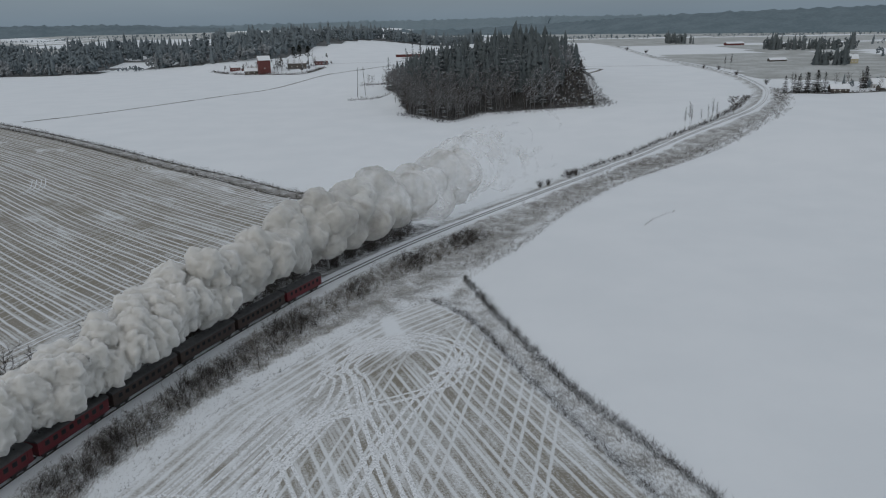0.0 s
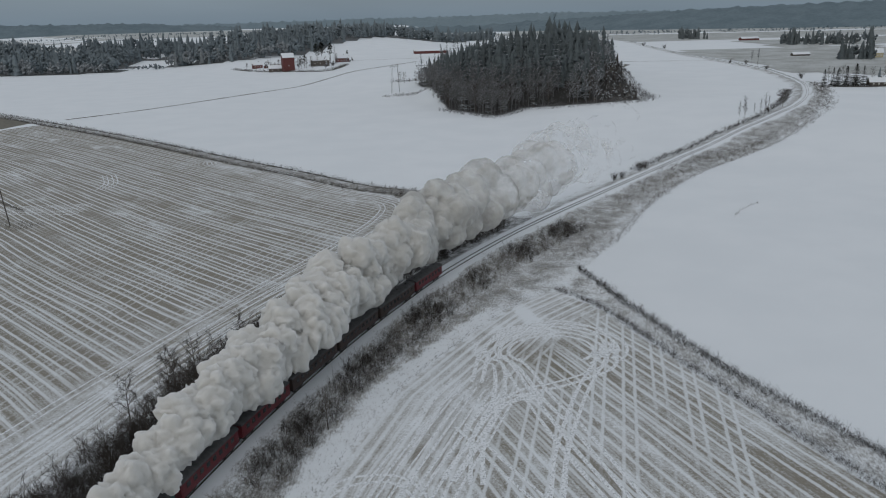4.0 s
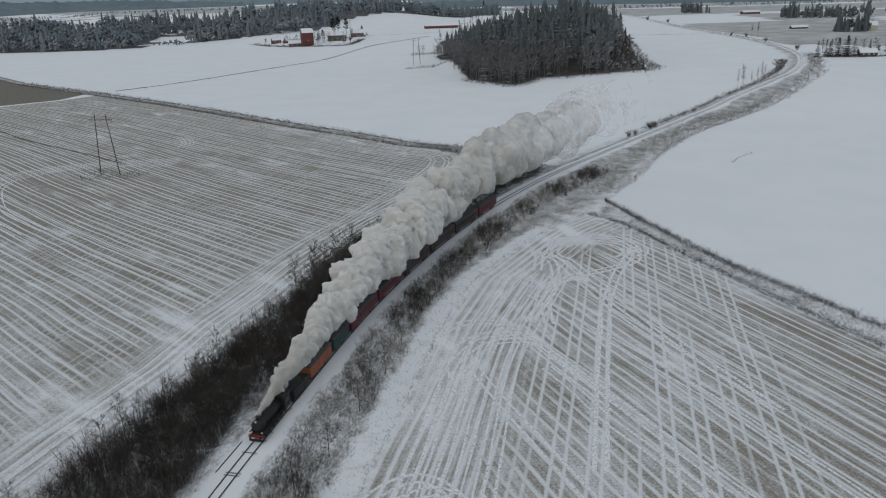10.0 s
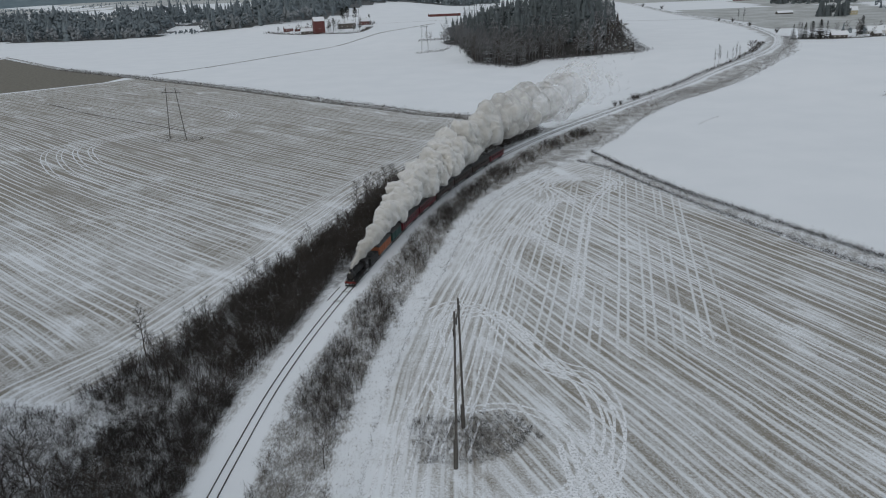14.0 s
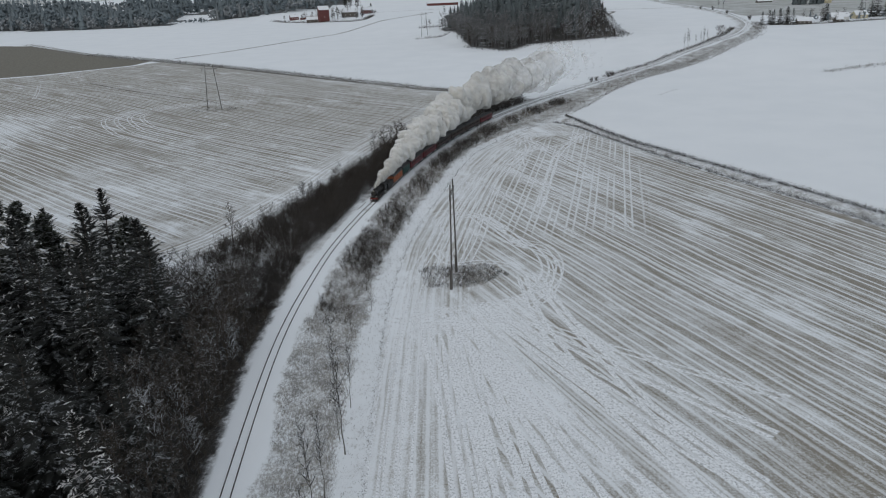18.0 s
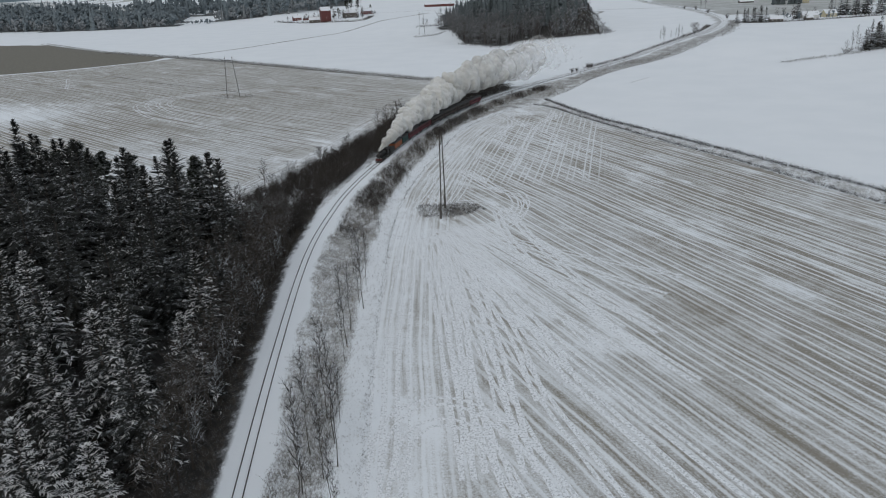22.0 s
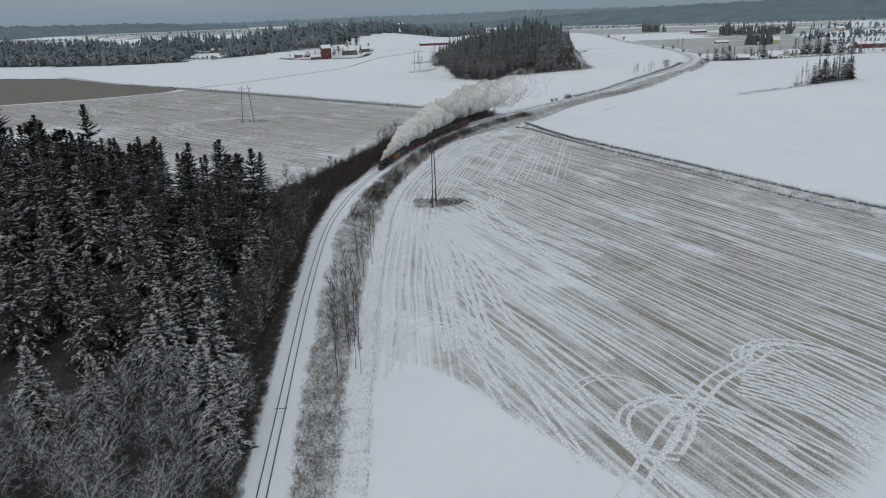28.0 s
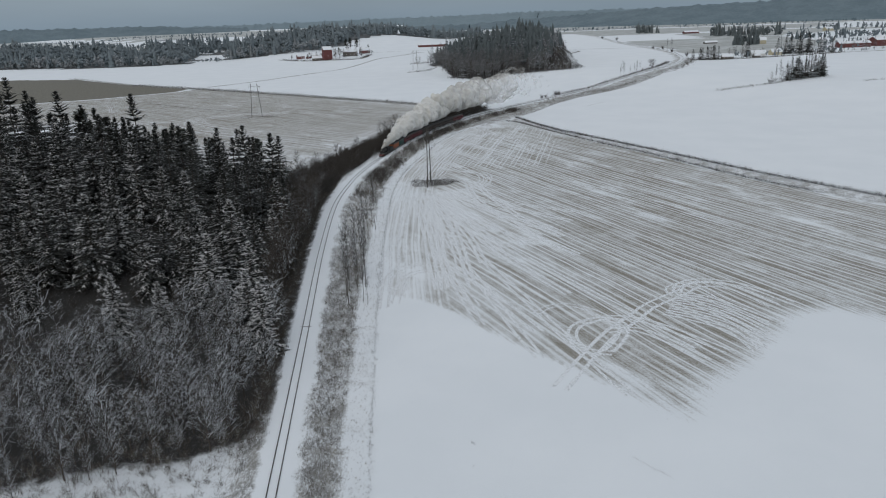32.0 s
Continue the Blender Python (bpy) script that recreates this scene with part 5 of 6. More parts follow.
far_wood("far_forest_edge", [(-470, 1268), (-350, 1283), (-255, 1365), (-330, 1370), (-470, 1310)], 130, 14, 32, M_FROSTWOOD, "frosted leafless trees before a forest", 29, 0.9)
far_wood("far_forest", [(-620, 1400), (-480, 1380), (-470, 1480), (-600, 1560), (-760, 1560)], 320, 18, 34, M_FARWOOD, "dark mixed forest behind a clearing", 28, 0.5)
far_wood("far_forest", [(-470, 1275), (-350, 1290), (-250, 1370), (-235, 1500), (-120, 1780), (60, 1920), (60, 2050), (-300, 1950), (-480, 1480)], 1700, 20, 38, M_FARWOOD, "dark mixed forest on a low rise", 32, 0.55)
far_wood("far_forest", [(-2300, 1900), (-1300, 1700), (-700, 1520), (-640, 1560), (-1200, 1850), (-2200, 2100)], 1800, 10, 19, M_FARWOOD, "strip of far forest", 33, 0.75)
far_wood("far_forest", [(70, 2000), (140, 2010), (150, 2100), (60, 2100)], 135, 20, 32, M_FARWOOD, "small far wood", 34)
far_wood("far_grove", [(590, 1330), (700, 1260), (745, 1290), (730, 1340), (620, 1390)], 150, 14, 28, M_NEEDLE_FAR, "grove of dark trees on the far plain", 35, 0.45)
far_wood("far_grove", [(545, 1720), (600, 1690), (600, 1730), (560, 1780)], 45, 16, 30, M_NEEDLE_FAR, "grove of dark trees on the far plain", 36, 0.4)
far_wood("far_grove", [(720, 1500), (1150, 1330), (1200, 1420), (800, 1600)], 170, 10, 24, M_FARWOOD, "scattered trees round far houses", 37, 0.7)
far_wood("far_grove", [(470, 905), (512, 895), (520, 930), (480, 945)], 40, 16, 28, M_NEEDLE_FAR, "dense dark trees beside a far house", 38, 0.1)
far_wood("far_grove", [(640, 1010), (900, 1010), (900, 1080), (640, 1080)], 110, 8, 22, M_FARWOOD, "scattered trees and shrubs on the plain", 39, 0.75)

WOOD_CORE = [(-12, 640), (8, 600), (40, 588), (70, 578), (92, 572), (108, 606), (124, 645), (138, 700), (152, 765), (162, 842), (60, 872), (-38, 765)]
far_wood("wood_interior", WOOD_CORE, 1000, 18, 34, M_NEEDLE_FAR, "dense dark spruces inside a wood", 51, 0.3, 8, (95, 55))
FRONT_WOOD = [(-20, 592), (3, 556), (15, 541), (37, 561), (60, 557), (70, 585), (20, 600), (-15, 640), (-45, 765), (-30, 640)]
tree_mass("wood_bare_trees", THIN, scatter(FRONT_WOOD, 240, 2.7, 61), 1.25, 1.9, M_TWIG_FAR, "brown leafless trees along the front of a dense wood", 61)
FLANK = [(66, 556), (92, 552), (108, 600), (121, 640), (138, 700), (152, 760), (140, 770), (112, 690), (90, 610)]
tree_mass("wood_frosted_trees", THIN, scatter(FLANK, 120, 4.2, 62), 1.2, 1.95, M_TWIG_PALE, "pale frosted leafless trees on the flank of a wood", 62)
TONGUE = [(88, 553), (99, 549), (124, 547), (131, 590), (135, 640), (146, 735), (118, 645)]
far_wood("wood_edge_trees", TONGUE, 260, 4, 13, M_TWIG_WHITE, "frosted young trees and brush at the edge of a wood", 52, 0.85)
bushes("wood_edge_scrub", many(TONGUE, 900, 53), 1.0, 3.2, THICK, M_SCRUB_GREY, "snowy brush at the edge of a wood", 53)
far_wood("far_grove", [(-330, 1150), (-235, 1045), (-150, 1000), (-150, 1180), (-230, 1180)], 60, 5, 13, M_TWIG_WHITE, "frosted garden trees round a farm", 54, 1.0)
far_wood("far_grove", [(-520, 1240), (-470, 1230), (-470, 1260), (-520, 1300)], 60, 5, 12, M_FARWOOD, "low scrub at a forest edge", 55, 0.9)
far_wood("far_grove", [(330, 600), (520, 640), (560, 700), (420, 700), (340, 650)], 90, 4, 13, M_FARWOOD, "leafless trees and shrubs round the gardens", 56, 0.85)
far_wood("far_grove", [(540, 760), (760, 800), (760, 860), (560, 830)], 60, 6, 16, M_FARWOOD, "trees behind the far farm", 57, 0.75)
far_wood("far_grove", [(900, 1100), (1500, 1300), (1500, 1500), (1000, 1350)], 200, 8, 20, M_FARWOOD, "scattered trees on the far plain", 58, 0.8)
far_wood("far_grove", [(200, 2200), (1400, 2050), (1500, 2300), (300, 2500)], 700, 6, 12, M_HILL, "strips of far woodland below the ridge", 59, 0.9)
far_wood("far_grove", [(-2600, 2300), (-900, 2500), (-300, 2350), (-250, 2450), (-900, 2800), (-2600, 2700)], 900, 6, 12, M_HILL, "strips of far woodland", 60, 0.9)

# gardens beside the far side of the field
for x, y, s in ((287, 600, 0.62), (297, 600, 0.6), (301, 604, 0.66), (305, 600, 0.72), (309, 606, 0.68), (313, 602, 0.78), (317, 607, 0.74), (321, 603, 0.7), (299, 609, 0.64), (430, 650, 1.0), (440, 655, 1.1), (448, 648, 1.2),
                (455, 660, 1.0), (463, 652, 1.1), (470, 668, 1.2), (480, 655, 0.9), (488, 662, 1.15), (497, 655, 0.9), (368, 628, 0.8), (374, 636, 0.75), (425, 662, 0.9)):
    plant(rng.choice(SPRUCE_DARK), "spruce_tree", x, y, s * 1.15, "dark garden spruce beside a far house", "tree", "garden trees")
for x, y, s in ((312, 640, 1.0), (345, 612, 1.1), (352, 606, 1.2), (358, 615, 1.1), (330, 650, 1.0), (366, 602, 0.9), (395, 640, 0.9), (505, 640, 1.0), (350, 640, 0.9), (410, 634, 0.8)):
    plant(rng.choice(BARE), "bare_tree", x, y, s, "leafless garden tree beside a far house", "tree", "garden trees")
bushes("garden_hedge", beside([(290, 598), (330, 590), (420, 610), (500, 634)], (-1, 1), 0.9, 41, 0.8), 0.8, 2.6, THICK, M_SHRUB, "dark garden hedge along the snowfield", 41)

for x, y in scatter([(424, 646), (500, 650), (505, 672), (430, 672)], 16, 4.0, 44):
    plant(rng.choice(SPRUCE_FAR), "spruce_tree", x, y, rng.uniform(0.8, 1.3), "dark garden spruce beside a far house", "tree", "garden trees")
for x, y in scatter([(520, 640), (640, 690), (660, 720), (530, 680)], 14, 7.0, 45):
    plant(rng.choice(SPRUCE_FAR + BARE), "farm_tree", x, y, rng.uniform(0.7, 1.1), "dark tree beside the far red farm", "tree", "farm trees")
# clump of trees in the right-hand snowfield
for x, y in scatter([(262, 306), (312, 330), (314, 338), (266, 313)], 22, 2.6, 46):
    plant(rng.choice(SPRUCE_DARK), "spruce_tree", x, y, rng.uniform(0.35, 1.05), "dark spruce in a clump standing in a snowfield", "tree", "clump in the snowfield")
for x, y, s in ((263, 306, 0.9), (268, 309, 1.1), (273, 308, 1.2), (279, 313, 0.9), (284, 315, 1.0), (290, 317, 1.3), (295, 321, 1.25), (301, 325, 1.0), (306, 328, 0.9), (276, 311, 1.15), (282, 312, 1.1), (287, 318, 1.2), (298, 322, 1.15), (292, 321, 1.1)):
    plant(rng.choice(SPRUCE_FAR if s > 1.05 else BIRCH), "spruce_tree" if s > 1.05 else "birch_tree", x, y, s, "tree in a clump standing in a snowfield", "tree", "clump in the snowfield")
for x, y in scatter([(246, 302), (312, 332), (314, 340), (250, 312)], 16, 3.0, 42):
    plant(rng.choice(BIRCH + BARE[:1]), "birch_tree", x, y, rng.uniform(0.6, 1.0), "leafless birch in a clump in a snowfield", "tree", "clump in the snowfield")
bushes("clump_thicket", many([(244, 300), (312, 331), (316, 342), (250, 312)], 420, 43), 1.0, 4.0, THICK, M_SHRUB, "dark undergrowth below a clump of trees", 43)


# ---- small things along the line ----
fallen = empty("fallen_tree", pose(-111.1, -95.0, top_at(-111.1, -95.0)), "fallen pale trunk lying in the forest edge", "dead tree")
bm = fresh()
rod(bm, (0, 0, 0.3), (3.5, 13.8, 1.6), 0.16, 0.07, 8)
part("trunk", bm, M_BIRCH, fallen)
for k, (dx, dy, dz) in enumerate(((1.2, -0.4, 0.5), (-0.9, 0.6, 0.6), (0.8, 0.9, 0.4))):
    bm = fresh()
    u = 0.5 + 0.17 * k
    rod(bm, (3.5 * u, 13.8 * u, 0.3 + 1.3 * u), (3.5 * u + dx, 13.8 * u + dy, 0.3 + 1.3 * u + dz), 0.05, 0.02, 5)
    part("branch", bm, M_BIRCH, fallen)
spare = empty("spare_rail", pose(-91.6, 47.5, top_at(-91.6, 47.5) + 0.02, 0, 0, 75.0), "dark spare rail lying in the snow beside the track", "rail")
bm = fresh()
box(bm, 0, 8.6, -0.035, 0.035, 0.10, 0.16, 0.01)
part("rail_head", bm, M_RAIL, spare)
bm = fresh()
box(bm, 0, 8.6, -0.012, 0.012, 0.02, 0.10)
part("web", bm, M_RAIL, spare)
bm = fresh()
box(bm, 0, 8.6, -0.07, 0.07, 0.0, 0.02)
part("foot", bm, M_RAIL, spare)
bushes("snowfield_stalks", beside([(-31, -237), (-29, -239.5), (-26, -243)], (0,), 0.35, 93, 0.15), 0.15, 0.4, LOW, M_SHRUB, "short dead stalks in clean snow", 93)
bushes("snowfield_stalks", (np.array([-58.1, -58.4, -57.8, -58.7]), np.array([-229.8, -229.5, -230.1, -237.0])), 0.3, 0.6, LOW, M_SHRUB, "small dead tuft in clean snow", 94)
sx, sy = many([(-70, -180), (-40, -215), (-10, -225), (40, -205), (60, -250), (-70, -270)], 260, 95)
bushes("snowfield_stalks", (sx, sy), 0.06, 0.2, TUFT, M_SHRUB, "scattered stubble tips in clean snow", 95, "grass")

# ---- buildings ----
def house(name, x, y, yaw, w, d, h, roof_h, wall, label, windows=3, chimney=True, category="house", door=True):
    """A gabled wooden building: walls, snowy roof with eaves, windows with frames, door, chimney."""
    ob = empty(name, pose(x, y, float(land(x, y)), 0, 0, yaw), label, category)
    bm = fresh()
    box(bm, -w / 2, w / 2, -d / 2, d / 2, -0.6, h)
    a = [bm.verts.new(p) for p in ((-w / 2, -d / 2, h), (-w / 2, d / 2, h), (-w / 2, 0, h + roof_h - 0.15), (w / 2, -d / 2, h), (w / 2, d / 2, h), (w / 2, 0, h + roof_h - 0.15))]
    bm.faces.new((a[0], a[2], a[1]))
    bm.faces.new((a[3], a[4], a[5]))
    part("wall", bm, wall, ob)
    sl = math.atan2(roof_h, d / 2)
    for sgn in (-1, 1):
        bm = fresh()
        L = math.hypot(d / 2 + 0.5, roof_h * (d / 2 + 0.5) / (d / 2))
        box(bm, -w / 2 - 0.5, w / 2 + 0.5, -L / 2, L / 2, -0.1, 0.22, 0.05)
        m = Matrix.Translation((0, sgn * (d / 4 + 0.25), h + roof_h / 2 - 0.1)) @ Matrix.Rotation(-sgn * sl, 4, "X")
        bmesh.ops.transform(bm, matrix=m, verts=bm.verts)
        part("roof", bm, M_SNOW, ob, "snow-covered roof slope")
    for sgn in (-1, 1):
        for i in range(windows):
            wx = -w / 2 + w * (i + 0.7) / (windows + 0.4)
            bm = fresh()
            box(bm, wx - 0.6, wx + 0.6, sgn * d / 2 - 0.05, sgn * d / 2 + 0.06, h * 0.36, h * 0.36 + 1.3)
            win = part("window", bm, M_WHITE, ob)
            bm = fresh()
            box(bm, wx - 0.47, wx + 0.47, sgn * d / 2 - 0.02, sgn * d / 2 + 0.075, h * 0.36 + 0.12, h * 0.36 + 1.18)
            part("pane", bm, M_GLASS, win)
    if door:
        bm = fresh()
        box(bm, -w / 2 + 0.6, -w / 2 + 1.7, -d / 2 - 0.07, -d / 2 + 0.05, -0.1, 2.0)
        part("door", bm, M_GREYWALL, ob)
    if chimney:
        bm = fresh()
        box(bm, w * 0.12, w * 0.12 + 0.8, -0.4, 0.4, h + roof_h - 0.9, h + roof_h + 0.9)
        part("chimney", bm, M_GREYWALL, ob)
    return ob


def hall(x, y, yaw, w, d, h, label):
    return house("barn", x, y, yaw, w, d, h, d * 0.22, M_FALU, label, 0, False, "barn")


# farm on the left
house("barn", -226, 1040, 20, 16, 13, 18, 5.5, M_FALU, "tall red wooden barn with a snowy roof", 1, False, "barn")
house("farmhouse", -246, 1050, 10, 18, 9, 4.5, 4, M_GREYWALL, "low grey outbuilding with a snowy roof", 2, False, "outbuilding")
house("farmhouse", -288, 1128, 25, 14, 9, 5, 4, M_FALU, "red farm cottage with a snowy roof", 3)
house("shed", -270, 1115, -15, 9, 7, 3.5, 3, M_FALU, "small red shed with a snowy roof", 1, False, "shed")
house("barn", -188, 1082, 12, 26, 13, 8, 5, M_GREYWALL, "broad dark barn with a snowy roof", 3, False, "barn")
house("farmhouse", -166, 1172, 12, 20, 11, 6, 5, M_FALU, "red farmhouse with a snowy roof", 4)
house("shed", -260, 1130, 8, 30, 8, 3.5, 3, M_WHITE, "long pale outbuilding with a snowy roof", 4, False, "outbuilding")
house("long_barn", -27, 1368, 6, 62, 14, 5, 3, M_FALU, "long low red barn beyond the snowfield", 0, False, "barn")
for x, y, s in ((-206, 1060, 0.9), (-196, 1110, 1.5), (-190, 1118, 1.6), (-178, 1125, 1.5), (-172, 1130, 1.4), (-160, 1195, 0.8), (-230, 1075, 1.3), (-228, 1090, 1.1)):
    plant(rng.choice(SPRUCE_FAR + PINE), "spruce_tree", x, y, s, "dark tree in the farm yard", "tree", "farm trees")
for x, y, s in ((-209, 1045, 1.1), (-203, 1052, 1.2), (-214, 1062, 1.0), (-198, 1068, 1.1), (-262, 1075, 1.0), (-216, 1085, 1.2)):
    plant(rng.choice(BARE), "bare_tree", x, y, s, "leafless tree in the farm yard", "tree", "farm trees")

for x, y in scatter([(-300, 1120), (-250, 1062), (-180, 1010), (-160, 1020), (-165, 1150), (-250, 1160)], 26, 7.0, 47):
    plant(rng.choice(SPRUCE_FAR + BARE), "farm_tree", x, y, rng.uniform(0.6, 1.25), "dark tree beside the snowy farm buildings", "tree", "farm trees")
bushes("farm_bank_scrub", beside([(-329, 1150), (-280, 1080), (-232, 1036), (-190, 1000), (-160, 990), (-151, 1090)], (-3, 0, 3), 1.6, 48, 1.5), 1.0, 3.0, LOW, M_SHRUB, "dark scrub on the bank round the farm", 48)
# houses and farm on the right
house("cottage", 331, 600, -12, 14, 8, 3.2, 3.2, M_GREYWALL, "small brown cottage with a snowy roof", 3)
house("house", 384, 630, -8, 18, 10, 3.6, 4, M_WHITE, "pale house with a snowy roof", 4)
house("house", 412, 640, 10, 15, 9, 4, 4, M_CREAM, "cream house with a snowy roof", 3)
house("house", 530, 940, -15, 16, 12, 6, 5, M_CREAM, "yellow two-storey house with a snowy roof", 4)
house("house", 372, 608, 5, 8, 6, 2.6, 2.4, M_GREYWALL, "small shed with a snowy roof", 1, False, "shed")
hall(575, 740, -6, 44, 14, 6, "long red barn with a snowy roof")
hall(625, 752, 4, 30, 20, 9, "broad red barn with a snowy roof")
hall(668, 735, 4, 40, 16, 8, "dark red hall with a snowy roof")
hall(620, 700, 8, 26, 10, 4, "low red machine shed with snow")
house("house", 700, 1420, 0, 22, 10, 4, 4, M_FALU, "red farmstead on the far plain", 3)
house("house", 640, 1575, 10, 40, 12, 4, 3, M_FALU, "long low red barn on the far plain", 0, False, "barn")
house("house", 900, 1400, 20, 22, 11, 5, 4, M_CREAM, "far pale house with a snowy roof", 4)
house("house", 470, 1010, 5, 24, 7, 2.5, 2.5, M_GREYWALL, "low shed on the plain under snow", 0, False, "shed")
for x, y in ((650, 765), (656, 770)):
    silo = empty("silo", pose(x, y, float(land(x, y))), "grey-green farm silo with a domed cap", "silo", "farm silos")
    bm = fresh()
    rod(bm, (0, 0, -0.5), (0, 0, 17), 3.0, sides=18)
    part("shell", bm, M_SILO, silo, "", True)
    bm = fresh()
    rod(bm, (0, 0, 17), (0, 0, 18.6), 3.05, 0.8, sides=18)
    part("cap", bm, M_SNOW, silo)


# ---- power line poles ----
def portal(x, y, yaw, h, base, top, arm, label, sleeves=False):
    """A two-legged wooden portal pole: legs, crossarm, brace, insulators."""
    ob = empty("power_pole", pose(x, y, float(land(x, y)), 0, 0, yaw), label, "power pole", "power line poles")
    for s in (-1, 1):
        bm = fresh()
        rod(bm, (s * base / 2, 0, -0.4), (s * top / 2, 0, h), 0.24, 0.17, 10)
        leg = part("leg", bm, M_POLE, ob)
        if sleeves:
            bm = fresh()
            u = 0.19
            rod(bm, (s * base / 2, 0.16, -0.3), (s * (base / 2 * (1 - u) + top / 2 * u), 0.16, h * u), 0.36, 0.33, 10)
            part("footing", bm, M_POLE, leg)
    bm = fresh()
    box(bm, -arm / 2, arm / 2, -0.12, 0.12, h * 0.91, h * 0.91 + 0.25, 0.02)
    part("crossarm", bm, M_POLE, ob)
    for s in (-1, 1):
        bm = fresh()
        rod(bm, (s * top / 2, 0, h * 0.985), (s * arm / 2 * 0.9, 0, h * 0.915), 0.06, sides=6)
        part("brace", bm, M_POLE, ob)
    for s in (-1, 0, 1):
        bm = fresh()
        for k in range(5):
            rod(bm, (s * arm * 0.46, 0, h * 0.905 - 0.18 * k - 0.14), (s * arm * 0.46, 0, h * 0.905 - 0.18 * k - 0.04), 0.13, 0.09, 8)
        rod(bm, (s * arm * 0.46, 0, h * 0.905 - 1.1), (s * arm * 0.46, 0, h * 0.905), 0.03, sides=6)
        part("insulator", bm, M_IRON, ob)
    return ob


portal(-198.5, 270.3, -8, 27.0, 9.2, 5.0, 10.5, "tall dark two-legged wooden power pole in a stubble field")
portal(-61.5, -13.8, 81, 26.5, 11.5, 5.0, 9.0, "tall dark two-legged power pole on a weedy patch", True)
portal(-66, 722, 35, 27.0, 9.0, 5.5, 10.5, "tall dark two-legged power pole beside the wood")

bushes("pole_scrub", many([(-214, 262), (-186, 260), (-180, 272), (-208, 280)], 260, 91), 0.4, 1.3, LOW, M_SHRUB, "brown weeds round the pole feet", 91)
bushes("snowfield_scrub", beside(STREAK, (0,), 0.6, 92, 0.3), 0.3, 0.8, LOW, M_SHRUB, "thin line of dead stalks in a snowfield", 92)

# ---- train ----
FRONT = arc_of(-87, 55)


def vehicle(name, s_front, length, label, category="railway car"):
    """An empty on the rails; its x axis points to the rear of the train."""
    xa, ya, _, za = on_track(s_front + length * 0.15)
    xb, yb, _, zb = on_track(s_front + length * 0.85)
    a = math.atan2(yb - ya, xb - xa)
    return empty(name, pose((xa + xb) / 2, (ya + yb) / 2, (za + zb) / 2 + 0.19, 0, 0, math.degrees(a)), label, category, "train")


def wheelset(parent, x, r, spokes=False):
    bm = fresh()
    for s in (-1, 1):
        rod(bm, (x, s * 0.70, r), (x, s * 0.84, r), r, sides=20)
        rod(bm, (x, s * 0.66, r), (x, s * 0.71, r), r + 0.03, sides=20)
    rod(bm, (x, -0.75, r), (x, 0.75, r), 0.08, sides=8)
    w = part("wheel", bm, M_IRON, parent)
    if spokes:
        bm = fresh()
        for s in (-1, 1):
            rod(bm, (x, s * 0.83, r), (x, s * 0.9, r), r * 0.28, sides=12)
        part("hub", bm, M_REDTRIM, w)


def buffers(parent, x, sgn):
    for s in (-1, 1):
        bm = fresh()
        rod(bm, (x, s * 0.9, 1.05), (x + sgn * 0.45, s * 0.9, 1.05), 0.09, sides=10)
        rod(bm, (x + sgn * 0.42, s * 0.9, 1.05), (x + sgn * 0.5, s * 0.9, 1.05), 0.24, sides=14)
        part("buffer", bm, M_IRON, parent)


loco = vehicle("steam_locomotive", FRONT, 12.2, "black steam locomotive with red buffer beam under smoke", "locomotive")
bm = fresh()
rod(bm, (-3.9, 0, 2.75), (2.6, 0, 2.75), 0.88, 0.95, 22)
part("boiler", bm, M_LOCO, loco, "", True)
bm = fresh()
rod(bm, (-5.5, 0, 2.75), (-3.85, 0, 2.75), 0.97, sides=22)
smokebox = part("smokebox", bm, M_LOCO, loco, "", True)
bm = fresh()
rod(bm, (-5.62, 0, 2.75), (-5.48, 0, 2.75), 0.7, 0.8, 20)
rod(bm, (-5.7, 0, 2.75), (-5.6, 0, 2.75), 0.1, sides=8)
part("door", bm, M_IRON, smokebox)
bm = fresh()
rod(bm, (-4.75, 0, 3.6), (-4.75, 0, 4.25), 0.3, 0.34, 16)
rod(bm, (-4.75, 0, 4.2), (-4.75, 0, 4.34), 0.42, 0.4, 16)
part("chimney", bm, M_LOCO, loco)
for x in (-2.6, -0.4):
    bm = fresh()
    rod(bm, (x, 0, 3.5), (x, 0, 4.0), 0.42, 0.38, 16)
    bmesh.ops.create_uvsphere(bm, u_segments=14, v_segments=7, radius=0.38, matrix=Matrix.Translation((x, 0, 4.0)) @ Matrix.Diagonal((1, 1, 0.6, 1)))
    part("dome", bm, M_LOCO, loco, "", True)
bm = fresh()
box(bm, 2.5, 4.9, -1.5, 1.5, 1.4, 3.75, 0.04)
cab = part("cab", bm, M_LOCO, loco)
bm = fresh()
box(bm, 2.3, 5.2, -1.6, 1.6, 3.75, 3.87, 0.03)
bmesh.ops.create_cone(bm, cap_ends=True, segments=18, radius1=1.6, radius2=1.6, depth=2.9, matrix=Matrix.Translation((3.75, 0, 3.72)) @ Matrix.Rotation(radians(90), 4, "Y") @ Matrix.Diagonal((0.3, 1, 1, 1)))
part("roof", bm, M_LOCO, cab)
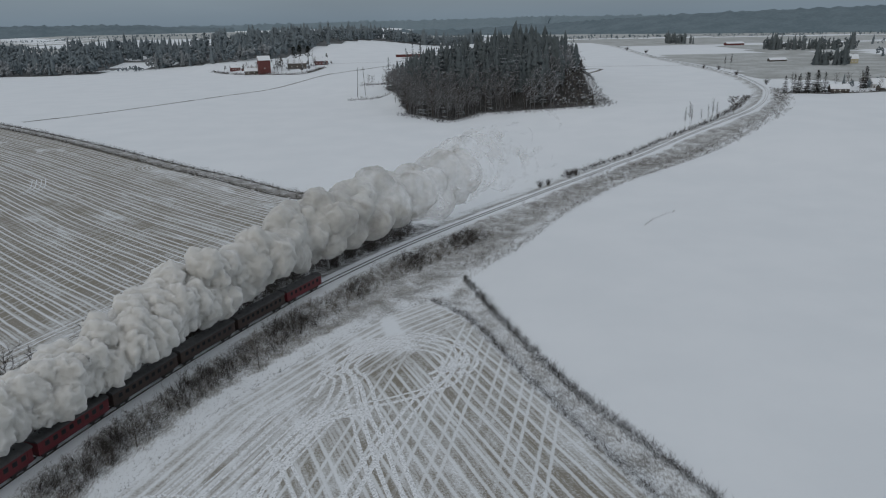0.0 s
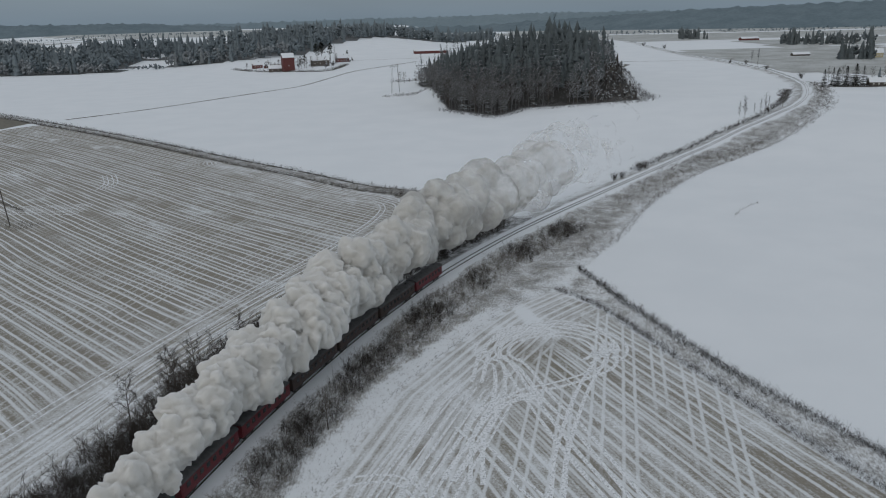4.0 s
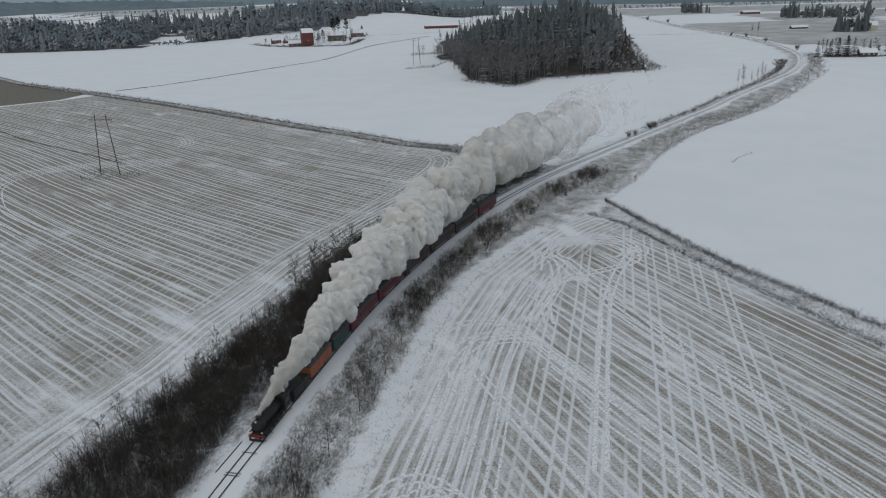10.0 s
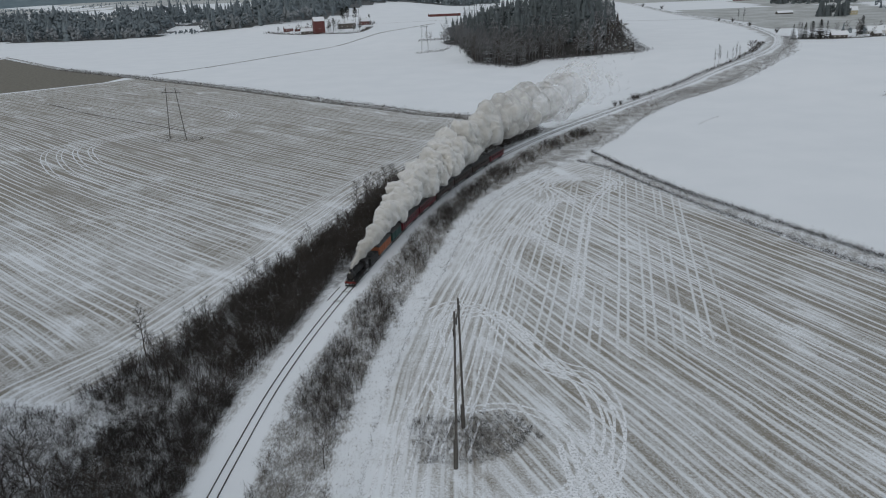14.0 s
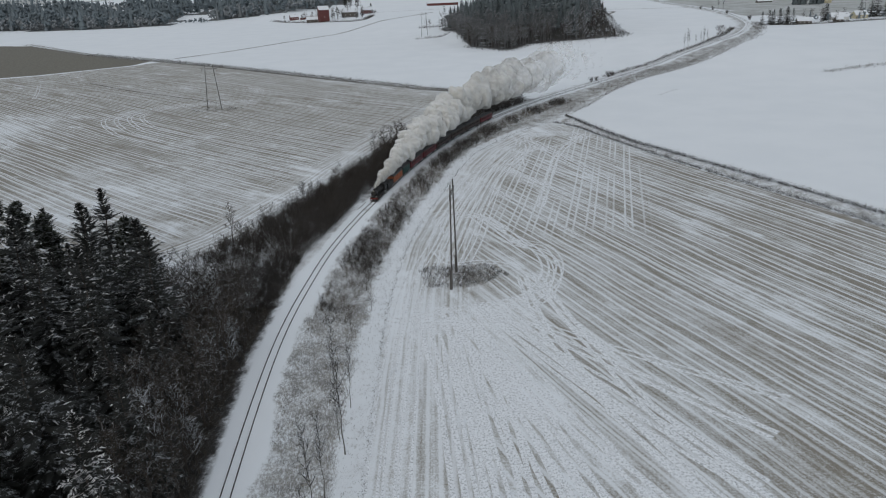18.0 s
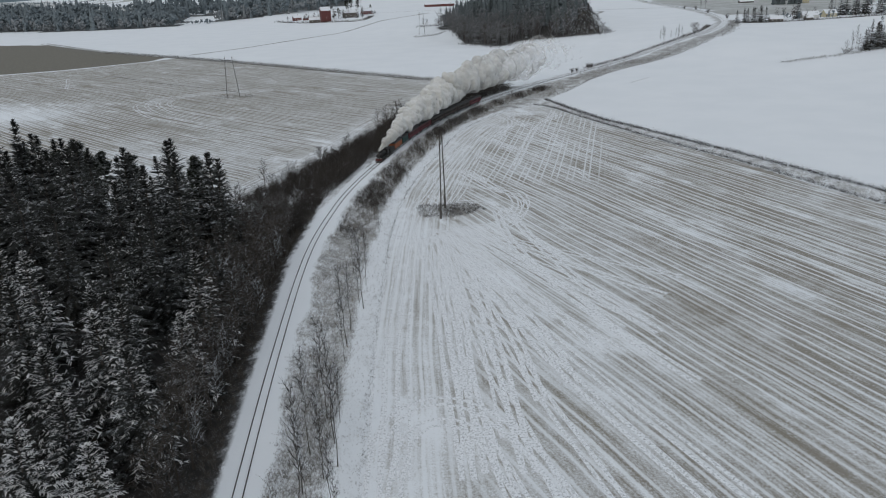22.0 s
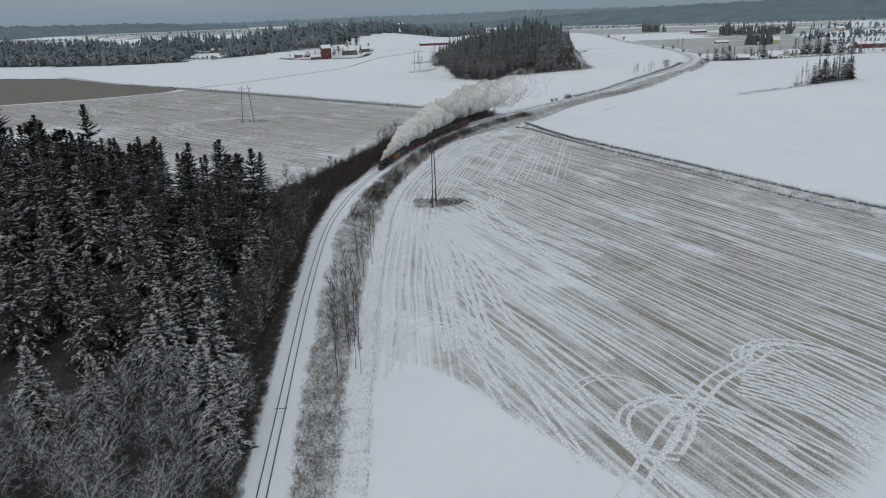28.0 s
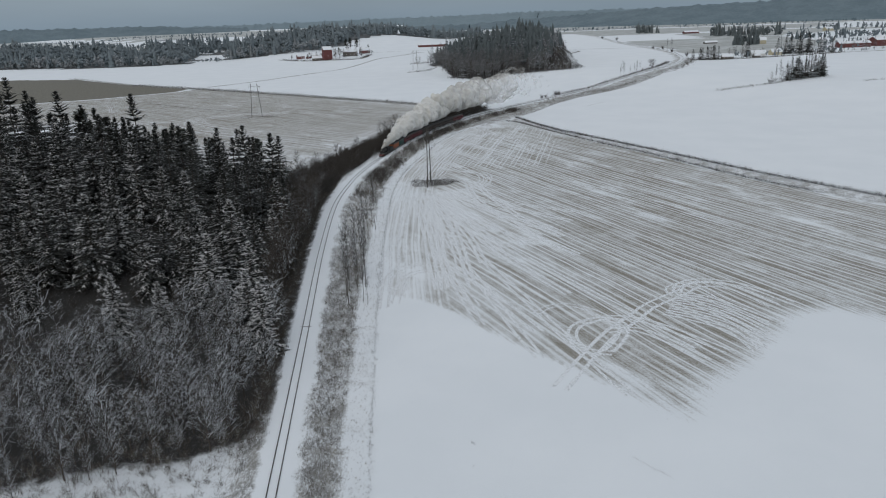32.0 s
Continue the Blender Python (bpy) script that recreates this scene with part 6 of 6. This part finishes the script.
for s in (-1, 1):
    bm = fresh()
    box(bm, 3.1, 4.2, s * 1.48, s * 1.53, 2.6, 3.4)
    part("window", bm, M_GLASS, cab)
    bm = fresh()
    box(bm, -5.6, 2.6, s * 0.95, s * 1.5, 1.55, 1.62)
    part("running_board", bm, M_LOCO, loco)
    bm = fresh()
    rod(bm, (-5.0, s * 1.25, 0.95), (-3.7, s * 1.25, 0.95), 0.36, sides=14)
    part("cylinder", bm, M_LOCO, loco)
    bm = fresh()
    box(bm, -2.9, 2.9, s * 0.92, s * 0.98, 0.58, 0.74)
    rod(bm, (-3.7, s * 1.05, 0.9), (-0.4, s * 1.05, 0.66), 0.06, sides=8)
    part("coupling_rod", bm, M_IRON, loco, "bright worn steel side rod")
    bm = fresh()
    rod(bm, (-5.78, s * 0.95, 1.72), (-5.62, s * 0.95, 1.72), 0.16, sides=12)
    part("headlight", bm, M_LAMP, loco, "round glass headlight")
bm = fresh()
rod(bm, (-5.75, 0, 3.75), (-5.55, 0, 3.75), 0.17, sides=12)
part("headlight", bm, M_LAMP, loco, "round glass headlight")
bm = fresh()
box(bm, -6.0, -5.8, -1.45, 1.45, 0.85, 1.35, 0.03)
part("buffer_beam", bm, M_REDTRIM, loco, "dull red front beam")
bm = fresh()
box(bm, -5.8, 4.9, -0.6, 0.6, 0.8, 1.4)
part("main_frame", bm, M_LOCO, loco)
bm = fresh()
box(bm, -6.1, -5.9, -1.35, 1.35, 0.15, 0.5, 0.03)
part("snow_plough", bm, M_LOCO, loco)
buffers(loco, -6.0, -1)
for x, r in ((-4.6, 0.43), (-2.6, 0.68), (-1.1, 0.68), (0.4, 0.68), (1.9, 0.68), (3.9, 0.43)):
    wheelset(loco, x, r, r > 0.5)

tender = vehicle("coal_tender", FRONT + 12.4, 7.2, "black coal tender behind the locomotive", "tender")
bm = fresh()
box(bm, -3.3, 3.3, -1.5, 1.5, 1.1, 2.9, 0.06)
part("tank", bm, M_LOCO, tender)
bm = fresh()
bmesh.ops.create_icosphere(bm, subdivisions=3, radius=1.0, matrix=Matrix.Translation((-0.5, 0, 2.85)) @ Matrix.Diagonal((2.4, 1.2, 0.55, 1)))
for q in bm.verts:
    q.co += Vector((0, 0, 0.14 * noise.noise(q.co * 3)))
part("coal", bm, M_LOCO, tender, "heap of dark coal")
bm = fresh()
box(bm, -3.5, 3.5, -1.3, 1.3, 0.8, 1.1)
part("underframe", bm, M_LOCO, tender)
buffers(tender, 3.5, 1)
for x in (-2.5, -1.2, 1.2, 2.5):
    wheelset(tender, x, 0.48)


def rounded_roof(w, length, rise, z, over=0.12):
    bm = fresh()
    n = 10
    rows = []
    for x in (-length / 2 - over, length / 2 + over):
        ring = []
        for i in range(n + 1):
            a = math.pi * i / n
            ring.append(bm.verts.new((x, -math.cos(a) * (w / 2 + over), z + math.sin(a) * rise)))
        rows.append(ring)
    for i in range(n):
        bm.faces.new((rows[0][i], rows[0][i + 1], rows[1][i + 1], rows[1][i]))
    for r in rows:
        bm.faces.new(r)
    bm.faces.new((rows[0][0], rows[1][0], rows[1][n], rows[0][n]))
    bmesh.ops.recalc_face_normals(bm, faces=bm.faces)
    return bm


def van(s, length, paint, label):
    """A boarded goods van: each wall of upright boards, sliding doors, curved roof."""
    ob = vehicle("goods_van", s, length + 1.2, label)
    L = length / 2
    bm = fresh()
    box(bm, -L, L, -1.42, 1.42, 1.25, 3.55)
    body = part("body", bm, paint, ob)
    bm0 = fresh()
    box(bm0, -0.14, 0.14, -0.02, 0.02, 0, 2.2, 0.012)
    board = bpy.data.meshes.new("board")
    bm0.to_mesh(board)
    bm0.free()
    board.materials.append(paint)
    for sgn in (-1, 1):
        for i in range(int(length / 0.31)):
            under("board", board, body, pose(-L + 0.2 + i * 0.31, sgn * 1.435, 1.3))
        bm = fresh()
        box(bm, -1.1, 1.1, sgn * 1.44, sgn * 1.53, 1.3, 3.45, 0.02)
        part("door", bm, paint, ob)
    part("roof", rounded_roof(2.9, length, 0.5, 3.55), M_ROOF, ob, "grey curved roof")
    bm = fresh()
    box(bm, -L, L, -1.3, 1.3, 0.95, 1.24)
    part("underframe", bm, M_IRON, ob)
    buffers(ob, -L, -1)
    buffers(ob, L, 1)
    for x in (-L * 0.55, L * 0.55):
        wheelset(ob, x, 0.48)


def coach(s, length, paint, label, panes=9):
    """A passenger coach: body, windows with panes, doors, curved roof with vents, two bogies."""
    ob = vehicle("passenger_coach", s, length + 1.0, label, "railway coach")
    L = length / 2
    bm = fresh()
    box(bm, -L, L, -1.5, 1.5, 1.15, 3.6, 0.05)
    part("body", bm, paint, ob)
    for sgn in (-1, 1):
        for i in range(panes):
            x = -L + 1.9 + i * (length - 3.8) / (panes - 1)
            bm = fresh()
            box(bm, x - 0.5, x + 0.5, sgn * 1.47, sgn * 1.53, 2.2, 3.15, 0.02)
            win = part("window", bm, M_BROWN, ob)
            bm = fresh()
            box(bm, x - 0.42, x + 0.42, sgn * 1.5, sgn * 1.545, 2.28, 3.07)
            part("pane", bm, M_GLASS, win)
        for x in (-L + 0.7, L - 0.7):
            bm = fresh()
            box(bm, x - 0.4, x + 0.4, sgn * 1.48, sgn * 1.54, 1.25, 3.3, 0.02)
            part("door", bm, paint, ob)
    roof = part("roof", rounded_roof(3.05, length, 0.62, 3.58), M_ROOF, ob, "grey curved roof")
    for i in range(4):
        bm = fresh()
        x = -L + length * (i + 0.5) / 4
        rod(bm, (x, 0, 4.15), (x, 0, 4.38), 0.16, 0.2, 10)
        part("vent", bm, M_IRON, roof)
    bm = fresh()
    box(bm, -L + 0.2, L - 0.2, -1.2, 1.2, 0.9, 1.15)
    part("underframe", bm, M_IRON, ob)
    buffers(ob, -L, -1)
    buffers(ob, L, 1)
    for bx in (-L + 2.6, L - 2.6):
        bm = fresh()
        box(bm, bx - 1.7, bx + 1.7, -1.0, 1.0, 0.45, 0.8)
        part("bogie", bm, M_IRON, ob)
        for x in (bx - 1.1, bx + 1.1):
            wheelset(ob, x, 0.46)


van(FRONT + 19.8, 10.5, M_ORANGE, "orange-brown boarded goods van behind the tender")
van(FRONT + 31.8, 8.5, M_TEAL, "dark green boarded goods van")
coach(FRONT + 41.9, 16.2, M_MAROON, "dark red wooden passenger coach with grey roof", 8)
coach(FRONT + 59.3, 16.2, M_MAROON, "dark red wooden passenger coach with grey roof", 8)
coach(FRONT + 76.7, 18.0, M_BROWN, "dark brown wooden passenger coach with grey roof")
coach(FRONT + 95.9, 18.0, M_BROWN, "dark brown wooden passenger coach with grey roof")
coach(FRONT + 115.1, 18.0, M_BROWN, "dark brown wooden passenger coach with grey roof")
coach(FRONT + 134.3, 15.0, M_MAROON, "short dark red passenger coach at the end of the train", 7)


# ---- steam and smoke over the train ----
def smoke_plume():
    """Billows that swell and rise behind the chimney: many lobes melted into one skin, then puffed at three sizes."""
    rg = np.random.RandomState(77)
    bm = bmesh.new()
    bmesh.ops.create_icosphere(bm, subdivisions=2, radius=1.0)
    unit = np.array([q.co[:] for q in bm.verts])
    tris = np.array([[q.index for q in fc.verts] for fc in bm.faces])
    bm.free()
    V, F, axis_pts = [], [], []
    s, total, n = 0.0, 290.0, 0
    while s < total:
        u = s / total
        R = 0.6 + 5.6 * (1 - math.exp(-s / 62.0)) + 5.2 * u
        up = 4.7 + 5.8 * (1 - math.exp(-s / 45.0)) + 9.5 * u
        drift = -0.5 * min(1, s / 40) + 4.0 * u
        x, y, a, z = on_track(FRONT + 1.5 + s)
        axis_pts.append((x - math.sin(a) * drift, y + math.cos(a) * drift, z + up, R, u))
        for k in range(3 if s < 10 else 6):
            t = rg.rand() * 6.283
            q = R * 0.62 * rg.rand() ** 0.5
            side, lift = math.cos(t) * q + drift, math.sin(t) * q
            r = R * (0.32 + 0.3 * rg.rand()) * (1 + 0.5 * max(0.0, u - 0.35))
            c = np.array([x - math.sin(a) * side, y + math.cos(a) * side, max(z + up + lift, z + r + 1.0)]) + rg.normal(size=3) * (0.15, 0.15, 0.1) * R
            V.append(c + unit * r)
            F.append(tris + n * len(unit))
            n += 1
        s += 0.42 * R
    rough = new("smoke_lobes", tri_mesh("smoke_lobes", np.concatenate(V), np.concatenate(F), M_SMOKE))
    melt = rough.modifiers.new("melt", "REMESH")
    melt.mode, melt.voxel_size = "VOXEL", 0.55
    ease = rough.modifiers.new("ease", "SMOOTH")
    ease.factor, ease.iterations = 0.5, 5
    bpy.context.view_layer.update()
    skin = bpy.data.meshes.new_from_object(rough.evaluated_get(bpy.context.evaluated_depsgraph_get()))
    bpy.data.objects.remove(rough)
    skin.name = "smoke_plume"
    k = len(skin.vertices)
    co, no = np.empty(k * 3, np.float32), np.empty(k * 3, np.float32)
    skin.vertices.foreach_get("co", co)
    skin.vertex_normals.foreach_get("vector", no)
    co, no = co.reshape(-1, 3), no.reshape(-1, 3)
    P = np.array(axis_pts)
    near = np.concatenate([np.argmin(((c[:, None, :2] - P[None, :, :2]) ** 2).sum(-1), 1) for c in np.array_split(co, k // 4000 + 1)])
    R, age = P[near, 3], P[near, 4]
    puff = np.array([1.0 * abs(noise.noise(Vector(p * (1.5 / r)))) + 0.55 * abs(noise.noise(Vector(p * (3.6 / r) + 7))) + 0.2 * abs(noise.noise(Vector(p * (8.5 / r) + 19))) for p, r in zip(co.astype(float), R)])
    co = co + no * ((puff * 0.4 - 0.08) * R * (1.0 - 0.9 * np.clip(age * 2.2 - 0.6, 0, 1)))[:, None]
    skin.vertices.foreach_set("co", co.astype(np.float32).ravel())
    skin.polygons.foreach_set("use_smooth", np.ones(len(skin.polygons), bool))
    skin.attributes.new("age", "FLOAT", "POINT").data.foreach_set("value", age.astype(np.float32))
    skin.update()
    return tagged(new("smoke_plume", skin), "long billowing plume of white steam over the train", "smoke", kind="stuff")


smoke_plume()


ribbon("field_drain", TRAM, 1.3, 0.05, M_PATH, "dark drain line across the stubble", "field line", 3.0)


# ---- wheel marks in the snow on the fields ----
def tyre_marks(pts, label, gap=1.9, width=0.36):
    width *= 1.3
    ob = empty("tyre_marks", pose(0, 0, 0), label, "wheel marks", kind="structure")
    ln = smooth_line(pts, 1.5)
    t = np.gradient(ln, axis=0)
    t /= np.linalg.norm(t, axis=1)[:, None]
    nrm = np.stack([-t[:, 1], t[:, 0]], 1)
    rg = np.random.RandomState(len(ln))
    wander = np.convolve(rg.normal(size=len(ln) + 30), np.hanning(33)[1:-1] / 16, 'valid')
    ln = ln + nrm * (wander * 0.5)[:, None]
    for o in (-gap / 2, gap / 2):
        w = (width * (0.55 + 0.9 * np.convolve(rg.rand(len(ln) + 6), np.ones(7) / 7, 'valid')))[:, None] / 2
        v = []
        for p, q, m in zip(ln + nrm * (o + w), ln + nrm * (o - w), ln + nrm * o):
            v += [(*p, 0.012), (*m, 0.06), (*q, 0.012)]
        f = []
        for k in range(len(ln) - 1):
            f += [(3 * k, 3 * k + 1, 3 * k + 4, 3 * k + 3), (3 * k + 1, 3 * k + 2, 3 * k + 5, 3 * k + 4)]
        under("wheel_line", mesh_of("wheel_line", v, f, M_MARK, True), ob)


def ring(cx, cy, rx, ry, a0, a1, turn=0.0, n=14):
    out = []
    for i in range(n):
        a = radians(a0 + (a1 - a0) * i / (n - 1))
        x, y = rx * math.cos(a), ry * math.sin(a)
        out.append((cx + x * math.cos(turn) - y * math.sin(turn), cy + x * math.sin(turn) + y * math.cos(turn)))
    return out


def shifted(pts, dx, dy):
    return [(x + dx, y + dy) for x, y in pts]


APEX = [(-22, 144), (-23, 149), (-21, 155), (-17, 159), (-10, 160), (-4, 158), (1, 154), (3, 149), (3, 144), (1, 139), (-5, 135), (-11, 132), (-17, 130), (-21, 127), (-25, 124), (-31, 112), (-36, 101)]
CORNER = "looping wheel marks in thin snow at the field corner"
tyre_marks(APEX, CORNER, 2.0, 0.62)
tyre_marks(ring(-9.5, 149, 16, 12.5, -40, 215, 0.1) + [(-24, 124), (-34, 101)], CORNER, 2.0, 0.62)
tyre_marks(ring(-9.5, 148, 10.5, 8.5, -60, 225, 0.15), CORNER, 2.0, 0.62)
tyre_marks([(-27, 134), (-23, 150), (-13, 160)] + ring(-8, 152, 12, 11, 80, -50, 0.0, 7), CORNER, 2.0, 0.62)
tyre_marks([(-18, 144), (-16, 138), (-14, 128), (-10, 116), (-7, 104), (-2, 84), (6, 60)], CORNER, 2.0, 0.62)
tyre_marks([(-21, 146), (-19, 138), (-17, 127), (-14, 114), (-10, 100), (-4, 82)], CORNER, 2.0, 0.62)
tyre_marks([(3, 149), (0, 142), (-7, 128), (-14, 109), (-17, 97), (-23, 74), (-30, 45)], CORNER, 2.0, 0.62)
tyre_marks([(-29, 100), (-28, 112), (-26, 119), (-22, 126), (-15, 128)], CORNER, 2.0, 0.62)
LOOP2 = [(-57, 62), (-54, 74), (-54, 82), (-51, 89), (-46, 95), (-39, 96), (-35, 93), (-30, 83), (-26, 74), (-21, 63), (-17, 54), (-11, 41), (-7, 33), (-5, 21)]
LOOP3 = [(-67, 14), (-65, 26), (-65, 30), (-64, 37), (-60, 41), (-56, 42), (-52, 39), (-48, 32), (-46, 26), (-44, 22), (-40, 8)]
CURVED = "curving wheel marks in thin snow on the stubble"
tyre_marks(LOOP2, CURVED, 2.0, 0.46)
tyre_marks(shifted(LOOP2[1:9], 3.0, -3.4), CURVED, 2.0, 0.46)
tyre_marks(shifted(LOOP2[3:11], -4.5, 6.5), CURVED, 2.0, 0.46)
tyre_marks(LOOP3, CURVED, 2.0, 0.46)
tyre_marks(shifted(LOOP3[1:9], 2.6, -3.6), CURVED, 2.0, 0.46)
tyre_marks(shifted(LOOP3[2:], -2.4, 3.2), CURVED, 2.0, 0.46)
tyre_marks([(-31, 118), (-25, 106), (-18, 93), (-11, 79), (-4, 65), (2, 50), (7, 38), (11, 26), (19, 8)], CURVED, 2.0, 0.46)
tyre_marks([(-48, 82), (-46, 75), (-40, 58), (-36, 47), (-32, 36), (-29, 27), (-24, 14)], CURVED, 2.0, 0.46)
tyre_marks([(-33, 80), (-29, 71), (-25, 60), (-20, 50), (-14, 36), (-10, 27), (-6, 15)], CURVED, 2.0, 0.46)
POLE_TURN = [(-80, -31), (-75, -36), (-62, -31), (-49, -28), (-42, -22), (-37, -8), (-38, 7), (-45, 14), (-54, 40)]
ROUND_POLE = "wheel marks turning round the pole feet"
tyre_marks(POLE_TURN, ROUND_POLE, 1.9, 0.44)
tyre_marks(shifted(POLE_TURN[1:8], 3, -4), ROUND_POLE, 1.9, 0.44)
tyre_marks(shifted(POLE_TURN[2:], 4, 1), ROUND_POLE, 1.9, 0.44)
tyre_marks([(-66, 8), (-62, -2), (-52, -2), (-43, -9), (-41, -18), (-37, -36), (-30, -60)], ROUND_POLE, 1.9, 0.44)
FANS = "wheel marks fanning out across the stubble"
tyre_marks([(-58, -36), (-55, -57), (-54, -91), (-53, -121), (-52, -150)], FANS, 1.9, 0.85)
tyre_marks([(-64, -34), (-63, -45), (-60, -90), (-60, -114), (-58, -150)], FANS, 1.9, 0.85)
tyre_marks([(-66, -30), (-60, -45), (-51, -78), (-44, -108), (-36, -133), (-26, -160)], FANS, 1.9, 0.85)
tyre_marks([(-40, -12), (-37, -36), (-33, -56), (-27, -81), (-17, -105)], FANS, 1.9, 0.85)
tyre_marks([(-44, -14), (-43, -40), (-38, -66), (-28, -98), (-16, -126)], FANS, 1.9, 0.85)
tyre_marks([(-62, -36), (-52, -60), (-42, -84), (-28, -112)], FANS, 1.9, 0.85)
tyre_marks([(-57, -30), (-46, -52), (-34, -76), (-18, -102)], FANS, 1.9, 0.85)
tyre_marks([(-70, -34), (-66, -70), (-64, -110), (-62, -152)], FANS, 1.9, 0.85)
for k in range(9):
    x, y = -62 + 7.5 * k, -152 + 9.0 * k + 2.0 * (k % 3)
    tyre_marks([(-68 + 1.9 * k, -36 + 1.2 * k), (-64 + 2.6 * k, -52 + 1.4 * k), (0.5 * (-62 + 3.0 * k) + 0.5 * x + 1.5, 0.5 * (-66 + 2.0 * k) + 0.5 * y), (x, y)], FANS, 1.8 + 0.3 * (k % 2), 0.5 + 0.12 * (k % 4))
for k in range(5):
    tyre_marks([(-77 + 2.5 * k, -150), (-78 + 2.6 * k, -90), (-76.5 + 2.9 * k, -44), (-74 + 3.2 * k, -16), (-67 + 3.4 * k, 14), (-60 + 3.3 * k, 48), (-50 + 3.0 * k, 90 - k), (-31 + 2.5 * k, 136 - 2 * k)][0 if k < 3 else 3:], "wheel marks along the field edge")
for k, (x, y) in ((1, (-52, -178)), (3, (-40, -198)), (5, (-25, -216)), (7, (-4, -196))):
    tyre_marks([(-66 + 1.5 * k, -44 - 2 * k), (0.62 * (-66 + 1.5 * k) + 0.38 * x - 3, 0.62 * (-44 - 2 * k) + 0.38 * y), (0.3 * (-66 + 1.5 * k) + 0.7 * x - 2, 0.3 * (-44 - 2 * k) + 0.7 * y), (x, y)], FANS, 1.9, 0.6)
BIG = [(-39, -211), (-31, -199), (-22, -186), (-14.5, -178), (-7.5, -170), (-0.5, -164.5), (5, -160.5), (9, -157), (13.5, -156.5), (18.5, -159.5), (21.5, -166), (24, -174)]
LOOPS = "looping wheel marks at the end of the stubble"
tyre_marks(BIG, LOOPS, 3.0, 0.75)
tyre_marks([(3, -161), (4.5, -157), (8, -154), (12, -153), (17, -154.5), (22, -158.5), (26, -165), (29, -173)], LOOPS, 2.0, 0.6)
tyre_marks([(2, -164), (1.5, -160), (4, -156.5), (8, -156), (11, -160), (13, -167), (17, -176)], LOOPS, 2.0, 0.6)
for k in range(6):
    tyre_marks([(3 - 1.6 * k, -162 - 2.6 * k), (8 - 1.4 * k, -165 - 3.0 * k), (13 - 1.2 * k, -172 - 3.2 * k), (19 - 2.2 * k, -184 - 3.4 * k)], LOOPS, 1.6, 0.55)
SMALL = "small turning loops of wheel marks in snow"
tyre_marks([(-24, -196), (-29.5, -194), (-31, -187), (-29.2, -181), (-25, -177.5), (-20.3, -177), (-17.5, -181), (-19.5, -188), (-25, -196)], SMALL, 2.0, 0.65)
tyre_marks([(-27, -179), (-21, -176), (-13, -178), (-6, -186), (2, -199)], SMALL, 2.0, 0.6)
tyre_marks([(-22, -184), (-15, -184), (-9, -192), (-4, -203)], SMALL, 2.0, 0.6)
tyre_marks([(-38, -172), (-33, -167), (-27, -167), (-22, -172), (-18, -180)], SMALL, 1.8, 0.4)
ARCH = [(-77, -163), (-76.3, -140), (-72.3, -130.5), (-65.8, -127.5), (-59.4, -130.5), (-54, -138), (-49.5, -148), (-45, -163), (-38, -184)]
tyre_marks(ARCH, LOOPS, 2.2, 0.7)
tyre_marks([(-74, -160), (-72.5, -143), (-69, -135.5), (-64, -134.5), (-59.5, -138.5), (-56, -148), (-52, -166)], LOOPS, 2.0, 0.6)
for k in range(4):
    tyre_marks([(-176, 286 + 5 * k), (-210 - 3 * k, 288 + 3 * k), (-234 - 5 * k, 276 + k), (-238 - 7 * k, 254 - k), (-217 - 6 * k, 217 - 4 * k), (-188 - 6 * k, 188 - 5 * k)], "wheel marks turning round the pole in the stubble", 2.2, 0.42)
for grow in (0.0, 5.0, 11.0):
    tyre_marks([(-120 - grow, 372 - grow), (-80 - grow, 322 - grow * 0.6), (-54 - grow, 299 - grow * 0.4), (-44 - grow, 285), (-45 - grow, 262 + grow * 0.3), (-58 - grow, 228), (-74 - grow, 193), (-92 - grow, 150), (-106 - grow, 112)], "wheel marks along the edge of the stubble")
for pts in ([(-197, 362), (-188, 342), (-186, 328)], [(-193, 363), (-184, 343), (-182, 329)], [(-381, 422), (-364, 385), (-350, 350)]):
    tyre_marks(pts, "short curved wheel marks in the stubble")
